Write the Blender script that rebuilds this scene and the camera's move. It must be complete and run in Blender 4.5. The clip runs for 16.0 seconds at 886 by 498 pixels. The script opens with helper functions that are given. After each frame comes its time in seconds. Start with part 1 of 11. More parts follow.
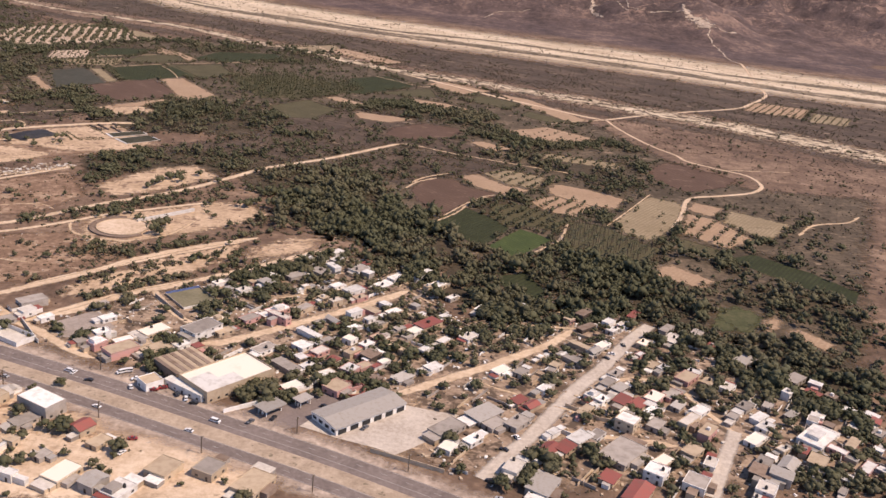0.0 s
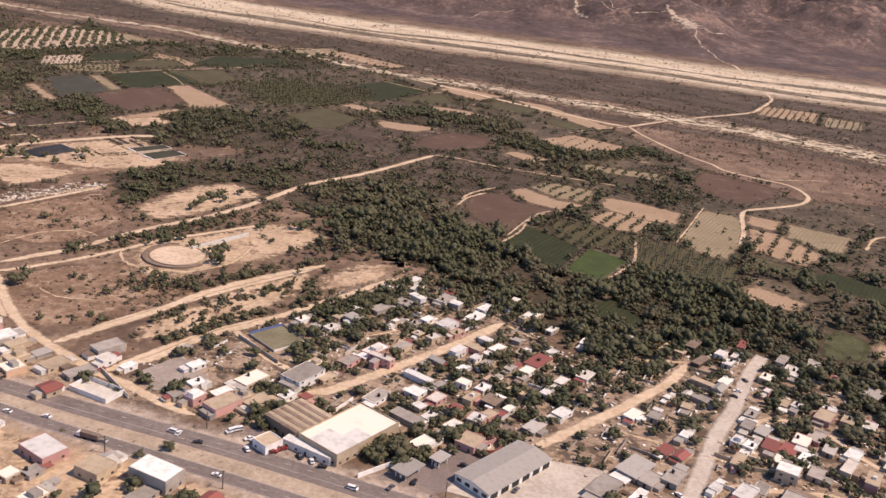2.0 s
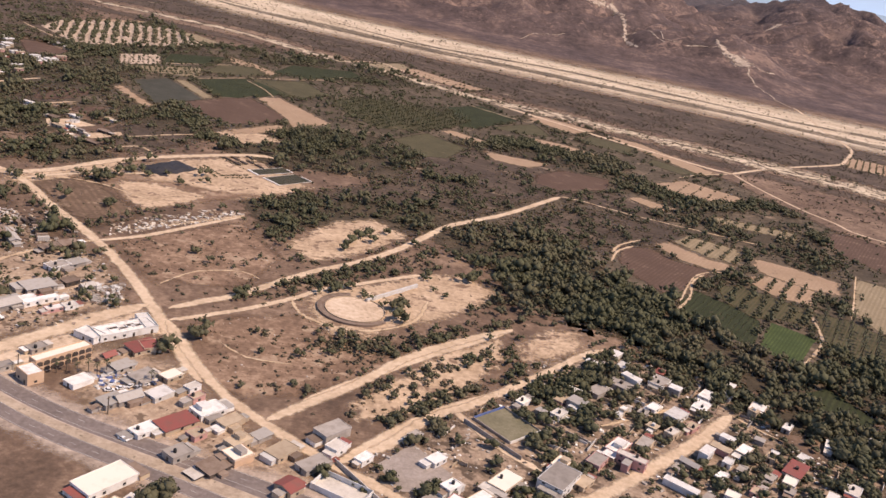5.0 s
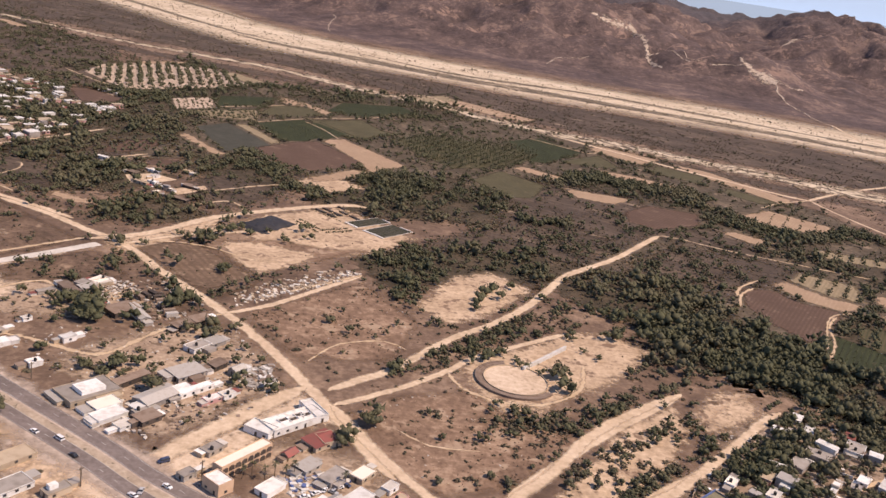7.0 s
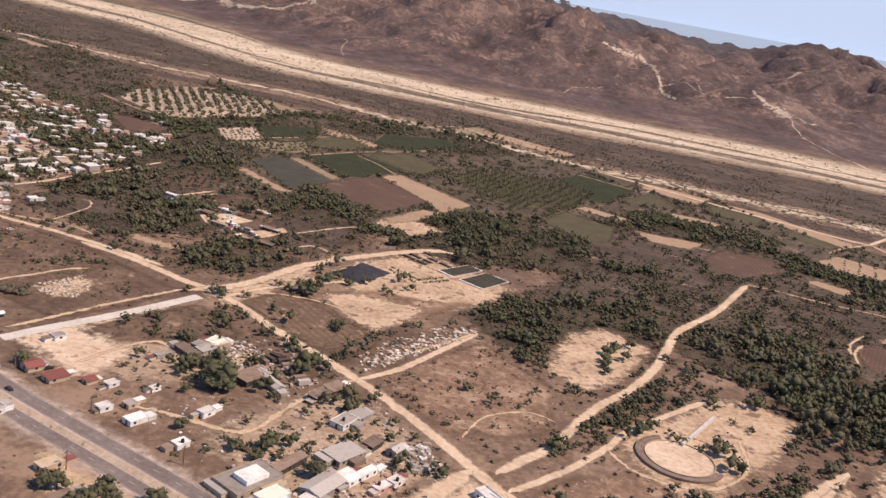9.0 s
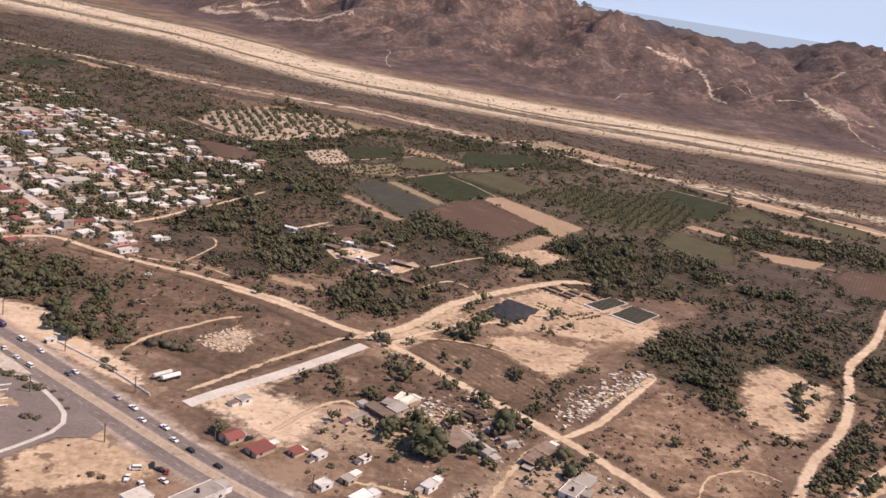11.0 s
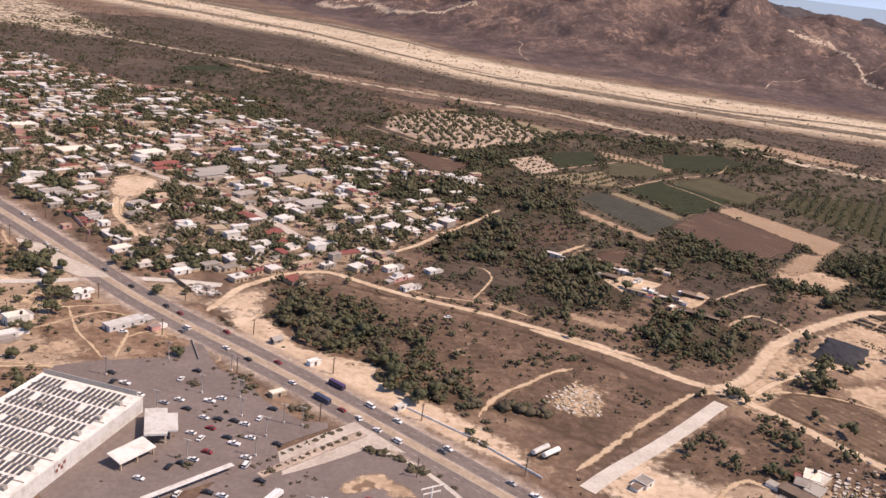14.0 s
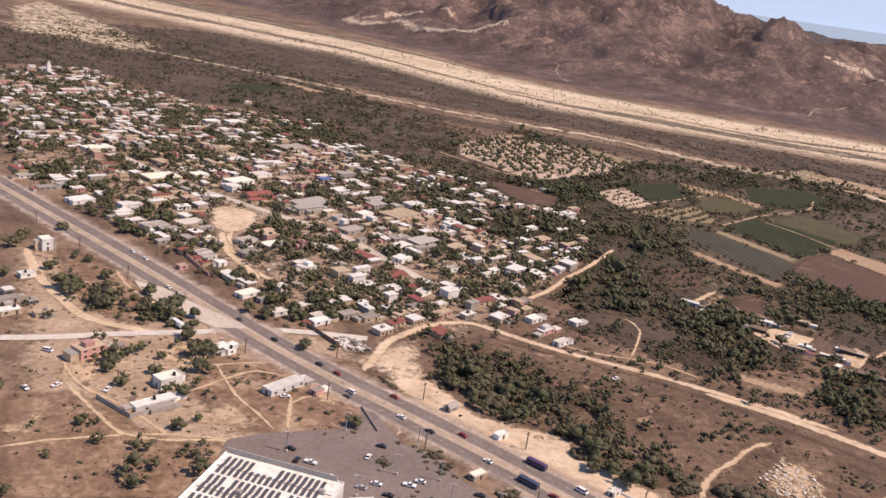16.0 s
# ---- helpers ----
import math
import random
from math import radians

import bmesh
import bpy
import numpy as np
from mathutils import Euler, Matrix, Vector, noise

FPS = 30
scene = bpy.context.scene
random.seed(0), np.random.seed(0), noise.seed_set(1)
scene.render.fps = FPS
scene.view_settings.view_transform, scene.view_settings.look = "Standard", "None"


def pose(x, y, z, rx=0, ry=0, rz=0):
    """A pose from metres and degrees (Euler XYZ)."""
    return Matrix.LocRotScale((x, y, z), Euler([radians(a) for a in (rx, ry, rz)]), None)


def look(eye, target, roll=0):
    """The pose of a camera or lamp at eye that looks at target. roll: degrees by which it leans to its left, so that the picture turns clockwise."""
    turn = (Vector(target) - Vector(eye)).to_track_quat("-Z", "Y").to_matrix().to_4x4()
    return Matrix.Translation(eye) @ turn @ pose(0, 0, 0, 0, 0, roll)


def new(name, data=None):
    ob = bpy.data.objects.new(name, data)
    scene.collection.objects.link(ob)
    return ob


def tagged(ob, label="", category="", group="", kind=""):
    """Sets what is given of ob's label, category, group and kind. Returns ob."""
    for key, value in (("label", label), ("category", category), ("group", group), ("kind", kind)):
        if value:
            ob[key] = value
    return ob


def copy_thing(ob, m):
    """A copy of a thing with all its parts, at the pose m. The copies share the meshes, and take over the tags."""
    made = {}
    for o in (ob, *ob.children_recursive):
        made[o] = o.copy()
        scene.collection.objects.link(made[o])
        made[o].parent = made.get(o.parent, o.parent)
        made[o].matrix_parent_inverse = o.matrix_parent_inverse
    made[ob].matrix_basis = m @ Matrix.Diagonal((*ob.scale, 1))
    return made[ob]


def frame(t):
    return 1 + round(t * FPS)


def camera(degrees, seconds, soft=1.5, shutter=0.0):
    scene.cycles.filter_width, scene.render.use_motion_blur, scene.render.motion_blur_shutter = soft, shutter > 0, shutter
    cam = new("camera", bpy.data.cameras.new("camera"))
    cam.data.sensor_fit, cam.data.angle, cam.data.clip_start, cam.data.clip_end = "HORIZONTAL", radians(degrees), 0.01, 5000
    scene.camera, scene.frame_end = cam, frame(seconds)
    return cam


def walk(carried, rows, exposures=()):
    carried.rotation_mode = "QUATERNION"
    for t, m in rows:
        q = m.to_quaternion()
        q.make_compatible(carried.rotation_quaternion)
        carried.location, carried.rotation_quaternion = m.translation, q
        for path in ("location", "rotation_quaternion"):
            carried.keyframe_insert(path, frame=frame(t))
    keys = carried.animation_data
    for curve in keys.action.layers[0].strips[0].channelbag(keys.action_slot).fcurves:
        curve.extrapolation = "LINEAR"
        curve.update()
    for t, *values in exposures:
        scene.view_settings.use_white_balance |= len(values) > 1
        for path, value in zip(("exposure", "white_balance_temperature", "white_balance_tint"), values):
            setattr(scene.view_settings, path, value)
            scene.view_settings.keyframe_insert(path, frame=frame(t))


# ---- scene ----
from mathutils.geometry import tessellate_polygon

cam = camera(51.5, 16.0, 1.5)
# seconds, x, y, z, yaw, pitch, roll
PATH = [
    (0.0, -0.28, -0.19, 172.23, -1.486, -19.966, 6.039),
    (0.5, -16.44, 8.87, 171.14, -1.988, -19.54, 6.055),
    (1.0, -32.7, 17.94, 170.08, -1.683, -18.891, 5.478),
    (1.5, -49.05, 27.04, 169.03, -2.308, -19.215, 4.906),
    (2.0, -65.5, 36.16, 168.0, -4.732, -19.805, 6.409),
    (2.5, -82.04, 45.3, 166.98, -8.932, -21.353, 9.43),
    (3.0, -98.66, 54.46, 165.98, -7.648, -22.909, 9.376),
    (3.5, -115.36, 63.63, 164.99, -3.288, -20.3, 8.689),
    (4.0, -132.14, 72.82, 164.01, -5.217, -19.433, 10.073),
    (4.2, -138.87, 76.5, 163.62, -5.546, -19.452, 10.925),
    (6.3, -210.13, 115.24, 159.62, -7.231, -18.261, 9.979),
    (6.5, -216.97, 118.94, 159.25, -6.935, -18.231, 9.567),
    (7, -234.09, 128.18, 158.31, -6.623, -17.755, 9.003),
    (7.5, -251.25, 137.44, 157.39, -6.643, -17.149, 9.412),
    (8, -268.45, 146.69, 156.46, -7.367, -17.059, 10.078),
    (8.5, -285.68, 155.95, 155.54, -7.662, -17.034, 10.198),
    (8.7, -292.57, 159.65, 155.17, -8.207, -16.382, 10.542),
    (10.8, -365.18, 198.51, 151.28, -7.721, -16.109, 9.114),
    (11.0, -372.11, 202.2, 150.91, -7.694, -16.121, 8.994),
    (11.5, -389.42, 211.44, 149.97, -7.661, -16.303, 8.869),
    (12.0, -406.72, 220.67, 149.03, -7.588, -16.618, 8.961),
    (12.5, -424.02, 229.88, 148.08, -7.049, -17.017, 8.528),
    (13.0, -441.31, 239.09, 147.13, -6.773, -17.178, 8.112),
    (13.5, -458.58, 248.28, 146.16, -5.348, -17.589, 7.474),
    (14.0, -475.83, 257.46, 145.19, -3.099, -17.662, 7.054),
    (14.5, -493.05, 266.62, 144.2, -0.7, -17.142, 6.681),
    (15.0, -510.24, 275.77, 143.2, -2.49, -15.96, 7.841),
    (15.5, -527.39, 284.89, 142.19, -3.256, -16.001, 8.259),
    (16.0, -544.49, 294.0, 141.16, -3.561, -16.733, 8.255),
]
walk(cam, [(t, pose(x, y, z, 90 + pitch, 0, yaw) @ pose(0, 0, 0, 0, 0, roll)) for t, x, y, z, yaw, pitch, roll in PATH],
     [(0.0, 0.73, 7850, 23), (16.0, 0.73, 7850, 23)])

# ---- sky and sun ----
SUN_DIR = Vector((0.6, -0.15, 0.79)).normalized()
sun = new("sun", bpy.data.lights.new("sun", "SUN"))
sun.data.energy, sun.data.angle, sun.data.color = 2.9, radians(0.5), (1.0, 0.93, 0.84)
sun.matrix_world = look(SUN_DIR * 500, (0, 0, 0))
world = bpy.data.worlds.new("sky")
scene.world = world
world.use_nodes = True
wn = world.node_tree
sky = wn.nodes.new("ShaderNodeTexSky")
sky.sky_type, sky.sun_disc = "NISHITA", False
sky.sun_elevation, sky.sun_rotation = math.asin(SUN_DIR.z), math.atan2(SUN_DIR.x, SUN_DIR.y)
sky.air_density, sky.dust_density, sky.ozone_density = 0.5, 0.01, 5.0
wn.links.new(sky.outputs[0], wn.nodes["Background"].inputs[0])
wn.nodes["Background"].inputs[1].default_value = 0.15

# ---- materials ----
def ramp(nt, fac, stops):
    n = nt.nodes.new("ShaderNodeValToRGB")
    e = n.color_ramp.elements
    while len(e) < len(stops):
        e.new(0.5)
    for k, (p, c) in zip(e, stops):
        k.position, k.color = p, (*c, 1)
    nt.links.new(fac, n.inputs[0])
    return n.outputs[0]


def mixc(nt, fac, a, b):
    n = nt.nodes.new("ShaderNodeMix")
    n.data_type = "RGBA"
    for socket, v in ((n.inputs[0], fac), (n.inputs[6], a), (n.inputs[7], b)):
        if isinstance(v, (int, float)):
            socket.default_value = v
        elif isinstance(v, tuple):
            socket.default_value = (*v, 1)
        else:
            nt.links.new(v, socket)
    return n.outputs[2]


def math_node(nt, op, a, b=0.0, clamp=False):
    n = nt.nodes.new("ShaderNodeMath")
    n.operation, n.use_clamp = op, clamp
    for socket, v in ((n.inputs[0], a), (n.inputs[1], b)):
        if isinstance(v, (int, float)):
            socket.default_value = v
        else:
            nt.links.new(v, socket)
    return n.outputs[0]


def noise_node(nt, vec, size, detail=4.0, rough=0.6, stretch=None):
    """Noise with features about size metres across."""
    n = nt.nodes.new("ShaderNodeTexNoise")
    n.inputs["Scale"].default_value, n.inputs["Detail"].default_value, n.inputs["Roughness"].default_value = 1.0 / size, detail, rough
    if stretch:
        m = nt.nodes.new("ShaderNodeMapping")
        m.vector_type = "TEXTURE"
        m.inputs["Rotation"].default_value, m.inputs["Scale"].default_value = (0, 0, radians(stretch[0])), (stretch[1], 1, 1)
        nt.links.new(vec, m.inputs[0])
        vec = m.outputs[0]
    nt.links.new(vec, n.inputs["Vector"])
    return n.outputs["Fac"]


def base_mat(name):
    m = bpy.data.materials.new(name)
    m.use_nodes = True
    nt = m.node_tree
    b = nt.nodes["Principled BSDF"]
    b.inputs["Specular IOR Level"].default_value = 0.2
    return m, nt, b


def soil(name, low, mid, high, size=30.0, fine=2.5, rough=0.95, spots=None, spot_size=4.0, spot_share=0.5, furrow=None, edge=0.0, stretch=None, bump=0.4):
    """Earth, sand or crop cover: patches of `size` metres, grain of `fine` metres, optional darker spots, optional furrows (angle, spacing) and a ragged edge."""
    m, nt, b = base_mat(name)
    vec = nt.nodes.new("ShaderNodeNewGeometry").outputs["Position"]
    big = noise_node(nt, vec, size, 5, 0.65, stretch)
    small = noise_node(nt, vec, fine, 4, 0.7, stretch)
    f = math_node(nt, "ADD", math_node(nt, "MULTIPLY", big, 0.5), math_node(nt, "MULTIPLY", small, 0.5))
    col = ramp(nt, f, [(0.38, low), (0.5, mid), (0.62, high)])
    if spots:
        s = noise_node(nt, vec, spot_size, 3, 0.6, stretch)
        cut = ramp(nt, s, [(spot_share, (0, 0, 0)), (spot_share + 0.07, (1, 1, 1))])
        col = mixc(nt, cut, col, spots)
    if furrow:
        ang, gap, dark = furrow
        mp = nt.nodes.new("ShaderNodeMapping")
        mp.inputs["Rotation"].default_value = (0, 0, radians(-ang))
        nt.links.new(vec, mp.inputs[0])
        w = nt.nodes.new("ShaderNodeTexWave")
        w.bands_direction = "Y"
        w.inputs["Scale"].default_value, w.inputs["Distortion"].default_value, w.inputs["Detail"].default_value = 0.314 / gap, 0.6, 2.0
        nt.links.new(mp.outputs[0], w.inputs[0])
        col = mixc(nt, math_node(nt, "MULTIPLY", w.outputs["Fac"], 0.75), col, dark)
    nt.links.new(col, b.inputs["Base Color"])
    b.inputs["Roughness"].default_value = rough
    bn = nt.nodes.new("ShaderNodeBump")
    bn.inputs["Strength"].default_value, bn.inputs["Distance"].default_value = bump, 0.3
    nt.links.new(small, bn.inputs["Height"])
    nt.links.new(bn.outputs[0], b.inputs["Normal"])
    if edge > 0:
        # the rim breaks up into the ground below it
        u = nt.nodes.new("ShaderNodeUVMap")
        sep = nt.nodes.new("ShaderNodeSeparateXYZ")
        nt.links.new(u.outputs[0], sep.inputs[0])
        pos = nt.nodes.new("ShaderNodeNewGeometry").outputs["Position"]
        n2 = noise_node(nt, pos, 5.0, 4, 0.7)
        v = math_node(nt, "ABSOLUTE", sep.outputs[1])
        a = math_node(nt, "SUBTRACT", math_node(nt, "ADD", 1.0 - edge / 2, math_node(nt, "MULTIPLY", math_node(nt, "SUBTRACT", n2, 0.5), edge * 3.0)), v)
        a = math_node(nt, "MULTIPLY", a, 2.6, True)
        tr = nt.nodes.new("ShaderNodeBsdfTransparent")
        mx = nt.nodes.new("ShaderNodeMixShader")
        nt.links.new(a, mx.inputs[0])
        nt.links.new(tr.outputs[0], mx.inputs[1])
        nt.links.new(b.outputs[0], mx.inputs[2])
        nt.links.new(mx.outputs[0], nt.nodes["Material Output"].inputs[0])
    return m


def paint(name, col, dirt=None, rough=0.7, metal=0.0, size=3.0, share=0.45, vary=0.0, spec=0.3):
    """Painted, plastered or metal surface with weathering in patches; vary: brightness from one object to the next."""
    m, nt, b = base_mat(name)
    pos = nt.nodes.new("ShaderNodeNewGeometry").outputs["Position"]
    n = noise_node(nt, pos, size, 5, 0.65)
    dirt = dirt or tuple(c * 0.6 for c in col)
    c = mixc(nt, ramp(nt, n, [(share, (0, 0, 0)), (share + 0.25, (1, 1, 1))]), col, dirt)
    if vary:
        rnd = nt.nodes.new("ShaderNodeObjectInfo").outputs["Random"]
        k = math_node(nt, "ADD", math_node(nt, "MULTIPLY", rnd, vary), 1.0 - vary)
        hsv = nt.nodes.new("ShaderNodeHueSaturation")
        nt.links.new(k, hsv.inputs["Value"])
        nt.links.new(c, hsv.inputs["Color"])
        c = hsv.outputs[0]
    nt.links.new(c, b.inputs["Base Color"])
    b.inputs["Roughness"].default_value, b.inputs["Metallic"].default_value, b.inputs["Specular IOR Level"].default_value = rough, metal, spec
    return m


def leaf(name, dark, light, dry=None):
    """Foliage; every clump has its own shade."""
    m, nt, b = base_mat(name)
    geo = nt.nodes.new("ShaderNodeNewGeometry")
    n = noise_node(nt, geo.outputs["Position"], 0.7, 3, 0.7)
    n2 = noise_node(nt, geo.outputs["Position"], 60.0, 3, 0.6)
    tree = noise_node(nt, geo.outputs["Position"], 9.0, 2, 0.6)
    f = math_node(nt, "ADD", math_node(nt, "MULTIPLY", geo.outputs["Random Per Island"], 0.34), math_node(nt, "ADD", math_node(nt, "MULTIPLY", n, 0.26), math_node(nt, "MULTIPLY", tree, 0.4)))
    c = ramp(nt, f, [(0.27, dark), (0.7, light)])
    if dry:
        c = mixc(nt, ramp(nt, n2, [(0.45, (0, 0, 0)), (0.65, (1, 1, 1))]), c, mixc(nt, f, dry, light))
    nt.links.new(c, b.inputs["Base Color"])
    b.inputs["Roughness"].default_value = 0.8
    return m


M = {
    "river_bar": soil("river_bars", (0.115, 0.088, 0.062), (0.20, 0.155, 0.108), (0.42, 0.33, 0.23), 26, 6, stretch=(-24, 3), spots=(0.10, 0.08, 0.055), spot_size=7, spot_share=0.5, edge=0.55),
    "river": soil("river_sand", (0.42, 0.325, 0.225), (0.57, 0.455, 0.325), (0.69, 0.575, 0.43), 60, 9, stretch=(-22, 3.5), spots=(0.25, 0.19, 0.135), spot_size=8, spot_share=0.585, edge=0.12),
    "shingle": soil("channel_sand", (0.34, 0.26, 0.18), (0.53, 0.425, 0.30), (0.68, 0.565, 0.415), 22, 5, stretch=(-28, 1.8), spots=(0.115, 0.086, 0.06), spot_size=9, spot_share=0.495, edge=0.7),
    "road_dirt": soil("dirt_road", (0.43, 0.315, 0.21), (0.56, 0.42, 0.29), (0.67, 0.525, 0.375), 14, 2.5, edge=0.3),
    "track_dirt": soil("dirt_track", (0.42, 0.30, 0.19), (0.52, 0.38, 0.25), (0.60, 0.46, 0.31), 18, 2, edge=0.7),
    "bare": soil("bare_earth", (0.31, 0.215, 0.138), (0.48, 0.345, 0.23), (0.63, 0.47, 0.325), 16, 2.5, edge=0.5, spots=(0.22, 0.145, 0.098), spot_size=8, spot_share=0.56),
    "sand": soil("roadside_sand", (0.40, 0.29, 0.195), (0.57, 0.43, 0.305), (0.68, 0.54, 0.40), 16, 2.5, edge=0.5, spots=(0.3, 0.205, 0.135), spot_size=7, spot_share=0.62),
    "yard": soil("village_earth", (0.25, 0.175, 0.12), (0.38, 0.275, 0.192), (0.53, 0.405, 0.292), 14, 2, edge=0.35, spots=(0.17, 0.118, 0.082), spot_size=7, spot_share=0.56),
    "scrub": soil("scrub_earth", (0.132, 0.083, 0.055), (0.232, 0.148, 0.098), (0.39, 0.268, 0.182), 22, 3.0, edge=0.2, spots=(0.37, 0.265, 0.182), spot_size=11, spot_share=0.585),
    "scrub_dark": soil("red_scrub_earth", (0.082, 0.054, 0.036), (0.135, 0.088, 0.06), (0.23, 0.152, 0.104), 22, 3.0, edge=0.2, spots=(0.3, 0.208, 0.14), spot_size=10, spot_share=0.63),
    # dark brown ground for the woods, also used in the patio bed
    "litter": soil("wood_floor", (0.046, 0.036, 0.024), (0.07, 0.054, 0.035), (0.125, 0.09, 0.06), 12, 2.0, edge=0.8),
    "farm": soil("farm_soil", (0.06, 0.046, 0.031), (0.097, 0.074, 0.05), (0.175, 0.13, 0.089), 26, 4.0, edge=0.5, spots=(0.24, 0.175, 0.12), spot_size=14, spot_share=0.62),
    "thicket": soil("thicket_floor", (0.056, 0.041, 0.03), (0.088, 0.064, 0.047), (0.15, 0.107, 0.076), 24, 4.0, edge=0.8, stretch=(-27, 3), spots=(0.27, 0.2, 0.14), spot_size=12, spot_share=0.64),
    "scar": soil("pale_rock", (0.34, 0.255, 0.19), (0.45, 0.35, 0.265), (0.56, 0.45, 0.35), 14, 2.5, edge=0.9),
    "asphalt": soil("asphalt", (0.15, 0.12, 0.106), (0.19, 0.153, 0.135), (0.24, 0.195, 0.172), 12, 1.5, rough=0.85, bump=0.1),
    "parking": soil("parking_asphalt", (0.165, 0.131, 0.116), (0.198, 0.158, 0.14), (0.24, 0.193, 0.172), 16, 1.5, rough=0.85, bump=0.1),
    "shoulder": soil("road_shoulder", (0.36, 0.278, 0.215), (0.46, 0.362, 0.285), (0.56, 0.452, 0.362), 14, 2, edge=0.25),
    "median": soil("median_gravel", (0.30, 0.228, 0.163), (0.40, 0.31, 0.226), (0.5, 0.395, 0.295), 8, 1.5, spots=(0.2, 0.16, 0.11), spot_size=3, spot_share=0.6),
    "paving": soil("street_paving", (0.40, 0.335, 0.275), (0.49, 0.425, 0.355), (0.58, 0.51, 0.43), 12, 1.5, edge=0.15),
    "concrete": soil("concrete", (0.46, 0.41, 0.35), (0.56, 0.51, 0.44), (0.64, 0.59, 0.52), 8, 1.2, bump=0.15),
    "f_green": soil("green_crop", (0.04, 0.06, 0.02), (0.058, 0.083, 0.028), (0.085, 0.115, 0.04), 14, 1.5, furrow=(56, 1.6, (0.04, 0.055, 0.02))),
    "f_dark": soil("dark_crop", (0.026, 0.032, 0.013), (0.037, 0.045, 0.019), (0.06, 0.066, 0.03), 14, 1.5, furrow=(56, 2.6, (0.028, 0.032, 0.016))),
    "f_olive": soil("olive_crop", (0.05, 0.05, 0.025), (0.07, 0.068, 0.034), (0.108, 0.098, 0.052), 14, 1.5, furrow=(56, 2.0, (0.11, 0.085, 0.05)), edge=0.5, spots=(0.15, 0.115, 0.07), spot_size=9, spot_share=0.62),
    "f_brown": soil("ploughed_brown", (0.092, 0.057, 0.041), (0.122, 0.076, 0.054), (0.16, 0.104, 0.075), 22, 2.0, furrow=(56, 2.2, (0.094, 0.058, 0.041)), edge=0.5, spots=(0.2, 0.135, 0.094), spot_size=11, spot_share=0.6),
    "f_tan": soil("stubble_tan", (0.28, 0.19, 0.122), (0.36, 0.25, 0.165), (0.45, 0.325, 0.218), 20, 2.0, furrow=(56, 2.4, (0.33, 0.225, 0.145)), edge=0.5, spots=(0.25, 0.175, 0.115), spot_size=10, spot_share=0.6),
    "f_grey": soil("fallow_olive_tan", (0.22, 0.17, 0.105), (0.285, 0.22, 0.14), (0.35, 0.275, 0.18), 18, 2.0, furrow=(56, 2.4, (0.23, 0.18, 0.11)), edge=0.5, spots=(0.17, 0.13, 0.08), spot_size=9, spot_share=0.6),
    "f_turf": soil("worn_turf", (0.15, 0.135, 0.085), (0.19, 0.17, 0.108), (0.24, 0.21, 0.14), 8, 1.5),
    "gravel": soil("grey_gravel", (0.26, 0.215, 0.18), (0.32, 0.268, 0.228), (0.39, 0.33, 0.285), 7, 1.2),
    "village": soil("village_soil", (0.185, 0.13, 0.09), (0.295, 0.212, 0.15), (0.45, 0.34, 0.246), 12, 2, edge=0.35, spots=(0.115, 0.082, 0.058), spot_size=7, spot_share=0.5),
    "pasture": soil("rough_pasture", (0.05, 0.055, 0.026), (0.078, 0.083, 0.04), (0.125, 0.112, 0.062), 9, 1.8, edge=0.7, spots=(0.16, 0.125, 0.075), spot_size=6, spot_share=0.62),
    "f_pale": soil("orchard_earth", (0.36, 0.265, 0.19), (0.48, 0.37, 0.28), (0.58, 0.46, 0.36), 18, 2.0, edge=0.4, spots=(0.27, 0.195, 0.135), spot_size=9, spot_share=0.6),
    "tarp": paint("black_net", (0.03, 0.03, 0.034), (0.05, 0.046, 0.045), 0.8, size=4),
    "weeds": soil("dry_weeds", (0.10, 0.066, 0.043), (0.165, 0.108, 0.073), (0.27, 0.18, 0.122), 14, 2.5, furrow=(122, 3.5, (0.125, 0.085, 0.055)), spots=(0.36, 0.255, 0.172), spot_size=9, spot_share=0.58, edge=0.3),
    "net": soil("shade_net", (0.052, 0.048, 0.037), (0.07, 0.064, 0.05), (0.1, 0.09, 0.07), 10, 1.5, furrow=(56, 3.0, (0.045, 0.05, 0.034))),
    "leaf": leaf("leaf_dark", (0.06, 0.062, 0.034), (0.1, 0.099, 0.052), (0.13, 0.105, 0.066)),
    "bush": leaf("leaf_scrub", (0.058, 0.051, 0.034), (0.11, 0.094, 0.058), (0.118, 0.086, 0.06)),
    "dry": leaf("twigs_dry", (0.075, 0.052, 0.038), (0.17, 0.115, 0.082)),
    "palm": leaf("palm_leaf", (0.038, 0.042, 0.023), (0.115, 0.11, 0.058)),
    "bark": paint("bark", (0.14, 0.105, 0.075), rough=0.95),
    "white": paint("whitewash", (0.82, 0.79, 0.73), (0.58, 0.53, 0.46), 0.8, size=2.5, share=0.47, vary=0.32),
    "grey": paint("bare_block", (0.42, 0.37, 0.32), (0.3, 0.26, 0.22), 0.9, vary=0.35),
    "tan": paint("ochre_plaster", (0.55, 0.43, 0.30), (0.42, 0.31, 0.21), 0.9, vary=0.3),
    "pink": paint("pink_plaster", (0.6, 0.33, 0.29), (0.5, 0.29, 0.24), 0.85, vary=0.3),
    "red": paint("red_sheet", (0.33, 0.10, 0.08), (0.26, 0.11, 0.085), 0.7, vary=0.3),
    "cream": paint("cream_membrane", (0.80, 0.72, 0.60), (0.68, 0.58, 0.45), 0.8, size=6, share=0.55),
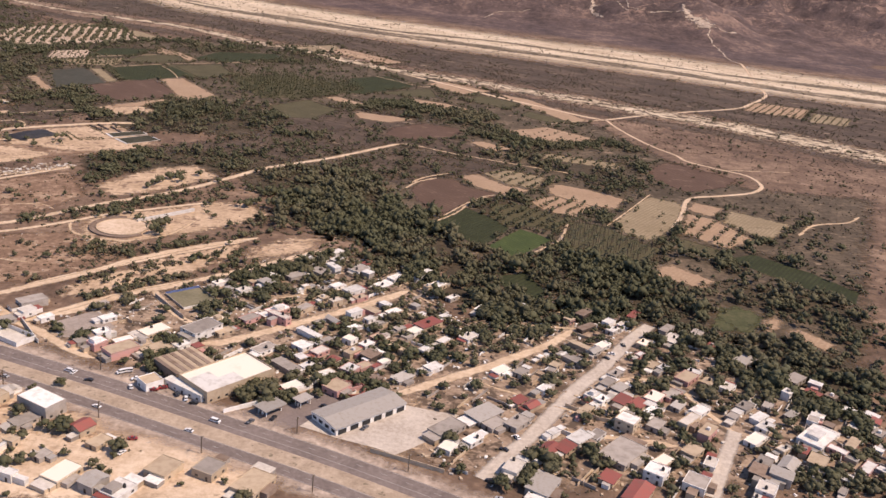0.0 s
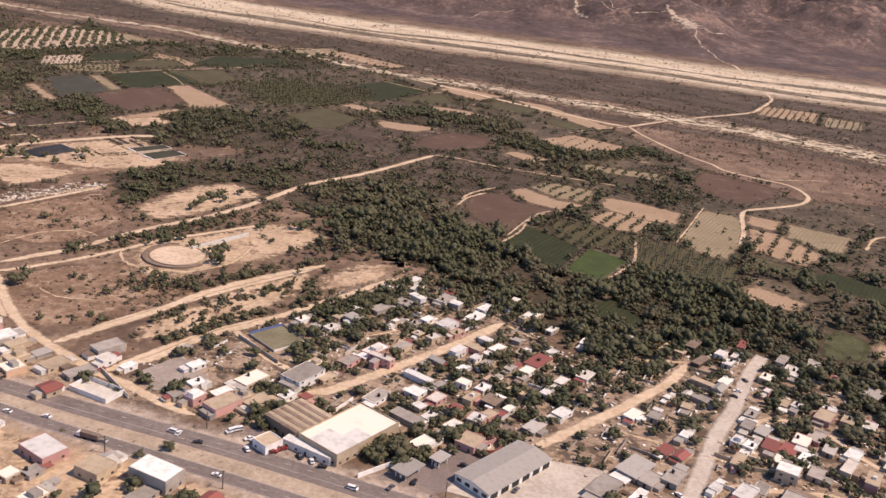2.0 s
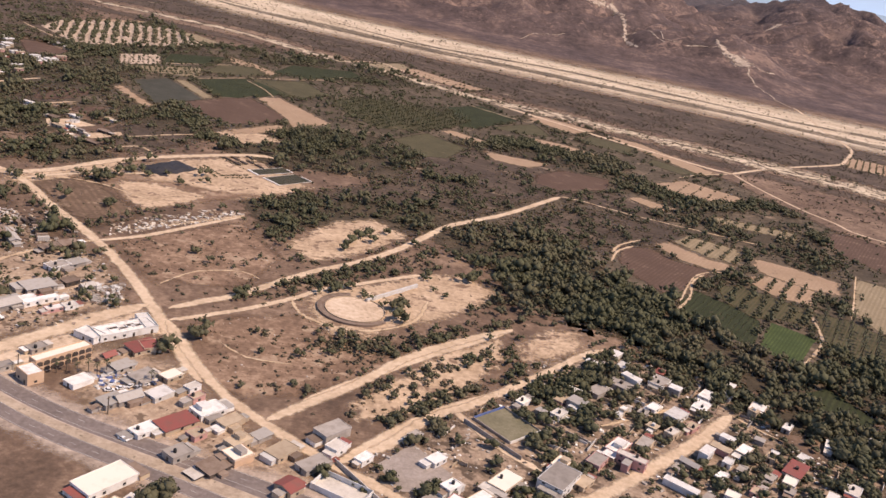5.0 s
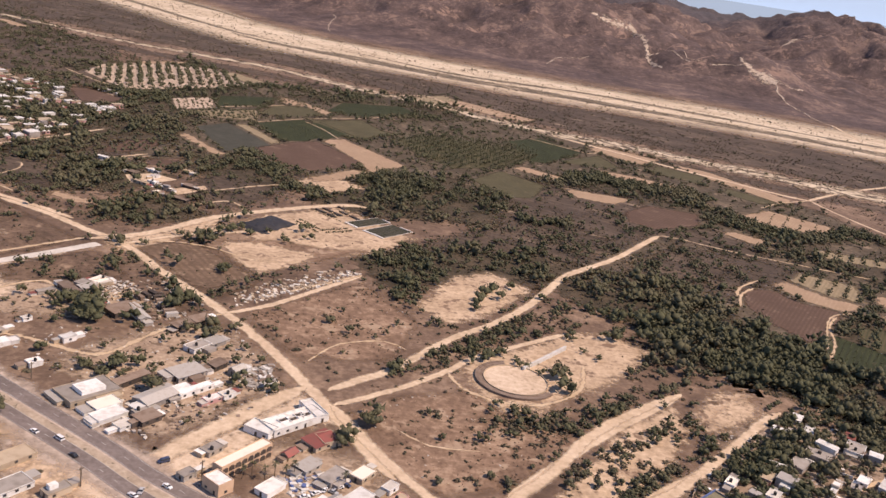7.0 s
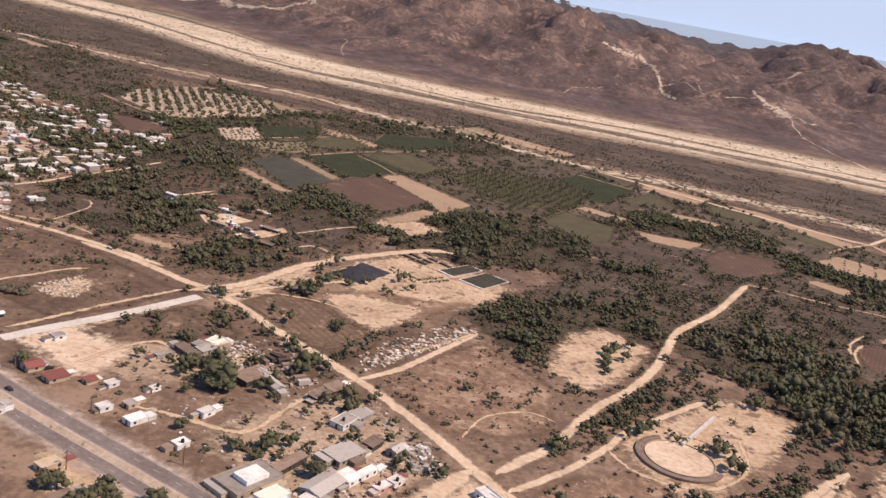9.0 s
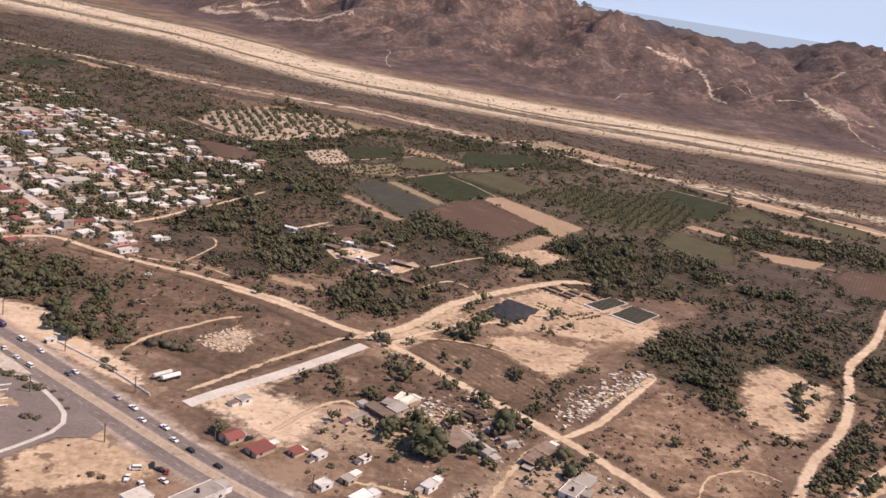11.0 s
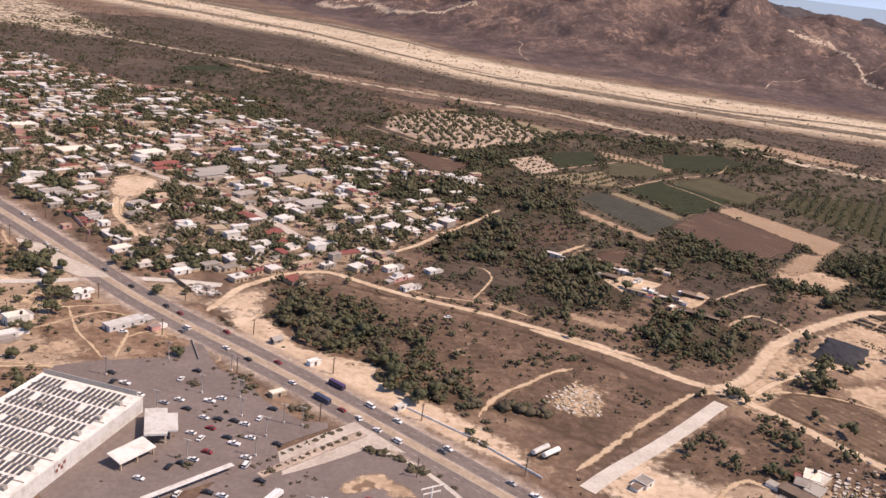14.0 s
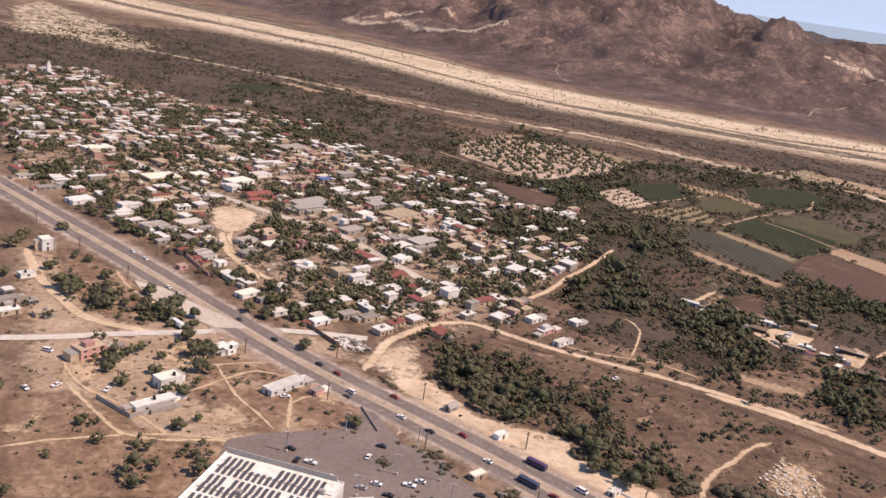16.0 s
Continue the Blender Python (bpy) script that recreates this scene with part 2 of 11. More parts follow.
    "steel": paint("zinc_sheet", (0.47, 0.43, 0.38), (0.37, 0.32, 0.26), 0.65, 0.0, size=1.3, share=0.5, vary=0.35, spec=0.2),
    "rust": paint("rusty_sheet", (0.30, 0.22, 0.165), (0.2, 0.13, 0.09), 0.85, vary=0.4),
    "glass": paint("window_glass", (0.03, 0.035, 0.04), (0.05, 0.05, 0.05), 0.12, spec=0.6),
    "dark": paint("dark_wood", (0.10, 0.075, 0.06), rough=0.8, vary=0.4),
    "black": paint("black_plastic", (0.03, 0.03, 0.03), rough=0.6),
    "blue": paint("blue_paint", (0.11, 0.16, 0.33), rough=0.7),
    "orange": paint("orange_plaster", (0.60, 0.40, 0.26), (0.5, 0.33, 0.21), 0.85),
    "line": paint("road_paint", (0.5, 0.48, 0.44), (0.25, 0.225, 0.2), 0.8, size=1.5),
    "panel": paint("solar_cell", (0.085, 0.082, 0.085), (0.11, 0.105, 0.105), 0.3, spec=0.5),
    "tyre": paint("tyre", (0.02, 0.02, 0.02), rough=0.9),
}
for car_name, col in (("car_white", (0.78, 0.77, 0.75)), ("car_silver", (0.42, 0.42, 0.42)), ("car_black", (0.022, 0.022, 0.025)), ("car_red", (0.28, 0.03, 0.03)),
                      ("car_grey", (0.13, 0.13, 0.135)), ("car_violet", (0.085, 0.045, 0.12)), ("car_blue", (0.05, 0.065, 0.12))):
    M[car_name] = paint(car_name, col, tuple(c * 0.85 for c in col), 0.3, spec=0.5)


# ---- mesh helpers ----
def mesh_from(name, verts, faces, mats, idx=None, uvs=None, smooth=False):
    me = bpy.data.meshes.new(name)
    me.from_pydata(verts, [], faces)
    for m in mats if isinstance(mats, (list, tuple)) else [mats]:
        me.materials.append(M[m] if isinstance(m, str) else m)
    if idx is not None:
        me.polygons.foreach_set("material_index", idx)
    if uvs is not None:
        layer = me.uv_layers.new(name="UVMap")
        li = np.empty(len(me.loops), np.int32)
        me.loops.foreach_get("vertex_index", li)
        layer.data.foreach_set("uv", np.asarray(uvs, np.float32)[li].ravel())
    if smooth:
        me.polygons.foreach_set("use_smooth", [True] * len(me.polygons))
    me.update()
    return me


def part(name, data, parent, label="", m=None):
    """Links a mesh as one part under a thing."""
    ob = new(name, data)
    ob.parent = parent
    if m is not None:
        ob.matrix_basis = m
    if label:
        ob["label"] = label
    return ob


def empty(name, m, label, category, group=""):
    ob = new(name)
    ob.empty_display_size = 0.5
    ob.matrix_basis = m
    return tagged(ob, label, category, group)


BOX_F = [(0, 3, 2, 1), (4, 5, 6, 7), (0, 1, 5, 4), (1, 2, 6, 5), (2, 3, 7, 6), (3, 0, 4, 7)]


def box_v(x0, y0, z0, x1, y1, z1):
    return [(x0, y0, z0), (x1, y0, z0), (x1, y1, z0), (x0, y1, z0), (x0, y0, z1), (x1, y0, z1), (x1, y1, z1), (x0, y1, z1)]


def boxes(name, mats, *bs):
    """One mesh of several boxes; a box is six numbers and, where there are several materials, a material number."""
    v, f, idx = [], [], []
    for b in bs:
        k = len(v)
        v += box_v(*b[:6])
        f += [tuple(k + i for i in q) for q in BOX_F]
        idx += [b[6] if len(b) > 6 else 0] * 6
    return mesh_from(name, v, f, mats, idx)


def spline(pts, step=5.0, closed=False):
    """A smooth line through the points."""
    p = np.asarray(pts, float)
    n = len(p)
    out = []
    for i in range(n if closed else n - 1):
        if closed:
            a, b, c, d = p[i - 1], p[i], p[(i + 1) % n], p[(i + 2) % n]
        else:
            a, b, c, d = p[max(i - 1, 0)], p[i], p[i + 1], p[min(i + 2, n - 1)]
        k = max(1, int(np.linalg.norm(c - b) / step))
        for s in np.arange(k) / k:
            out.append(0.5 * (2 * b + (c - a) * s + (2 * a - 5 * b + 4 * c - d) * s * s + (3 * b - a - 3 * c + d) * s ** 3))
    out.append(p[0] if closed else p[-1])
    return np.array(out)


# land-use grid, 2 m cells: what is taken by roads, fields and buildings
GX, GY, CELL = -1400.0, 100.0, 2.0
NX, NY = 1200, 1100
taken = np.zeros((NX, NY), bool)
built = np.zeros((NX, NY), bool)


def mark_disc(grid, x, y, r):
    i0, i1 = int((x - r - GX) / CELL), int((x + r - GX) / CELL) + 1
    j0, j1 = int((y - r - GY) / CELL), int((y + r - GY) / CELL) + 1
    if i0 < 0 or j0 < 0 or i1 >= NX or j1 >= NY:
        return
    xs = GX + CELL * (np.arange(i0, i1) + 0.5)
    ys = GY + CELL * (np.arange(j0, j1) + 0.5)
    grid[i0:i1, j0:j1] |= (xs[:, None] - x) ** 2 + (ys[None, :] - y) ** 2 < r * r


def inside(poly, x, y):
    """Which of the points lie in the polygon."""
    r = np.zeros(np.shape(x), bool)
    n = len(poly)
    for i in range(n):
        (ax, ay), (bx, by) = poly[i], poly[(i + 1) % n]
        c = (ay > y) != (by > y)
        r ^= c & (x < (bx - ax) * (y - ay) / ((by - ay) or 1e-9) + ax)
    return r


def mark_poly(grid, poly):
    xs = GX + CELL * (np.arange(NX) + 0.5)
    ys = GY + CELL * (np.arange(NY) + 0.5)
    px, py = [p[0] for p in poly], [p[1] for p in poly]
    i0, i1 = max(0, int((min(px) - GX) / CELL)), min(NX, int((max(px) - GX) / CELL) + 2)
    j0, j1 = max(0, int((min(py) - GY) / CELL)), min(NY, int((max(py) - GY) / CELL) + 2)
    if i1 > i0 and j1 > j0:
        X, Y = np.meshgrid(xs[i0:i1], ys[j0:j1], indexing="ij")
        grid[i0:i1, j0:j1] |= inside(poly, X, Y)


def is_on(grid, x, y):
    i, j = ((np.asarray(x) - GX) / CELL).astype(int), ((np.asarray(y) - GY) / CELL).astype(int)
    ok = (i >= 0) & (i < NX) & (j >= 0) & (j < NY)
    return np.where(ok, grid[np.clip(i, 0, NX - 1), np.clip(j, 0, NY - 1)], False)


LAYER = 0.25  # thickness of the laid ground covers


def ribbon(name, pts, width, mat, z, label, category="road", wobble=0.12, mark=True, off=0.0, step=5.0, freq=0.06):
    """A band along a smooth line; its width is one number, or one for each point."""
    z = z * LAYER
    c = spline(pts, step)
    d = np.gradient(c, axis=0)
    d /= np.linalg.norm(d, axis=1)[:, None] + 1e-9
    nrm = np.stack([-d[:, 1], d[:, 0]], 1)
    s = np.r_[0, np.cumsum(np.linalg.norm(np.diff(c, axis=0), axis=1))]
    if isinstance(width, (list, tuple)):
        q = np.asarray(pts, float)
        node = np.array([s[int(np.argmin(np.hypot(*(c - p).T)))] for p in q])
        w = np.interp(s, node, width)
    else:
        w = np.full(len(s), float(width))
    c = c + nrm * off
    if category == "dirt road":
        w = w * np.clip(0.25 + np.minimum(s, s[-1] - s) / (1.2 * w), 0, 1)
    v, uv, f = [], [], []
    for i in range(len(c)):
        wl = w[i] / 2 * (1 + wobble * noise.noise((c[i][0] * freq, c[i][1] * freq, 3.0)))
        wr = w[i] / 2 * (1 + wobble * noise.noise((c[i][0] * freq, c[i][1] * freq, 9.0)))
        for k, q in ((1, wl), (0, 0), (-1, wr)):
            p = c[i] + nrm[i] * q * k
            v.append((p[0], p[1], z))
            uv.append((s[i], k))
        if mark:
            mark_disc(taken, c[i][0], c[i][1], max(w[i] / 2, 2.0))
        if i:
            a = 3 * i
            f += [(a - 3, a - 2, a + 1, a), (a - 2, a - 1, a + 2, a + 1)]
    ob = new(name, mesh_from(name, v, [q[::-1] for q in f], mat, uvs=uv))
    return tagged(ob, label, category, kind="structure")


def patch(name, pts, mat, z, label, category="field", jitter=0.8, mark=True, rim=0.0):
    """A piece of ground with an uneven outline. rim: metres over which a ragged edge fades out (0: a clean edge)."""
    n = len(pts)
    z = z * LAYER
    if rim > 0:
        px, py = np.array(pts).T
        xs = np.arange(px.min() - 5, px.max() + 9, 4.0)
        ys = np.arange(py.min() - 5, py.max() + 9, 4.0)
        X, Y = np.meshgrid(xs, ys, indexing="ij")
        d = np.full(X.shape, 1e9)
        for i in range(n):
            a, b = np.array(pts[i]), np.array(pts[(i + 1) % n])
            t = np.clip(((X - a[0]) * (b - a)[0] + (Y - a[1]) * (b - a)[1]) / ((b - a) @ (b - a) + 1e-9), 0, 1)
            d = np.minimum(d, np.hypot(X - a[0] - t * (b - a)[0], Y - a[1] - t * (b - a)[1]))
        d = np.where(inside(pts, X, Y), d, -d) + jitter
        ny = len(ys)
        keep = (d[:-1, :-1] > 0) | (d[1:, :-1] > 0) | (d[:-1, 1:] > 0) | (d[1:, 1:] > 0)
        f = [(i * ny + j, (i + 1) * ny + j, (i + 1) * ny + j + 1, i * ny + j + 1) for i, j in np.argwhere(keep)]
        v = [(x, y, z) for x, y in zip(X.ravel(), Y.ravel())]
        uv = np.stack([np.zeros(X.size), np.clip(1 - d.ravel() / rim, 0, 1.6)], 1)
    else:
        p = []
        for i in range(n):
            a, b = np.array(pts[i]), np.array(pts[(i + 1) % n])
            k = max(1, int(np.linalg.norm(b - a) / 7))
            for s in range(k):
                q = a + (b - a) * s / k
                p.append(q + jitter * np.array([noise.noise((q[0] * 0.11, q[1] * 0.11, 1.0)), noise.noise((q[0] * 0.11, q[1] * 0.11, 5.0))]))
        v = [(q[0], q[1], z) for q in p]
        uv = None
        f = []
        for q in tessellate_polygon([[Vector(c) for c in v]]):
            a, b, c = (v[i] for i in q)
            f.append(q if (b[0] - a[0]) * (c[1] - a[1]) - (b[1] - a[1]) * (c[0] - a[0]) > 0 else q[::-1])
    ob = new(name, mesh_from(name, v, f, mat, uvs=uv))
    if mark:
        mark_poly(taken, pts)
    return tagged(ob, label, category, kind="structure")


# ---- ground: one sheet from the plain to the hills ----
PEAKS = [  # x, y, height, reach
    (170, 2210, 152, 520), (-70, 2480, 245, 640), (-350, 2720, 200, 560), (430, 2330, 118, 430), (455, 1890, 72, 300), (860, 2180, 118, 480),
    (1214, 2982, 172, 700), (1700, 2500, 210, 800), (60, 2020, 70, 300), (-120, 2100, 80, 330), (-700, 3300, 120, 700), (-1400, 3300, 110, 800),
]
BASE = np.array([(-3000, 2900), (-1500, 2750), (-1200, 2640), (-900, 2420), (-640, 2080), (-490, 1900), (-390, 1748), (-300, 1675), (-100, 1592), (60, 1545), (230, 1510), (380, 1466), (520, 1425), (700, 1388), (1000, 1292), (1600, 1120), (4000, 1000)], float)


def terrain(x, y):
    """Height of the ground."""
    t = y - np.interp(x, BASE[:, 0], BASE[:, 1])
    if t <= 0:
        return 0.0
    h = 0.0
    for px, py, ph, pr in PEAKS:
        d = math.hypot(x - px, y - py) / pr
        if d < 1:
            h = max(h, ph * (1 - d) ** 1.15 * (1 - 0.15 * d)) if d > 0.12 else max(h, ph * 0.863 * (1 - (d / 0.12) ** 2 * 0.02))
    far = max(0.0, y - 2900) / 1400
    h = max(h, min(1.0, far) * (np.interp(x, (-1500, 0, 600, 921, 1139, 1500, 2200), (200, 190, 168, 144, 130, 113, 92)) + 8 * noise.noise((x * 0.002, 7.7, 0))))
    r = min(1.0, t / 240) ** 1.2
    ridge = 1 - abs(noise.fractal((x * 0.006, y * 0.006, 2.0), 0.9, 2.1, 5)) * 1.3
    fine = noise.fractal((x * 0.02, y * 0.02, 4.0), 0.8, 2.0, 4)
    near = 1 - 0.6 * min(1.0, far)
    return r * (h * (0.68 + 0.32 * ridge) + near * (6.5 * fine + 20 * (ridge - 0.6)) * min(1.0, h / 45 + 0.28)) + 0.02 * min(t, 400)


xs = np.concatenate([np.arange(-5000, -1200, 200), np.arange(-1200, 1300, 14), np.arange(1300, 5001, 100)])
ys = np.concatenate([np.arange(-1500, 1300, 100), np.arange(1300, 2900, 14), np.arange(2900, 5001, 70)])
verts = [(float(x), float(y), float(terrain(x, y))) for y in ys for x in xs]
nx = len(xs)
faces = [(j * nx + i, j * nx + i + 1, (j + 1) * nx + i + 1, (j + 1) * nx + i) for j in range(len(ys) - 1) for i in range(nx - 1)]
height = np.array([v[2] for v in verts]).reshape(len(ys), nx)


def ground_z(x, y):
    """Height of the ground sheet as it is built."""
    i, j = min(max(int(np.searchsorted(xs, x)) - 1, 0), nx - 2), min(max(int(np.searchsorted(ys, y)) - 1, 0), len(ys) - 2)
    u, v = (x - xs[i]) / (xs[i + 1] - xs[i]), (y - ys[j]) / (ys[j + 1] - ys[j])
    return float((1 - v) * ((1 - u) * height[j, i] + u * height[j, i + 1]) + v * ((1 - u) * height[j + 1, i] + u * height[j + 1, i + 1]))


gm, nt, b = base_mat("ground_earth")
pos = nt.nodes.new("ShaderNodeNewGeometry")
sep = nt.nodes.new("ShaderNodeSeparateXYZ")
nt.links.new(pos.outputs["Position"], sep.inputs[0])
big, mid, small = noise_node(nt, pos.outputs["Position"], 70, 6, 0.65), noise_node(nt, pos.outputs["Position"], 14, 5, 0.7), noise_node(nt, pos.outputs["Position"], 2.5, 3, 0.7)
f = math_node(nt, "ADD", math_node(nt, "ADD", math_node(nt, "MULTIPLY", big, 0.4), math_node(nt, "MULTIPLY", mid, 0.35)), math_node(nt, "MULTIPLY", small, 0.25))
flat = ramp(nt, f, [(0.4, (0.092, 0.061, 0.043)), (0.5, (0.165, 0.108, 0.075)), (0.58, (0.285, 0.195, 0.134))])
hill_n = math_node(nt, "ADD", math_node(nt, "ADD", math_node(nt, "MULTIPLY", noise_node(nt, pos.outputs["Position"], 24, 5, 0.7), 0.34), math_node(nt, "MULTIPLY", noise_node(nt, pos.outputs["Position"], 7.0, 4, 0.75), 0.3)), math_node(nt, "MULTIPLY", noise_node(nt, pos.outputs["Position"], 110, 6, 0.65), 0.36))
hill = ramp(nt, hill_n, [(0.38, (0.05, 0.036, 0.033)), (0.46, (0.084, 0.059, 0.053)), (0.53, (0.125, 0.086, 0.075)), (0.61, (0.23, 0.158, 0.125))])
# bare rock on the upper slopes
rock_n = math_node(nt, "ADD", math_node(nt, "MULTIPLY", noise_node(nt, pos.outputs["Position"], 60, 5, 0.68), 0.6), math_node(nt, "MULTIPLY", noise_node(nt, pos.outputs["Position"], 9, 4, 0.7), 0.4))
high = nt.nodes.new("ShaderNodeMapRange")
high.inputs[1].default_value, high.inputs[2].default_value = 4.0, 30.0
nt.links.new(sep.outputs[2], high.inputs[0])
hill = mixc(nt, math_node(nt, "MULTIPLY", ramp(nt, rock_n, [(0.53, (0, 0, 0)), (0.61, (1, 1, 1))]), high.outputs[0]), hill, (0.27, 0.178, 0.138))
up = nt.nodes.new("ShaderNodeMapRange")
up.inputs[1].default_value, up.inputs[2].default_value = 0.05, 1.0
nt.links.new(sep.outputs[2], up.inputs[0])
# bluish distance haze mixed into the colour of the far hills
far_haze = nt.nodes.new("ShaderNodeMapRange")
far_haze.inputs[1].default_value, far_haze.inputs[2].default_value, far_haze.inputs[4].default_value = 2700, 3200, 0.8
nt.links.new(sep.outputs[1], far_haze.inputs[0])
cover = mixc(nt, far_haze.outputs[0], mixc(nt, up.outputs[0], flat, hill), ramp(nt, hill_n, [(0.4, (0.04, 0.037, 0.042)), (0.6, (0.085, 0.072, 0.075))]))
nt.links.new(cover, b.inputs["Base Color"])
b.inputs["Roughness"].default_value = 0.95
bump = nt.nodes.new("ShaderNodeBump")
bump.inputs["Strength"].default_value, bump.inputs["Distance"].default_value = 0.5, 1.5
nt.links.new(mid, bump.inputs["Height"])
nt.links.new(bump.outputs[0], b.inputs["Normal"])
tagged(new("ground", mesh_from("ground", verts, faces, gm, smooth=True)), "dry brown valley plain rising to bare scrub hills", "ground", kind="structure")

# upright sheet that glows, for the hazy sea beyond the far hills
m, nt, b = base_mat("sea_haze_glow")
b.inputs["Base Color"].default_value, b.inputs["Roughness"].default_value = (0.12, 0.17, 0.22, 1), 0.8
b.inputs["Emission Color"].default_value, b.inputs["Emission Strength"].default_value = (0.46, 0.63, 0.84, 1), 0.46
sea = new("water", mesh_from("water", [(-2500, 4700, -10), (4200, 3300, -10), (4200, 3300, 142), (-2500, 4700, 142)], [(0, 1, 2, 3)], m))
tagged(sea, "upright glowing sheet standing for hazy pale blue sea", "sea", kind="structure")

# emissive backdrop: bright sky haze above the sea put in as glow
m, nt, b = base_mat("sky_haze_glow")
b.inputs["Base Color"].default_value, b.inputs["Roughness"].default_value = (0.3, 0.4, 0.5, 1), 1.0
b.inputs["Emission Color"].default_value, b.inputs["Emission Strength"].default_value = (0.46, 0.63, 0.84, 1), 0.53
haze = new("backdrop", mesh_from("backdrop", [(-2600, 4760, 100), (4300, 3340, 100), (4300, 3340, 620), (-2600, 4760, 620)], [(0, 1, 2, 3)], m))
tagged(haze, "glowing backdrop for the pale blue sky haze above the sea", "sky", kind="structure")

# ---- river bed ----
BANKS = np.array([(-2600, 2450, 3100), (-1500, 2080, 2700), (-1217, 1960, 2480), (-973, 1830, 2290), (-806, 1720, 2140), (-735, 1682, 2085), (-651, 1655, 2030), (-564, 1555, 1960), (-490, 1460, 1880), (-424, 1400, 1765), (-360, 1362, 1700), (-300, 1343, 1655),
                  (-150, 1302, 1590), (0, 1256, 1540), (140, 1228, 1510), (265, 1200, 1490), (385, 1148, 1450), (510, 1112, 1415), (650, 1078, 1390), (1000, 985, 1290), (1500, 840, 1150), (2600, 500, 820)], float)  # x, near bank, far bank
RIVER = [(x, (a + b) / 2) for x, a, b in BANKS[1:-1]]


def river_strip(x0, x1, low, high, mat, z, label, wave=0.0, seed=0.0):
    """Part of the river bed between two shares of its breadth, thinning out at both ends."""
    v, uv, f = [], [], []
    n, m = max(8, int((x1 - x0) / 16)), 8
    for i in range(n + 1):
        x = x0 + (x1 - x0) * i / n
        a, b = np.interp(x, BANKS[:, 0], BANKS[:, 1]), np.interp(x, BANKS[:, 0], BANKS[:, 2])
        sway = wave * noise.noise((x * 0.0045, seed, 0.0))
        end = min(1.0, 4.0 * i / n, 4.0 * (n - i) / n) if high - low < 0.9 else 1.0
        c, half = (low + high) / 2 + sway, (high - low) / 2 * (0.15 + 0.85 * end) * (1 + 0.5 * noise.noise((x * 0.011, seed, 5.0)))
        if high - low >= 0.9:
            c, half = 0.5, 0.52 + 0.03 * noise.noise((x * 0.012, seed, 2.0))
        for k in range(m + 1):
            q = -1 + 2 * k / m
            v.append((x, a + (b - a) * (c + half * q), z))
            uv.append((x, q))
        if i:
            r = (m + 1) * i
            f += [(r - m - 1 + k, r + k, r + k + 1, r - m + k) for k in range(m)]
    tagged(new("river_bed", mesh_from("river_bed", v, f, mat, uvs=uv)), label, "river bed", kind="structure")


river_strip(-2600, 2600, 0.0, 1.0, "river", 0.03, "wide dry river bed of pale sand")
river_strip(-2200, -330, 0.28, 0.45, "river_bar", 0.16, "scrubby bar between two arms of the river", 0.06, 3.0)
river_strip(-2200, -440, 0.68, 1.03, "river_bar", 0.17, "scrubby ground along the far arm of the river", 0.04, 6.0)
river_strip(-430, 260, 0.20, 0.44, "river_bar", 0.18, "line of scrub along the river bed", 0.10, 9.0)
river_strip(-250, 480, 0.47, 0.58, "river_bar", 0.19, "thin line of scrub in the sand", 0.14, 12.0)
river_strip(60, 900, 0.16, 0.36, "river_bar", 0.20, "line of scrub along the river bed", 0.12, 15.0)
river_strip(380, 1300, 0.40, 0.62, "river_bar", 0.21, "scrubby bar in the river bed", 0.12, 18.0)
CHANNEL = [(-1150, 1560), (-900, 1450), (-766, 1390), (-638, 1335), (-514, 1272), (-430, 1250), (-340, 1225), (-235, 1158), (-150, 1115), (-60, 1055), (20, 1030), (100, 1000), (216, 950), (295, 920), (387, 855), (560, 745), (800, 640)]
ribbon("river_bed", CHANNEL, [16, 20, 24, 28, 30, 34, 38, 44, 50, 54, 60, 70, 84, 92, 100, 100, 100], "shingle", 0.5,
       "mottled sand channel strewn with low scrub", "river bed", 0.5, False, step=10)

patch("ground_bare", [(-1167.4, 1725), (-1203.3, 1982.5), (-997.1, 1716.5), (-842.9, 1487.5), (-865.7, 1378.9), (-967.2, 1427.9), (-1041.6, 1436.1)], "shingle", 0.3, "pale stony plain dotted with scrub", "bare ground", 3.0, False, 40)

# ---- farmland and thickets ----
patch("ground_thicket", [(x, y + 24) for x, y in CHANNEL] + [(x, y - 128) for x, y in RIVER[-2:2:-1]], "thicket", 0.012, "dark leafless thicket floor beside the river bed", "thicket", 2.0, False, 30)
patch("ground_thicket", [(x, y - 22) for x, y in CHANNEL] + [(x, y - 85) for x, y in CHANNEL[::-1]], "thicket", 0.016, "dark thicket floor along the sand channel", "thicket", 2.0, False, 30)
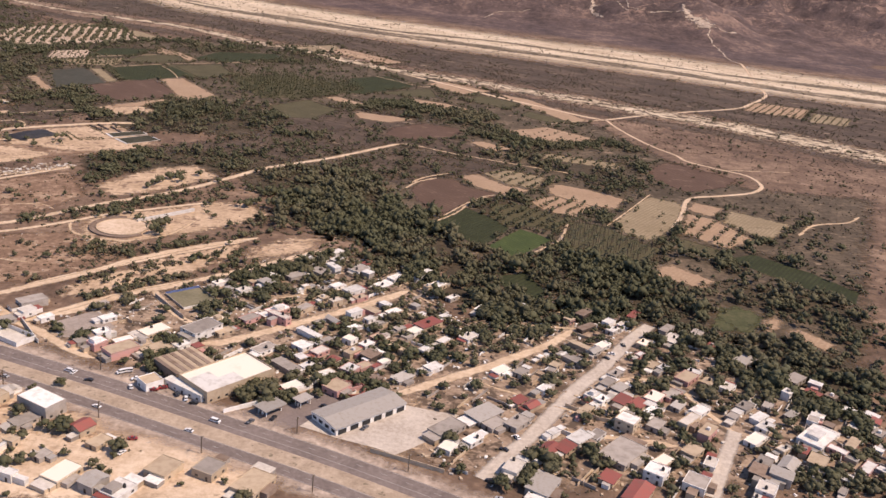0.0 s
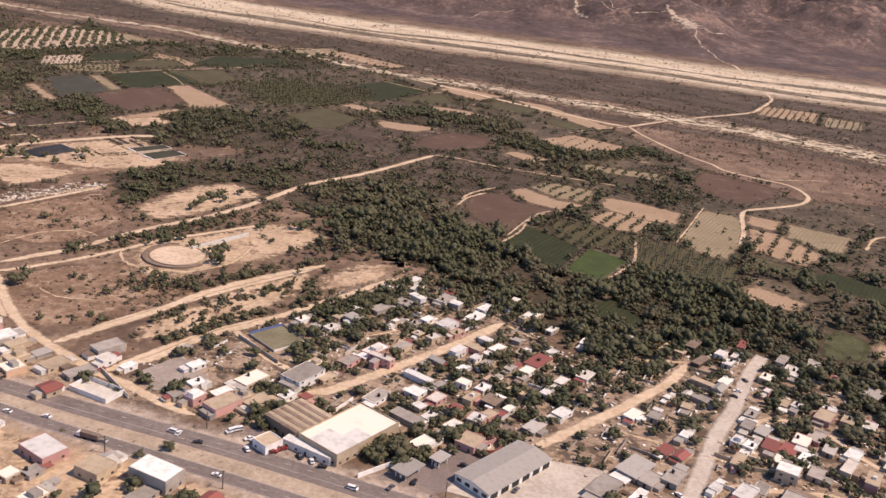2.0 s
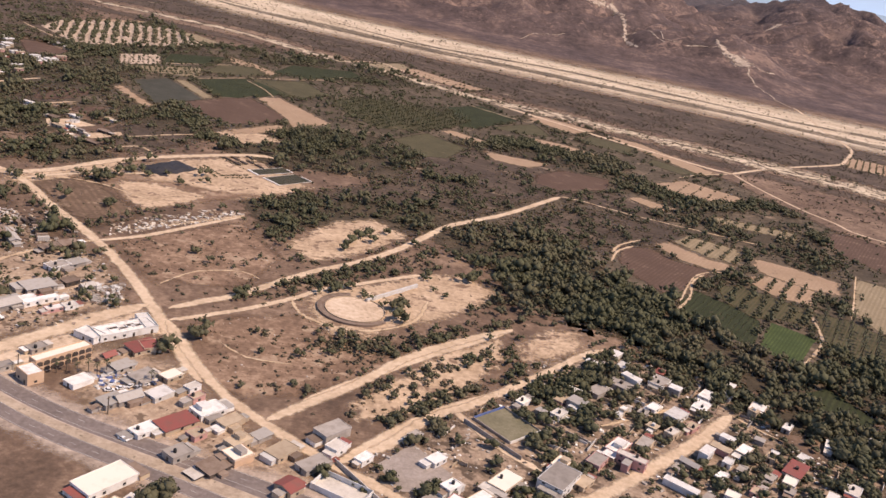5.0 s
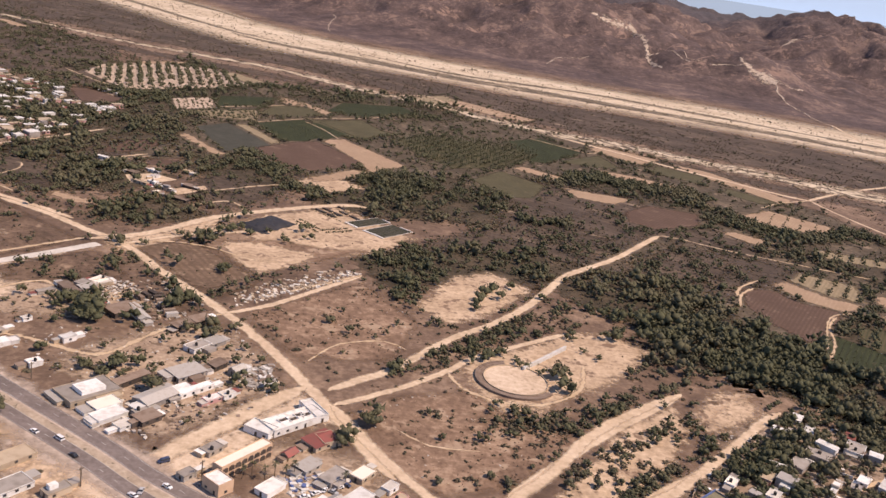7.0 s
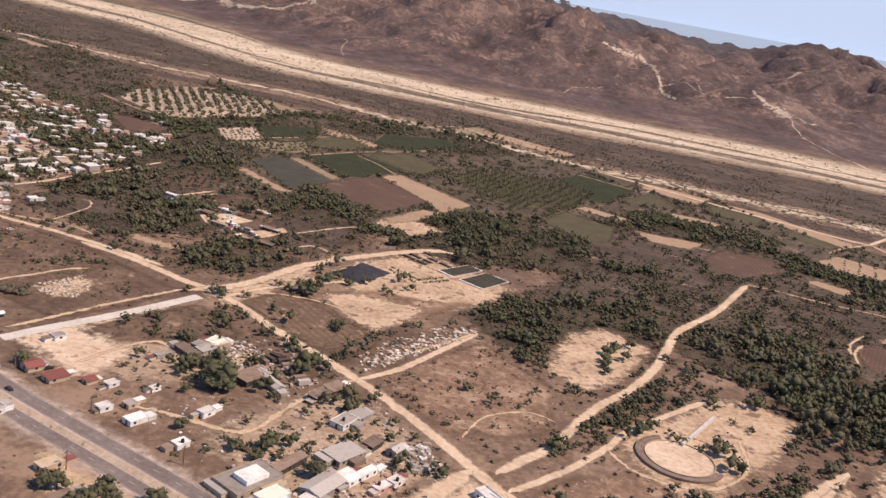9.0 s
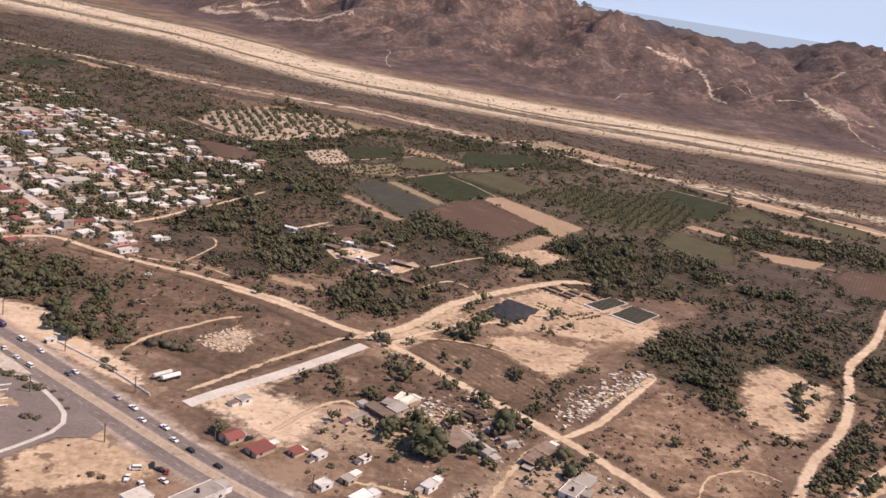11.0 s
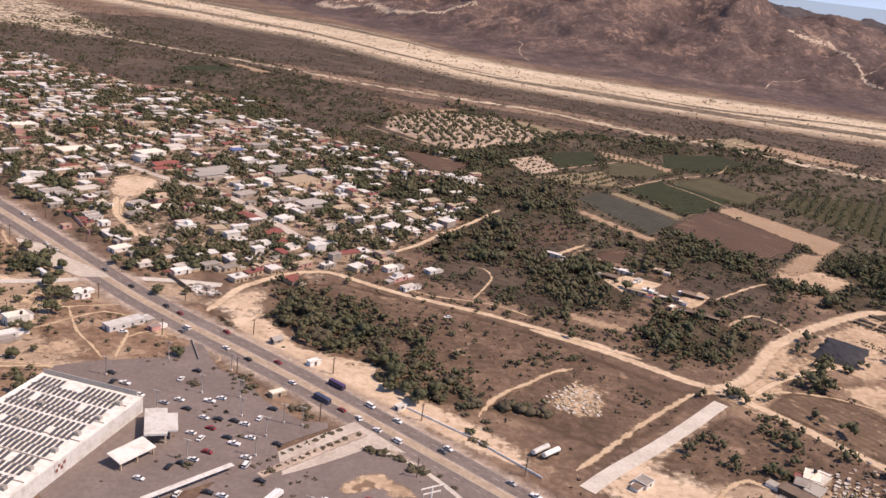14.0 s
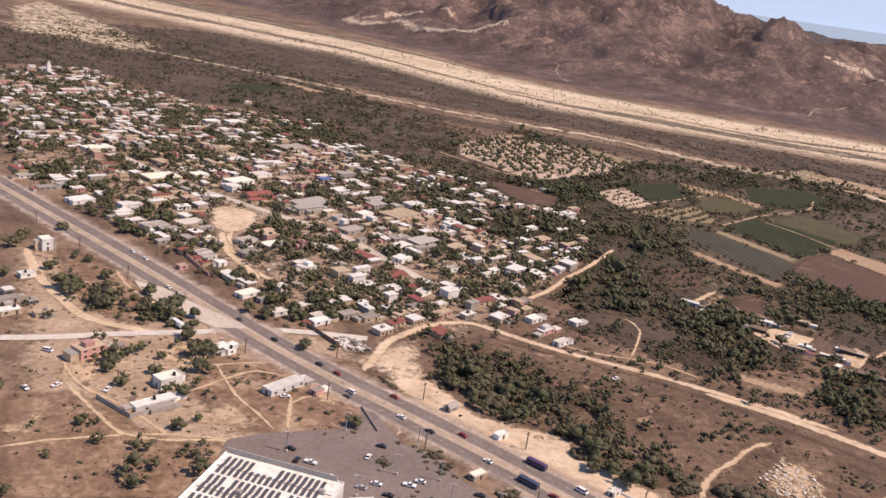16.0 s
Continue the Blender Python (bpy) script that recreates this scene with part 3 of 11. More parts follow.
for pts in ([(-247.9, 1140.6), (-147.3, 1115.1), (-9.5, 1054.6), (163, 858.7), (204.9, 741.4), (247.8, 680.8), (355.6, 687.2), (192.8, 325.8), (150.7, 367), (122, 409.2), (71.9, 407.6), (34.3, 430.7), (-16, 505.1), (-60.1, 491.7), (-91.4, 561.1), (-136.4, 600.1), (-179.9, 747.8), (-251.3, 712.6), (-301.3, 629.5), (-484.5, 1027.6), (-388.3, 1108.2)],
            [(-618.9, 1146.7), (-487.5, 1122.9), (-384.5, 1086.8), (-276.2, 1026.3), (-121.3, 1020.4), (-252.9, 724.1), (-315.6, 688.5), (-352.1, 708.8), (-391.9, 730.9), (-432.1, 756.3), (-449.3, 795.7), (-416, 953), (-530.1, 974.8), (-609.3, 1085.1)]):
    patch("ground_farm", pts, "farm", 0.02 + 0.0001 * len(pts), "dark olive brown farm soil between the fields", "farmland", 2.0, False, 30)

patch("ground_thicket", [(-468.1, 686.6), (-432.1, 756.3), (-403.9, 778.3), (-361.3, 732.3), (-375.9, 655.9), (-408, 633.5), (-441.1, 646.5), (-466, 660)], "thicket", 0.026, "dark floor of a leafless thicket", "thicket", 2.0, False, 16)

for k, pts in enumerate(([(-138.5, 790.8), (-35.3, 868.5), (0.1, 813.8), (-17.4, 715.2), (-82.7, 629.6), (-127, 558.5), (-159.8, 517.7)], [(-25.9, 698.6), (42.6, 678.8), (85.2, 651.2), (6.9, 604.4), (-19.2, 578.2), (-44.1, 604.9), (-74.7, 603.1)])):
    patch("ground_thicket", pts, "thicket", 0.032 + 0.002 * k, "dark floor of a leafless thicket", "thicket", 2.0, False, 18)
PLAIN = [(-740.8, 1273), (-623.8, 1309.1), (-444.3, 1128.2), (-406.1, 1078.5), (-415, 934.2), (-484, 954.9), (-548.5, 986), (-622.3, 1067.1), (-702, 1126.6)]
patch("ground_thicket", PLAIN, "scrub_dark", 0.028, "dark scrubby plain behind the town", "thicket", 2.0, False, 25)

# ---- bare and scrubby grounds ----
SCRUB = []
SCRUB.append([(-523.9, 638.4), (-497.5, 645.5), (-471, 635.7), (-442.5, 625.4), (-408.5, 606.6), (-386.4, 587.3), (-360.9, 565.8), (-369.8, 548.5), (-388.2, 527.6), (-401.7, 517.9), (-417.8, 528.1), (-436.3, 536.7), (-465.2, 542.9), (-485.7, 567.5), (-503.6, 580.8)])
SCRUB.append([(-349, 553.9), (-333.5, 533.9), (-325.2, 524.6), (-351.6, 504.7), (-367.9, 504.8), (-384.8, 491.3), (-372.5, 514), (-385, 515.9), (-369.1, 532.3)])
SCRUB.append([(-272.2, 498.2), (-242.7, 529), (-222, 550.8), (-195.8, 508.9), (-206.8, 465.1), (-225, 460.7), (-238.4, 461.5), (-242.1, 451.4), (-257.5, 473.8)])
SCRUB.append([(-227.7, 416.6), (-207.4, 435.8), (-176.2, 447.4), (-165.2, 429.5), (-145.7, 418.8), (-119.9, 436.6), (-96.8, 452.9), (-132.9, 419.2), (-172.2, 378.4), (-194.5, 371.7), (-208.4, 378.8)])
SCRUB.append([(-336.9, 563), (-312.8, 585.5), (-291.3, 571.9), (-269.4, 532), (-285.9, 507), (-309.2, 528.2)])
SCRUB.append([(-655.7, 550.7), (-636.9, 559.6), (-621.5, 549.9), (-600.6, 535.5), (-554.7, 539.2), (-571.2, 508.7), (-632.4, 496.7)])
SCRUB.append([(-602.7, 606.2), (-573.6, 604.6), (-548.9, 606.7), (-537.5, 581.5), (-545, 546.5), (-565.6, 545.2), (-582.7, 544.8), (-603.7, 568.4)])
SCRUB.append([(-693.4, 695.9), (-655.2, 670.5), (-627.7, 638.7), (-629.5, 614.1), (-653.5, 623.6), (-675.8, 655.1)])
for k, pts in enumerate(SCRUB):
    patch("ground_scrub", pts, "scrub_dark" if k in (0, 1, 4) else "scrub", 0.05 + 0.01 * k, "reddish brown waste ground with dry weeds", "waste ground", 2.5, False, 12)
BARE = []
BARE.append([(-199.2, 524.7), (-178.4, 573.6), (-152.4, 591.2), (-131.2, 568.4), (-157.3, 526.7), (-180.5, 506.8)])
BARE.append([(-183.7, 465.6), (-169.9, 485.5), (-151.1, 495), (-126, 518.7), (-103.4, 521.7), (-86.4, 503.9), (-101, 480.1), (-118.5, 460.4), (-132.7, 449.9), (-151.8, 432.2), (-167.4, 429), (-176.7, 442.6)])
BARE.append([(-91.1, 444.7), (-71.2, 471), (-51.7, 475.4), (-55.7, 459.3), (-79.3, 429.5), (-89.8, 431.7)])
BARE.append([(-298.5, 618.5), (-273.5, 651.2), (-236.3, 680.3), (-210.9, 654), (-190, 631.5), (-209.2, 600.2), (-245, 571.4), (-272.3, 564.5), (-282.7, 594)])
BARE.append([(-351.7, 562.4), (-341.3, 585), (-323.4, 594.3), (-297.9, 617.3), (-287.9, 612), (-315.1, 581.3), (-326.7, 558.9), (-335.5, 551.4)])
BARE.append([(-553.4, 606.1), (-538.7, 627.8), (-527.4, 633.4), (-524.3, 600), (-519.6, 579.7), (-500.9, 568.9), (-484.1, 553.7), (-461.4, 535), (-468.9, 531.4), (-500, 556.3), (-525.7, 585.8)])
BARE.append([(-414, 494.9), (-395.5, 517.4), (-351.3, 561), (-346.6, 558.6), (-384.6, 511.3), (-367.9, 503.5), (-359.6, 494.3), (-373.6, 468.2), (-384.6, 469.9), (-397.3, 484.7)])
BARE.append([(-287.9, 371.5), (-279.1, 384.3), (-261.3, 405.7), (-244.8, 432), (-236.4, 429.4), (-227.7, 416.6), (-219.4, 397.2), (-227.1, 403), (-243.1, 413.4), (-257.3, 390.1), (-263.8, 375.7), (-267.6, 368.9), (-278.7, 367)])
BARE.append([(-497.6, 563.7), (-486.6, 570.5), (-472, 558.9), (-466.8, 548.2), (-437.4, 523.2), (-413, 500.4), (-418.2, 497.1), (-453.2, 529.6), (-483.1, 546.5), (-491.6, 546.9)])
BARE.append([(-411.7, 543.2), (-400.2, 558), (-394.9, 550.6), (-400.4, 540.6), (-408.8, 538.4)])
BARE.append([(-275.4, 725.8), (-249, 757.1), (-217.8, 731.1), (-244.6, 704.6)])
BARE.append([(-87.3, 438.2), (-68.6, 465.2), (-53.9, 469.5), (-54.5, 451.5), (-77.3, 431.1)])
BARE.append([(-419.3, 549.8), (-403.9, 569.4), (-391.6, 563.5), (-396.4, 544.4), (-408.8, 538.4)])
BARE.append([(-16.2, 296.6), (4.2, 308.9), (13.1, 285.9), (9.4, 270.6), (-1.8, 263.6), (-13.8, 270.3), (-24.1, 275.8)])
BARE.append([(-329.4, 383.2), (-318, 378.8), (-298.7, 363.7), (-287.5, 351.5), (-315.9, 347.1)])
BARE.append([(-229.2, 312.8), (-206.7, 308), (-182.2, 300.9), (-150.9, 288.5), (-146, 280.1), (-209.6, 268.2)])
for k, pts in enumerate(BARE):
    patch("ground_bare", pts, "sand" if k in (5, 6, 7) else "bare", 0.14 + 0.006 * k, "bare trodden tan earth", "bare ground", 3.0, True, 14)
YARDS = []
YARDS.append([(-162.3, 327.5), (-150.2, 346.5), (-123.6, 380.5), (-98.9, 404), (-77.8, 449.3), (-37.2, 456.4), (11.3, 432.5), (17.1, 385), (71.9, 407.6), (110.3, 406.5), (150.7, 367), (192.8, 325.8), (166.9, 268.5), (53.9, 251.4), (17.2, 255.2), (-64.4, 289.8), (-157.7, 317.3)])
YARDS.append([(-142.9, 285.3), (-99.9, 275.5), (-37.4, 251.4), (-11.1, 241.7), (-68.2, 233), (-115.6, 225.9)])
YARDS.append([(-923.8, 1148.5), (-862.4, 1213.6), (-729.2, 1095.4), (-620.8, 1092.9), (-568.6, 999.2), (-527.8, 943.3), (-472.4, 943.1), (-428.1, 966.9), (-423.4, 819.6), (-458.8, 716.3), (-489.4, 663.6), (-508.7, 642.7), (-540, 636.2), (-580.2, 640.9), (-658, 719.1), (-730, 788.6), (-758, 805.4)])
YARDS.append([(-336.5, 433), (-327.6, 455), (-283.8, 496), (-251, 454.2), (-244.8, 432), (-264.7, 403.2), (-283.7, 381.8), (-317.6, 415.6)])
YARDS.append([(-724.5, 709.8), (-659.5, 668.8), (-627.7, 638.7), (-550.2, 627.8), (-535.3, 573.6), (-570, 529.3), (-593.1, 507), (-633.4, 499)])
YARDS.append([(-404.7, 486.4), (-380.9, 515.1), (-343.7, 520.1), (-293.3, 501.2), (-316.2, 473), (-388.3, 462.8)])
YARDS.append([(-261.6, 390.2), (-236.2, 406.8), (-212.9, 386.1), (-184.9, 354.7), (-162.1, 334.5), (-136.6, 317.5), (-121.9, 305.2), (-158, 301.2), (-190.5, 319.4), (-220.4, 332.2), (-240.9, 339.6)])
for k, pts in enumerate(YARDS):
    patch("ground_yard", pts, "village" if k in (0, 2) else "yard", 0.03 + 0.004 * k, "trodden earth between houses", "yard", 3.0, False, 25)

# ---- fields: outline, cover, words ----
FIELDS = []
FIELDS.append(([(36.1, 484.1), (58.1, 521.9), (76.3, 507), (50.4, 468.1)], "f_green", "bright green crop field in fine rows"))
FIELDS.append(([(10.6, 531.3), (26.2, 553.7), (42.7, 536.4), (52, 520.6), (33.9, 483.6), (21.6, 495.8), (7.5, 513.9)], "f_dark", "dark green crop field beside the woods"))
FIELDS.append(([(-12.1, 583.6), (-3.5, 612.5), (18, 620.8), (29.4, 601.5), (50.6, 593.1), (43, 576.8), (27, 561.6), (10.6, 531.3), (2.9, 539.8), (-7.8, 561.2)], "f_brown", "ploughed reddish brown field"))
FIELDS.append(([(20.5, 628.3), (35.3, 639.3), (53.9, 616.8), (73.6, 608.8), (62.3, 597.2), (50.4, 591.8), (31.5, 603.3)], "f_tan", "dry tan stubble field"))
FIELDS.append(([(82.8, 617.6), (91.5, 633.3), (113.4, 625.5), (138.4, 609.7), (127.2, 581.7), (104.3, 585.7), (83.7, 602.5)], "f_tan", "dry tan stubble field edged by trees"))
FIELDS.append(([(37.3, 639.9), (53.8, 660.5), (86.7, 646), (75.8, 610.7), (54.1, 618.2)], "f_grey", "pale soil of a young orchard in rows"))
FIELDS.append(([(73, 594.9), (89.1, 601.4), (115.3, 582.4), (97.4, 554.9), (77.9, 562.4), (68.1, 577)], "f_tan", "tan soil of a young orchard in rows"))
FIELDS.append(([(41.9, 568.5), (62.1, 573.3), (92.7, 549.6), (81.7, 522.2), (61.3, 527.5), (50.3, 520.3), (38.5, 542.7)], "f_olive", "olive brown soil of an orchard"))
FIELDS.append(([(92.7, 549.6), (111.9, 543.5), (131.7, 518.4), (141.9, 509.6), (124.2, 474.1), (96.4, 483.4), (78.3, 498.5)], "f_olive", "dark soil under planted palm rows"))
FIELDS.append(([(120.3, 555.8), (141.6, 600.6), (155.7, 623), (176.6, 615.3), (177.5, 600.7), (160, 554), (138.7, 519.9), (122, 530.7)], "f_grey", "fallow olive tan field with few trees"))
FIELDS.append(([(186, 620.1), (209, 610.6), (192.7, 585.4), (176.2, 596.8)], "f_tan", "bright bare tan field corner"))
FIELDS.append(([(209.2, 608.2), (247, 586.3), (216.7, 542.8), (195, 576.9)], "f_grey", "fallow olive tan field"))
FIELDS.append(([(174.4, 591.6), (193.3, 582.1), (208.6, 544), (185.1, 520.1), (160, 543.8)], "f_tan", "tan soil of an orchard in rows"))
FIELDS.append(([(156.4, 538), (183.1, 515.1), (170.4, 499.4), (149.6, 508.4)], "f_olive", "rough olive brown field"))
FIELDS.append(([(132.1, 479.6), (141.7, 485.5), (162.1, 464.1), (150.8, 449), (126.6, 463)], "f_tan", "dry tan field with scattered trees"))
FIELDS.append(([(199.6, 507.7), (217.3, 498.2), (205.4, 473.4), (189.6, 484.7)], "f_olive", "olive green field in strips"))
FIELDS.append(([(152.8, 428.9), (175.5, 421.1), (160.8, 395.1), (138.6, 397.4)], "pasture", "grassy olive pasture among trees"))
FIELDS.append(([(169.2, 698.9), (189.7, 731.6), (212.5, 724.4), (242.1, 695.3), (225.5, 668.3), (189, 640.6), (168.8, 668)], "f_brown", "dull brown fallow field"))
FIELDS.append(([(374.2, 1084.7), (439, 1066.8), (400.4, 996.1), (340.5, 1018.6)], "f_tan", "pale field of strips beside the river"))
FIELDS.append(([(432.9, 1048.2), (472.1, 1031.9), (446.7, 978.8), (401.8, 985.1)], "f_grey", "pale field of strips beside the river"))
FIELDS.append(([(-71.9, 808.5), (-47.4, 805.9), (-13.4, 800.1), (-37.6, 774.4), (-66, 781.5)], "f_tan", "dry tan stubble strip"))
FIELDS.append(([(-35.3, 758.6), (-8.9, 788.5), (31.2, 781), (19.2, 745.1), (-20, 717.7), (-39.8, 731.8)], "f_brown", "ploughed reddish brown field"))
FIELDS.append(([(-24.4, 895.1), (10.4, 887), (50.7, 858.4), (8.8, 855.3), (-22, 871.8)], "f_tan", "narrow tan stubble strip"))
FIELDS.append(([(-11.4, 985.4), (4.6, 1012.8), (59.3, 976.9), (30.2, 940.2)], "f_tan", "pale bare strip beside the channel"))
FIELDS.append(([(61.7, 971.6), (100.1, 950.7), (149, 871.9), (128.9, 850.3), (87.1, 916.9)], "f_tan", "long pale strip beside the dirt road"))
FIELDS.append(([(45.2, 949.3), (88.2, 925.7), (68.7, 888.2), (31.2, 914.5)], "f_olive", "narrow green crop strips"))
FIELDS.append(([(92, 891.7), (129.2, 857.5), (105.7, 842.1), (80.6, 866.9)], "f_olive", "narrow green crop strips"))
FIELDS.append(([(63.6, 791.9), (102.9, 825), (146.4, 792.1), (121.3, 764.1), (75, 769)], "f_tan", "dry tan field with young trees"))
FIELDS.append(([(27.4, 734.5), (41.7, 742.8), (68.7, 723.7), (49.2, 709)], "f_tan", "narrow tan stubble strip"))
FIELDS.append(([(90.9, 723.3), (154.5, 709.5), (144.9, 688.9), (87.3, 701.7)], "f_grey", "pale soil of an orchard in rows"))
FIELDS.append(([(-357.8, 854.6), (-337.2, 883.9), (-296, 822), (-325.3, 783.6)], "net", "field under dark grey shade net"))
FIELDS.append(([(-361.8, 832.1), (-326.2, 781.8), (-321, 777.3), (-326.9, 762.8), (-365, 817.6)], "f_tan", "tan fallow strip beside the net"))
FIELDS.append(([(-335.5, 884.9), (-320.7, 887.4), (-288.6, 836.5), (-296.4, 824.9)], "f_grey", "narrow fallow strip beside the net"))
FIELDS.append(([(-316.8, 899.1), (-280.6, 939.7), (-251.3, 896.6), (-272.7, 850.8), (-290.9, 845.1)], "f_dark", "dark green crop field"))
FIELDS.append(([(-278.6, 940.9), (-242.4, 966.2), (-196.3, 929.3), (-240.1, 884.2), (-249.9, 897.4)], "f_olive", "olive green crop field"))
FIELDS.append(([(-306.8, 809.3), (-282.7, 844.2), (-263.7, 860.3), (-223.8, 809.1), (-233.7, 782.9), (-261.6, 756.1), (-275, 763.1), (-294.7, 780.8)], "f_brown", "dull reddish brown fallow field"))
FIELDS.append(([(-261.4, 866.5), (-242.5, 883), (-190.6, 812), (-220.7, 772.6), (-228.4, 802.8)], "f_tan", "tan bare strip beside the palms"))
FIELDS.append(([(-260.4, 743.4), (-233.8, 778.9), (-211.1, 780.4), (-243.3, 739.6), (-260.2, 726.4)], "f_tan", "tan bare field corner"))
FIELDS.append(([(-496, 1031.6), (-494.7, 1087.9), (-457.2, 1139.4), (-395.6, 1156.3), (-344.3, 1080.1), (-387.3, 1022.4), (-442, 967.7)], "f_pale", "orchard floor of pale earth"))
FIELDS.append(([(-473.9, 1139.3), (-425.8, 1183.3), (-430.1, 1156.1), (-466.4, 1120.1)], "f_tan", "pale tan strip behind the orchard"))
FIELDS.append(([(-394.4, 1153.7), (-366.6, 1148.1), (-332, 1114.5), (-342, 1081.7), (-361.3, 1104.8)], "f_grey", "pale strips beside the orchard"))
FIELDS.append(([(-397.6, 956.7), (-367.3, 989), (-357.6, 936.8), (-385.2, 909.3)], "f_pale", "pale floor of a small orchard"))
FIELDS.append(([(-362.4, 1000), (-314.7, 1032.5), (-324, 978.3), (-358.3, 947.4)], "f_dark", "dark green crop field"))
FIELDS.append(([(-312.5, 1042.2), (-285.2, 1025.8), (-255.3, 992.7), (-263.7, 971.5), (-311.9, 1013.4)], "f_tan", "tan strip with a row of young trees"))
FIELDS.append(([(-312.5, 990.5), (-281.9, 1007.6), (-262.1, 972.4), (-293.4, 942.9), (-321.8, 936.8)], "f_olive", "green crop field"))
FIELDS.append(([(-385.1, 907.2), (-320.4, 959.7), (-314.9, 905.9), (-359.2, 894.5)], "f_grey", "pale orchard floor in rows"))
FIELDS.append(([(-250, 1054.4), (-190.4, 1079.7), (-174.3, 1049.8), (-228, 992.8), (-263.1, 995.1)], "f_dark", "dark green crop field"))
FIELDS.append(([(-145.4, 795.9), (-115.8, 840.9), (-83.7, 807), (-101.1, 761.1), (-120.4, 756.5)], "f_olive", "olive green crop field in strips"))
FIELDS.append(([(-105.6, 854.3), (-92.9, 869.4), (-62.9, 844.8), (-71.5, 829.2)], "f_tan", "narrow tan strip"))
FIELDS.append(([(-91, 971.1), (-54.9, 1008), (-22.6, 959.2), (-69.9, 890.8), (-87.1, 891.5)], "f_dark", "dark green crop field"))
FIELDS.append(([(-56.4, 909.3), (-5.5, 962.2), (3.1, 910.5), (-30.2, 900.5)], "f_olive", "green and pale crop strips"))
FIELDS.append(([(-11.8, 983), (3.4, 1000.1), (43.5, 960.1), (26.6, 939)], "f_tan", "narrow pale strip beside the channel"))
FIELDS.append(([(-203.9, 907.4), (-167.4, 946.4), (-94.8, 943.8), (-72.4, 919.9), (-88.5, 882.2), (-132.3, 837.5), (-156.1, 824.3), (-181.4, 857)], "f_olive", "olive ground under the palm rows"))
FIELDS.append(([(-269, 940.7), (-229.5, 978.1), (-203.6, 927), (-227.9, 887)], "f_olive", "olive green crop field"))
FIELDS.append(([(-294.5, 896.6), (-268.5, 933.1), (-237.7, 899.2), (-259.7, 866.2)], "f_dark", "dark green crop field"))
FIELDS.append(([(-401, 751.8), (-391.8, 783.4), (-375.6, 792.7), (-367.6, 778), (-375.3, 751.8), (-395.2, 736.7)], "f_brown", "brown plot with rows of young trees"))
FIELDS.append(([(-368.5, 734.9), (-343.4, 753.1), (-351.6, 718.7), (-365.3, 719.9)], "f_brown", "small brown plot"))
FIELDS.append(([(-401.9, 636.1), (-393.9, 640.5), (-368.4, 628.4), (-374.4, 618), (-390.5, 625.3)], "f_tan", "tan fallow strip by the dirt road"))
FIELDS.append(([(-484.4, 945.1), (-467.6, 952.1), (-429.5, 924.3), (-434.3, 889.5), (-460.4, 893.6)], "f_brown", "dull reddish fallow land"))
FIELDS.append(([(-178.9, 1153), (-134.1, 1201.4), (-122.5, 1169.8), (-161.6, 1107)], "f_grey", "fenced fallow field beside the river"))
FIELDS.append(([(-146.6, 1147.1), (-120.6, 1177.6), (-40.3, 1112.9), (-62.3, 1083.6)], "f_tan", "long pale strip beside the channel"))
FIELDS.append(([(-334.8, 561.9), (-319.5, 578), (-302.4, 577.5), (-287.4, 558.2), (-272, 541.8), (-287.5, 518.6), (-298, 518), (-317.1, 543.2)], "weeds", "plot of dry brown weeds in rows"))
FIELDS.append(([(-298.2, 588.9), (-273.8, 593), (-243.2, 584.1), (-255.1, 560.9), (-270.7, 543.9), (-286.2, 560.5)], "bare", "bare tan ground scraped in strips"))
FIELDS.append(([(-389.7, 720.1), (-368.4, 747.2), (-364.4, 742.8), (-381.6, 720)], "bare", "pale yard of a farm shed"))
FIELDS.append(([(-689.8, 1314.1), (-675.3, 1322.9), (-629.3, 1283), (-641.8, 1266.8)], "f_tan", "pale field behind the town"))
FIELDS.append(([(-731.5, 1237.3), (-697.7, 1290.2), (-665.6, 1269.4), (-703, 1230.1)], "f_dark", "dark green field behind the town"))
FIELDS.append(([(178.8, 502.9), (196.9, 516.9), (224.3, 492.4), (241, 467.8), (232.5, 449.3), (203.8, 473.2)], "f_dark", "dark green crop field in rows"))
FIELDS.append(([(176.4, 403.7), (186.9, 411.5), (201.8, 392.1), (191.6, 382.2)], "f_tan", "dry tan field among trees"))
FIELDS.append(([(170.7, 416.4), (182, 424.1), (182, 412.4), (165.4, 393)], "f_tan", "narrow tan plot among trees"))
FIELDS.append(([(145.4, 416.2), (160.8, 433.2), (174.8, 423.9), (167.5, 409.3), (154.8, 393.2)], "pasture", "grassy olive pasture among trees"))
FIELDS.append(([(42.1, 442), (55.1, 448.5), (65.6, 423.5), (56.8, 413), (41.5, 429.6)], "f_dark", "small green plot among trees"))
for k, (pts, mat, label) in enumerate(FIELDS):
    patch("field", pts, mat, 0.16 + 0.004 * k, label, "field", 1.5, True, {"weeds": 9, "bare": 8, "f_olive": 6, "f_brown": 7, "f_tan": 7, "f_grey": 7, "pasture": 6, "f_pale": 5}.get(mat, 0))

# ---- roads ----
def dirt(pts, width, mat="road_dirt", label="pale dirt road worn by wheels", name="road", z=[0.40]):
    z[0] += 0.004
    return ribbon(name, pts, width * 0.82, mat, z[0], label, "dirt road", 0.16)


dirt([(507, 1753.6), (477, 1595), (467.8, 1449.2), (424.4, 1231.6), (408.2, 1141.5), (361.9, 1059.9), (334.6, 1023.2), (256.5, 962.9), (206.3, 921.2), (166.9, 883.5)], 8)
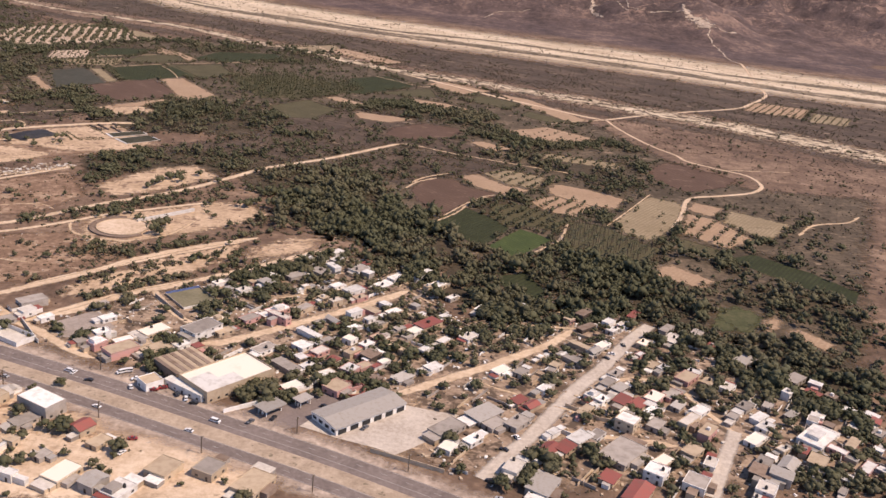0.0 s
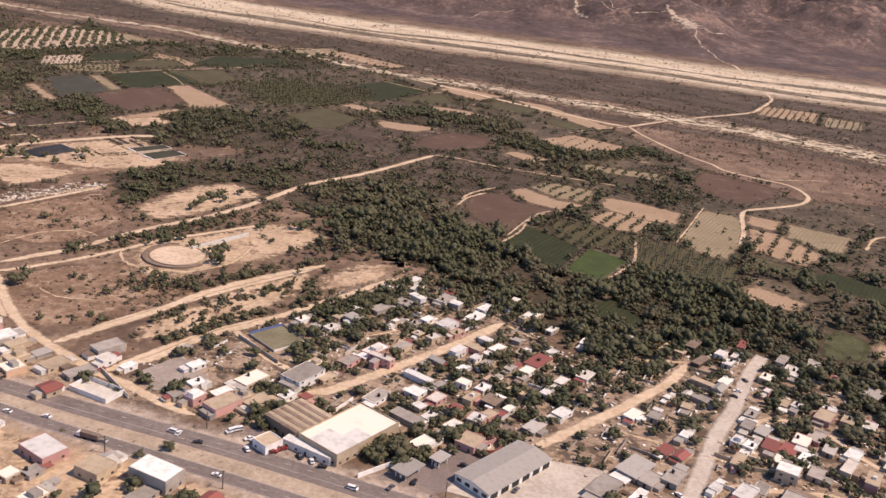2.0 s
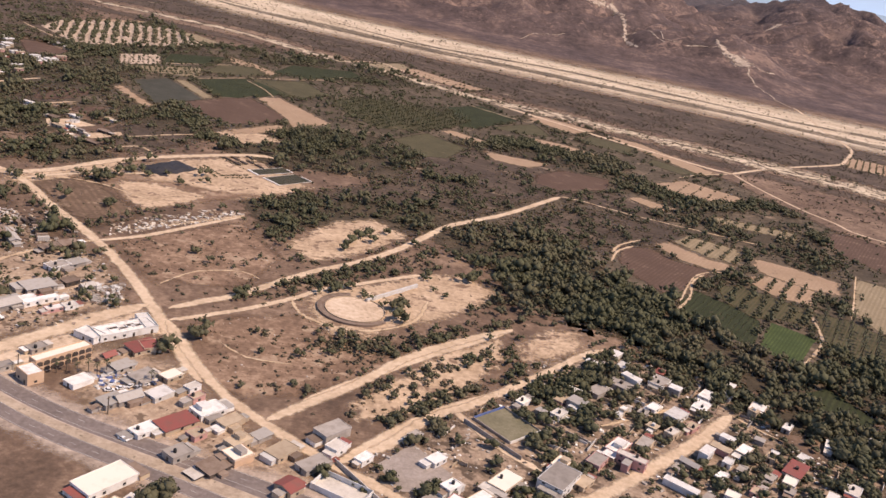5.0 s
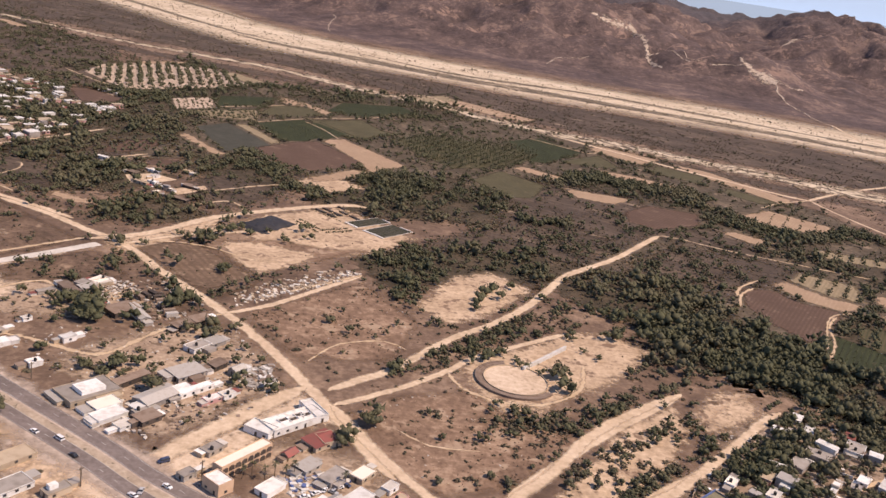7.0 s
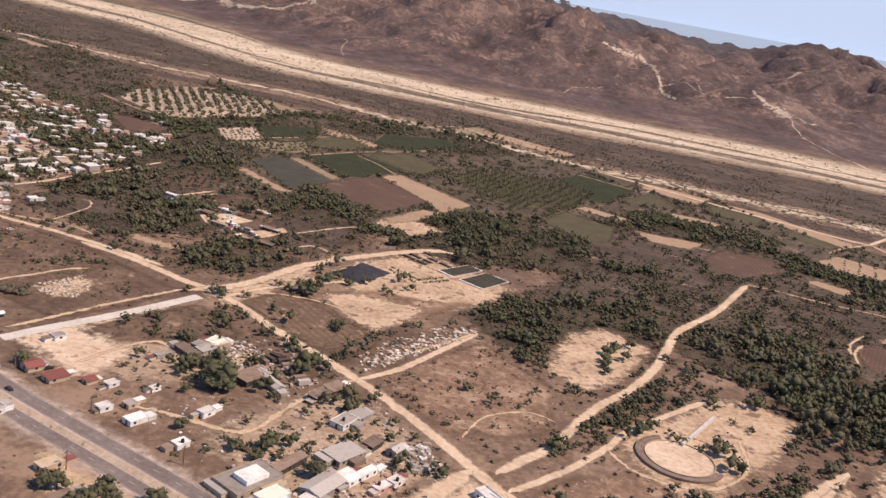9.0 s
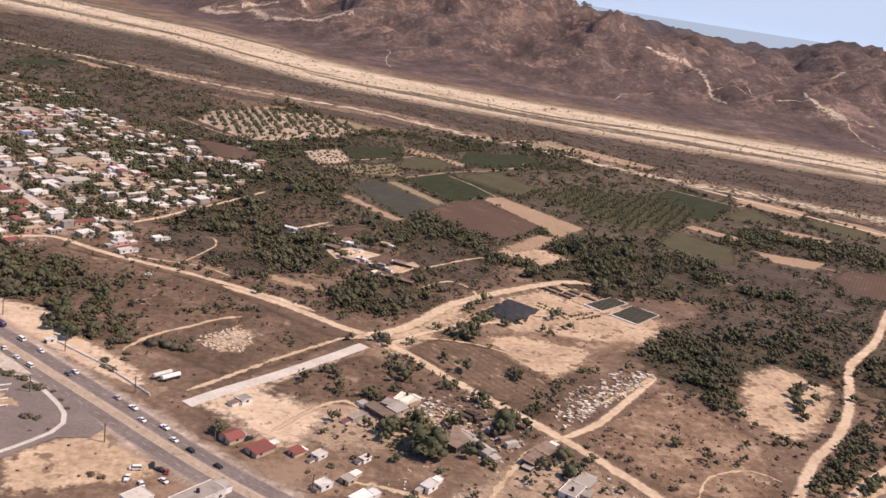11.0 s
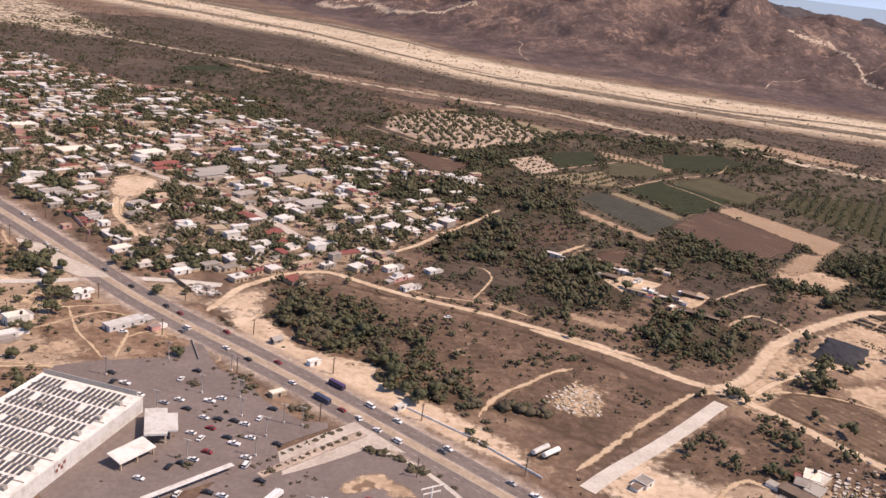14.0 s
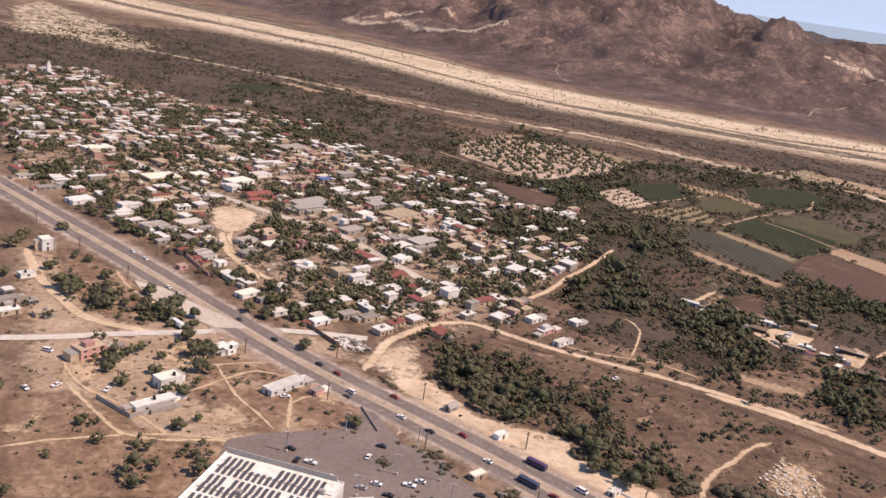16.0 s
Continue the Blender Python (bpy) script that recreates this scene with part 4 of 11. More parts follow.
dirt([(166.9, 883.5), (174.8, 839.9), (191, 789), (207.1, 761.3), (212.3, 742.4), (233.7, 725.3), (253.8, 712.1), (256.7, 683.9), (241.5, 660.3), (210.6, 641.1), (186.1, 625.8), (169, 579.1), (155.7, 548.5)], 6)
dirt([(240.4, 724.3), (268.1, 731.2), (299.1, 739.3)], 4, "track_dirt")
dirt([(166.9, 883.5), (144.7, 891.4), (108, 917.7), (63.7, 948.7), (16.6, 988.4), (-47.4, 1038.8), (-116.7, 1085.8)], 12)
dirt([(166.9, 883.5), (123.4, 852.8), (99.9, 829.6)], 5, "track_dirt")
dirt([(-232.5, 433.8), (-220.2, 445.9), (-207, 458.9), (-181.5, 494.2), (-161.4, 515.4), (-141.3, 542.1), (-122.4, 575.4), (-108.3, 600.1), (-75.2, 635.8), (-47.3, 673.2), (-24.8, 704.7)], 8)
dirt([(-24.8, 704.7), (-11.2, 704), (12.5, 692.6), (36.8, 684.2), (71.5, 674.4), (105.6, 664.7)], 4, "track_dirt")
dirt([(-229.9, 423.1), (-207.3, 440.4), (-186.4, 460.8), (-173.6, 476.4), (-151.7, 494.3), (-126.9, 513.9)], 6)
dirt([(-186.4, 460.8), (-181.5, 447.9), (-170.9, 440.3), (-155.8, 438.5), (-140.9, 446.5), (-130.3, 460.4), (-125.7, 480.7)], 5, "track_dirt")
dirt([(-172.7, 374.6), (-149.3, 400.9), (-136.1, 414.7), (-121.7, 429.7), (-106.5, 443.8), (-87.5, 463.3)], 7)
dirt([(-183.5, 358.8), (-168.9, 376.5), (-154.5, 393), (-134.8, 420.9), (-111.6, 443.6), (-88.4, 462.5)], 8)
dirt([(-159.2, 338.5), (-148.1, 353.2), (-137.7, 366.6), (-120.1, 385.2), (-100.5, 400.8), (-78.8, 423.5), (-60, 444.1), (-47.2, 455.8)], 7.5)
dirt([(-416.1, 614.5), (-388.1, 600.1), (-362.5, 581), (-339.6, 565.3), (-309.7, 529), (-278.8, 494.4), (-256.4, 463.2), (-241.1, 437.4), (-227.5, 412.6), (-217.5, 394), (-208.4, 378.8)], 9)
dirt([(-230.8, 423), (-215.3, 395.9), (-199.6, 372.6), (-183, 356.8), (-161.4, 339.9), (-144.3, 329.1), (-131.9, 319.8), (-120.4, 314.1)], 8)
dirt([(-372.2, 595), (-398.1, 609.8), (-433.2, 626.2), (-466.5, 638.8), (-483.9, 647.1), (-499.5, 656.5), (-509.9, 658.3), (-522, 651.4), (-530.8, 641.3), (-539.8, 627.4), (-544.8, 608.7), (-547.5, 599)], 7)
dirt([(-287.2, 368.6), (-278.8, 382.7), (-264.7, 403.2), (-253.5, 419.3), (-240.9, 435.1)], 14)
dirt([(-278.8, 494.4), (-261.4, 509.3), (-243, 532.5), (-222.2, 560.3)], 6)
dirt([(-356.1, 567.1), (-330.8, 587.2), (-306.4, 623.9), (-272.7, 655.9), (-235.9, 682.4), (-219.1, 683.3)], 11)
dirt([(-339.2, 565.5), (-323.3, 582.6), (-300.8, 599.3), (-280.3, 608.9)], 5)
dirt([(-358.5, 567.7), (-382.8, 541.2), (-401.7, 517.9), (-413.6, 503.8)], 5, "track_dirt")
dirt([(-278.8, 494.4), (-293, 482.4), (-306, 460.8), (-318, 443.4), (-342.7, 450.9), (-355.4, 452.6)], 6, "track_dirt")
dirt([(-381.9, 479.8), (-367.7, 500.4), (-357.8, 507.9), (-349.6, 502.9), (-339.4, 500.6)], 5, "track_dirt")
dirt([(-241.4, 456.6), (-230.1, 475.5), (-211.3, 483.3), (-201.9, 477.2)], 3, "track_dirt")
dirt([(-254.6, 527.9), (-240.5, 542.2), (-223.1, 559.6)], 5, "track_dirt")
dirt([(-14.9, 581.4), (-6.3, 602.2), (7, 617.1)], 4, "track_dirt")
dirt([(11.8, 533.1), (35.6, 579.2), (57, 593)], 3, "track_dirt")
dirt([(49.4, 467.2), (64.9, 484.9), (80.3, 508.4), (89.4, 542.7)], 4, "track_dirt")
dirt([(114.5, 544.9), (133.3, 579.9), (158.1, 627.5)], 3, "track_dirt")
dirt([(242.9, 563.3), (262.1, 589.8), (291.6, 604.9), (306.8, 622.3)], 5, "track_dirt")
dirt([(-6, 306.8), (4.9, 315.1), (21, 329), (35.4, 340.9), (48.5, 353.4), (61, 365.6), (72.1, 382.6)], 9)
dirt([(43.2, 377.3), (50.4, 380.6), (60.2, 384.1), (67.5, 383.6), (74.1, 384.4)], 5, "track_dirt")
dirt([(-86.8, 332.4), (-78.9, 336.1), (-70.8, 342.4), (-57.7, 354.5), (-41.2, 370.3), (-22.8, 388.2), (-4.2, 409.9)], 10)
dirt([(-120.1, 384.3), (-108.3, 367.6), (-99.6, 357.1), (-90.3, 350.1)], 6)
dirt([(-150.2, 346.5), (-140.3, 357.6), (-127.3, 376.3), (-113, 387.8), (-100.9, 401.4)], 8)
dirt([(124.4, 303.3), (117.1, 316.6), (109.9, 333.4), (92.4, 339.7), (76.3, 327)], 5)
dirt([(58.6, 291.9), (70.9, 291.3), (83.2, 290.3), (99.6, 289.3)], 6)
dirt([(-482, 692), (-464.8, 714.2), (-452, 738.4), (-434.5, 766.3), (-414.4, 804)], 5)
dirt([(-624.5, 745.1), (-621.4, 723.7), (-609.7, 697.6), (-592.8, 680.9)], 6)
dirt([(-626.4, 735.2), (-617.4, 710.7), (-605.6, 690), (-597.2, 685.3)], 7)
dirt([(-702.2, 683.4), (-683.7, 652), (-667, 631.3), (-650.8, 615.7), (-624.3, 610.3)], 8)
dirt([(-643.3, 521.9), (-633.4, 527.9), (-623.7, 531.8), (-612.2, 536.1), (-601.4, 538.7), (-581.7, 539.8), (-568.2, 539.5), (-554, 541)], 3, "track_dirt")
dirt([(-647.3, 578.3), (-636.6, 563.8), (-623.2, 555.2), (-610, 545.4), (-601.2, 538)], 4, "track_dirt")
dirt([(-559, 603.7), (-555, 581.3), (-546.7, 572.8), (-535, 563.6), (-533.3, 556.4), (-536.3, 548.5)], 3, "track_dirt")
dirt([(-567.2, 546.6), (-569.6, 566.9), (-562.1, 575.1)], 3, "track_dirt")
dirt([(-628.7, 572.3), (-613.2, 583.4), (-595.5, 590.8), (-573, 599.7)], 3, "track_dirt")
dirt([(41.3, 583), (28.6, 565.3), (19.7, 541.2), (0.6, 510.3)], 4, "track_dirt")
dirt([(-10.3, 598.4), (-2.4, 614.4), (18, 634.3)], 4, "track_dirt")
dirt([(-27.2, 409.2), (-63.8, 385.8)], 4, "track_dirt")
dirt([(-390, 724.1), (-378.6, 737.6), (-370.2, 748.4)], 6, "track_dirt")
dirt([(-442.2, 532.3), (-437.5, 544), (-429.7, 555.2), (-421.1, 563.2), (-411.6, 573.9), (-403, 579.1)], 5, "track_dirt")
dirt([(-439, 642.4), (-432.1, 661.2), (-427.9, 676), (-430.9, 686.9), (-435, 688)], 3, "track_dirt")
dirt([(-471.3, 648.9), (-456.4, 641.8), (-431.8, 639.3), (-413.6, 628.8)], 3, "track_dirt")
dirt([(-316.8, 677.1), (-290.7, 702.4), (-278.2, 711.9)], 4, "track_dirt")
dirt([(-321.4, 642.4), (-304.4, 660), (-292.9, 650.3), (-292.4, 635.3)], 4, "track_dirt")
dirt([(-358.9, 943.8), (-335.6, 964.9), (-302.2, 995.9)], 4, "track_dirt")
dirt([(-316.9, 903.2), (-273.8, 948.5), (-220.2, 992.7), (-196.5, 1034.8)], 4, "track_dirt")
dirt([(-278.3, 932.5), (-260.7, 907.6), (-246.6, 877.7)], 3, "track_dirt")
dirt([(-198, 1142.2), (-159.6, 1175.5), (-136.8, 1144.4), (-112.2, 1137), (-78.1, 1117.8)], 6)
dirt([(-512.8, 1034.3), (-486, 1005.5), (-458.7, 982.2), (-431.7, 981.9), (-391.6, 1019.9), (-358.9, 1050.4)], 4, "track_dirt")
dirt([(-67.5, 999.7), (-42.8, 981.5), (-16.3, 963), (-2.2, 976.4)], 4, "track_dirt")
dirt([(60.2, 384.1), (62.8, 393), (70.4, 402.4), (75.2, 409.9)], 4, "track_dirt")
dirt([(23.7, 327.6), (31.4, 321.7), (45.8, 315.2)], 4, "track_dirt")
dirt([(-4.2, 409.9), (3.6, 400.9), (10, 395.5)], 4, "track_dirt")
dirt([(56.2, 310), (65, 306.4), (73.6, 302.7)], 5, "track_dirt")
dirt([(-207.8, 410.6), (-196.4, 401.5), (-178.9, 401)], 2.5, "track_dirt")
patch("ground_bare", [(-370.7, 690.5), (-357.1, 700.6), (-339.4, 692.6), (-347.9, 682.3), (-363.7, 673.7)], "road_dirt", 0.36, "white gravel yard of a farm compound", "yard", 1.0)
patch("ground_bare", [(-340.7, 669.9), (-321.8, 686.6), (-318.4, 680.2), (-333.1, 660.4)], "bare", 0.364, "fenced bare farm plot", "yard", 1.0)
patch("ground_bare", [(-322.3, 605.5), (-307.1, 628.5), (-289.4, 642), (-310.9, 593.4), (-327.7, 589.4)], "bare", 0.18, "bare trodden tan earth", "bare ground", 3.0, True, 10)
patch("ground_bare", [(-159, 376.7), (-144.5, 398.4), (-118.8, 434.7), (-92.4, 456.5), (-93.3, 429.2), (-113.2, 394.5), (-133.9, 374.9), (-151.2, 363.8)], "bare", 0.128, "pale sandy ground between bushes", "bare ground", 3.0, False, 12)
patch("ground_bare", [(-339.7, 410.7), (-324.7, 398.4), (-305.5, 381.1), (-290.3, 368), (-272.4, 352.4), (-315.4, 345.9)], "shoulder", 0.10, "dusty roadside apron of pale earth", "bare ground", 3.0, False, 10)
dirt([(-658.2, 669.5), (-647.4, 652.2), (-629.7, 635.1)], 4, "track_dirt")
dirt([(-641.2, 563.8), (-625.2, 546.5), (-614.1, 536.2), (-600, 535.6), (-588.2, 538.6), (-576.6, 537.3)], 4, "track_dirt")
dirt([(-598.7, 589.7), (-587.7, 568.6), (-579.5, 558.6), (-572.3, 549.1)], 3, "track_dirt")
dirt([(-568.2, 550.1), (-569.6, 566.1), (-570.6, 573.4)], 4, "track_dirt")
dirt([(-572.9, 586), (-584.3, 588.2), (-592.5, 580.3), (-602.3, 567.1)], 3, "track_dirt")
dirt([(-339.2, 565.5), (-321.2, 576.6), (-298.5, 575.1), (-275, 563.9), (-250.6, 570)], 4, "track_dirt")
patch("ground_bare", [(-623.1, 594), (-616.3, 605.3), (-601.3, 600.7), (-599.9, 583.7), (-611.4, 580.3)], "bare", 0.19, "bare trodden tan earth", "bare ground", 3.0, False, 10)
patch("ground_bare", [(-599.3, 553.4), (-590, 560.6), (-577, 557), (-579.8, 547.2), (-592.7, 546)], "bare", 0.194, "bare trodden tan earth", "bare ground", 3.0, False, 10)
patch("ground_bare", [(-650.7, 577.3), (-635.4, 581.7), (-627.6, 574.8), (-635, 564.2), (-644.5, 565.8)], "bare", 0.198, "bare trodden tan earth", "bare ground", 3.0, False, 10)
patch("ground_bare", [(-599.3, 557.4), (-586.1, 562.7), (-579.3, 554.7), (-590.2, 548.4)], "bare", 0.202, "bare trodden tan earth", "bare ground", 3.0, False, 10)
patch("ground_bare", [(-647.3, 531.3), (-640.3, 541.6), (-637.6, 538.7), (-641.1, 527.8)], "bare", 0.206, "bare trodden tan earth", "bare ground", 3.0, False, 8)
patch("ground_bare", [(-566.2, 578.3), (-558.1, 594.2), (-547.1, 579), (-550.2, 569.8), (-561.6, 571)], "bare", 0.21, "bare trodden tan earth", "bare ground", 3.0, False, 8)
# dusty ground laid extra pale: a bright glare is put into its colour
patch("ground_bare", [(-208.4, 317.4), (-141, 295.2), (-105.5, 279.6), (-72.3, 270.7), (-40.1, 262), (-50.4, 228.8), (-126.5, 222.2), (-184.2, 225.9)], "sand", 0.115, "dusty roadside lots with a bright glare put into the colour", "bare ground", 3.0, False, 12)
# this dusty strip is also lightened to take up the glare
patch("ground_bare", [(-191.5, 323.6), (-155.9, 308.1), (-101.5, 279.5), (-78.5, 269.1), (-47, 265.7), (-161.1, 254)], "bare", 0.12, "pale dusty earth beside the highway", "bare ground", 3.0, False, 12)
patch("ground_bare", [(-390.3, 457.1), (-373.4, 439.9), (-350.7, 416.9), (-326.9, 394.3), (-313.2, 381.2), (-360, 373)], "bare", 0.125, "pale dusty earth beside the highway", "bare ground", 3.0, False, 12)
patch("ground_scrub", [(-296.8, 588.7), (-265.1, 601), (-239, 594.3), (-216.7, 603.8), (-245.3, 570), (-272.6, 563.3)], "scrub", 0.3, "mounds of brown earth and dry weeds", "waste ground", 2.5, False, 14)
patch("ground_bare", [(-281.9, 378.1), (-264.9, 396.4), (-243.4, 431.2), (-235.8, 419.5), (-247.5, 404.2), (-256.8, 383.3), (-266.4, 371.1), (-266.9, 352.6), (-253.1, 339.8), (-261.9, 338.4), (-275.2, 354), (-287.1, 367.1)], "sand", 0.24, "pale dusty forecourt beside the highway", "bare ground", 3.0, False, 10)
patch("ground_bare", [(-313.2, 380.3), (-299.4, 369.5), (-278.9, 350.5), (-266.2, 337.7), (-295.6, 333)], "sand", 0.13, "pale dusty earth beside the highway", "bare ground", 3.0, False, 10)
patch("ground_bare", [(-539.8, 599.5), (-523.3, 597.9), (-506.9, 573.3), (-478.8, 565.2), (-473.4, 550.8), (-450.4, 533.4), (-433.3, 518.6), (-424.2, 498.3), (-454.2, 516.2), (-477.6, 534.2), (-502.3, 551.2), (-531.2, 575.2)], "sand", 0.25, "pale dusty earth beside the highway", "bare ground", 2.0, False, 6)
ribbon("road", [(27, 257), (38.5, 275.8), (46.5, 288.5), (57.7, 308.6), (68.1, 327.4), (79.5, 344.5), (90, 363), (100.4, 381), (110.8, 395.4)], 8, "paving", 0.62, "dusty paved village street", "street", 0.12)
ribbon("road", [(104.1, 258.4), (115.9, 284.6), (124.9, 303.3)], 7, "paving", 0.624, "dusty paved village street", "street", 0.12)
ribbon("road", [(-724.7, 882.2), (-705.4, 862.5), (-662.8, 825.2), (-634.7, 805.5), (-603.6, 785), (-575.1, 769.6), (-550.3, 739.3), (-525.9, 707.1)], 8, "paving", 0.628, "dusty paved town street", "street", 0.12)
patch("ground_bare", [(-641.8, 778.5), (-636.5, 795), (-618, 786.4), (-614.7, 758.5), (-624.7, 741.9), (-634.6, 748.8)], "sand", 0.3, "bare sandy square between houses", "square", 2.0, True, 6)
dirt([(-629.2, 743.7), (-620.6, 715.2), (-612.5, 702.3), (-599, 680.7)], 7)
dirt([(-665.6, 745.4), (-654.4, 767.5), (-640, 783.8), (-625.7, 805.5)], 6, "track_dirt")
ribbon("road", [(-673.1, 590.8), (-656.1, 596.6), (-639, 604.6), (-611.1, 615.5), (-593.6, 623.9), (-568, 628), (-548, 628.5)], 4.4, "concrete", 0.632, "pale concrete side road", "street", 0.05)
ribbon("road", [(-350.1, 561.3), (-369.4, 539.1), (-385.5, 521.7), (-400.3, 506.8), (-411.8, 493.7)], 5.5, "concrete", 0.636, "pale concrete lined drain crossing", "channel", 0.05)

# ---- highway ----
EDGE = [(120, 196, 21), (60, 227, 21), (14, 249, 21), (-21, 265, 21), (-63, 282, 21), (-108, 300, 21), (-158, 318, 20), (-201, 334, 18), (-245, 351, 16.5), (-276, 369, 15), (-297, 386, 15), (-345, 422, 15), (-393, 458, 15),
        (-437, 497, 15), (-491, 545, 15), (-521, 570, 15), (-572, 612, 15), (-645, 684, 15), (-745, 779, 15), (-860, 890, 15), (-1050, 1065, 15)]  # far edge, and the width of the whole


def beside(share):
    """The line at this share of the width from the far edge."""
    p = np.array([(x, y) for x, y, _ in EDGE], float)
    d = np.gradient(p, axis=0)
    d /= np.linalg.norm(d, axis=1)[:, None]
    across = lambda w: share * 15 if share <= 0.4 else w - (1 - share) * 15 if share >= 0.63 else 6 + (share - 0.4) / 0.23 * (w - 11.55)
    return [(x - dy * across(w), y + dx * across(w)) for (x, y), (dx, dy), (_, _, w) in zip(p, d, EDGE)]


WIDE = [w for _, _, w in EDGE]
HIGHWAY = beside(0.5)
ribbon("road_shoulder", HIGHWAY, [w * 1.9 for w in WIDE], "shoulder", 0.66, "dusty gravel shoulder of the highway", "shoulder", 0.15)
ribbon("road", [(a[0] * (1 - k) + b[0] * k, a[1] * (1 - k) + b[1] * k) for a, b, k in zip(beside(0.2), beside(0.29), [min(1, max(0, (w - 15) / 5)) for w in WIDE])], [6.0 + 2.6 * min(1, max(0, (w - 15) / 5)) for w in WIDE], "asphalt", 0.70, "two-lane asphalt carriageway of the highway", "highway", 0.0)
ribbon("road", beside(0.82), [5.7 for w in WIDE], "asphalt", 0.704, "two-lane asphalt carriageway of the highway", "highway", 0.0)
ribbon("median", beside(0.545), [w - 12.0 - 2.6 * min(1, max(0, (w - 15) / 5)) for w in WIDE], "median", 0.74, "gravel median strip between the carriageways", "median", 0.05)


# ---- vegetation ----
rng = np.random.default_rng(5)
PHI = (1 + 5 ** 0.5) / 2
ICO_V = np.array([(-1, PHI, 0), (1, PHI, 0), (-1, -PHI, 0), (1, -PHI, 0), (0, -1, PHI), (0, 1, PHI), (0, -1, -PHI), (0, 1, -PHI), (PHI, 0, -1), (PHI, 0, 1), (-PHI, 0, -1), (-PHI, 0, 1)]) / math.hypot(1, PHI)
ICO_F = np.array([(0, 11, 5), (0, 5, 1), (0, 1, 7), (0, 7, 10), (0, 10, 11), (1, 5, 9), (5, 11, 4), (11, 10, 2), (10, 7, 6), (7, 1, 8), (3, 9, 4), (3, 4, 2), (3, 2, 6), (3, 6, 8), (3, 8, 9), (4, 9, 5), (2, 4, 11), (6, 2, 10), (8, 6, 7), (9, 8, 1)])


OCT_V = np.array([(1, 0, 0), (-1, 0, 0), (0, 1, 0), (0, -1, 0), (0, 0, 1), (0, 0, -1)], float)
OCT_F = np.array([(0, 2, 4), (2, 1, 4), (1, 3, 4), (3, 0, 4), (2, 0, 5), (1, 2, 5), (3, 1, 5), (0, 3, 5)])


def crown(lumps, leaves, flat=0.75, spread=0.62, seed=0, low=0.0, ball=(ICO_V, ICO_F)):
    """A crown of unit radius: uneven clumps, each ruffled with sprays of leaves. Returns vertices and triangles."""
    r = np.random.default_rng(seed)
    V, F, n, heart = [], [], 0, []
    for k in range(lumps):
        a, q = r.uniform(0, 6.283), spread * math.sqrt(r.uniform(0.02, 1)) if lumps > 1 else 0
        c = np.array([q * math.cos(a), q * math.sin(a), low + flat * r.uniform(0.35, 1.0) * (1.15 - q)])
        size = r.uniform(0.28, 0.52) if lumps > 1 else 0.8
        k0 = len(ball[0])
        v = ball[0] * r.uniform(0.55, 1.2, (k0, 1)) * size * np.array([1, 1, 0.72]) + c
        V.append(v), F.append(ball[1] + n), heart.append((c, size))
        n += k0
    for k in range(leaves):
        c, size = heart[k % lumps]
        d = r.normal(0, 1, 3)
        d[2] = abs(d[2]) * 0.9 - 0.25
        d /= np.linalg.norm(d)
        v = c + d * size * r.uniform(0.8, 1.22) * np.array([1, 1, 0.8]) + r.normal(0, 0.115, (3, 3))
        V.append(v), F.append(np.array([(0, 1, 2)]) + n)
        n += 3
    return np.concatenate(V), np.concatenate(F)


def trunk(h, r0, limbs=3, seed=0, reach=0.45):
    """A tapered trunk with limbs, of height h."""
    rr = np.random.default_rng(seed)
    V, F = [], []

    def tube(p0, p1, a, b):
        n = len(V)
        for p, q in ((p0, a), (p1, b)):
            for i in range(5):
                V.append((p[0] + q * math.cos(i * 1.2566), p[1] + q * math.sin(i * 1.2566), p[2]))
        F.extend((n + i, n + (i + 1) % 5, n + 5 + (i + 1) % 5, n + 5 + i) for i in range(5))
    tube((0, 0, -0.1), (0, 0, h * 0.55), r0, r0 * 0.7)
    for k in range(limbs):
        a = k * 6.283 / limbs + rr.uniform(0, 1)
        tube((0, 0, h * 0.5), (reach * math.cos(a), reach * math.sin(a), h * 1.0), r0 * 0.6, r0 * 0.2)
    return V, F


def palm(seed=0, fronds=13):
    """A fan of drooping fronds of unit length."""
    r = np.random.default_rng(seed)
    V, F = [], []
    for k in range(fronds):
        a, e = k * 2.4 + r.uniform(-0.2, 0.2), r.uniform(-0.35, 1.1)
        d, s = np.array([math.cos(a) * math.cos(e), math.sin(a) * math.cos(e), math.sin(e)]), np.array([-math.sin(a), math.cos(a), 0]) * 0.13
        p1, p2 = d * 0.55, d * 0.9 - np.array([0, 0, 0.3])
        n = len(V)
        V += [np.zeros(3), p1 + s, p1 - s, p2]
        F += [(n, n + 2, n + 1), (n + 1, n + 2, n + 3)]
    return np.array(V), np.array(F)


def palm_with_stem(seed, tall=2.6):
    v, f = palm(seed)
    v = v + np.array([0, 0, tall])
    n = len(v)
    s = np.array([(0.09 * math.cos(i * 1.571), 0.09 * math.sin(i * 1.571), z) for z in (-0.1, tall) for i in range(4)])
    q = [(n + i, n + (i + 1) % 4, n + 4 + (i + 1) % 4) for i in range(4)] + [(n + i, n + 4 + (i + 1) % 4, n + 4 + i) for i in range(4)]
    return np.concatenate([v, s]), np.concatenate([f, np.array(q)])


BIG = [crown(10, 130, 0.85, 0.66, seed=k, low=0.45) for k in range(8)]
MIDDLE = [crown(6, 46, 0.78, seed=10 + k, low=0.3) for k in range(8)]
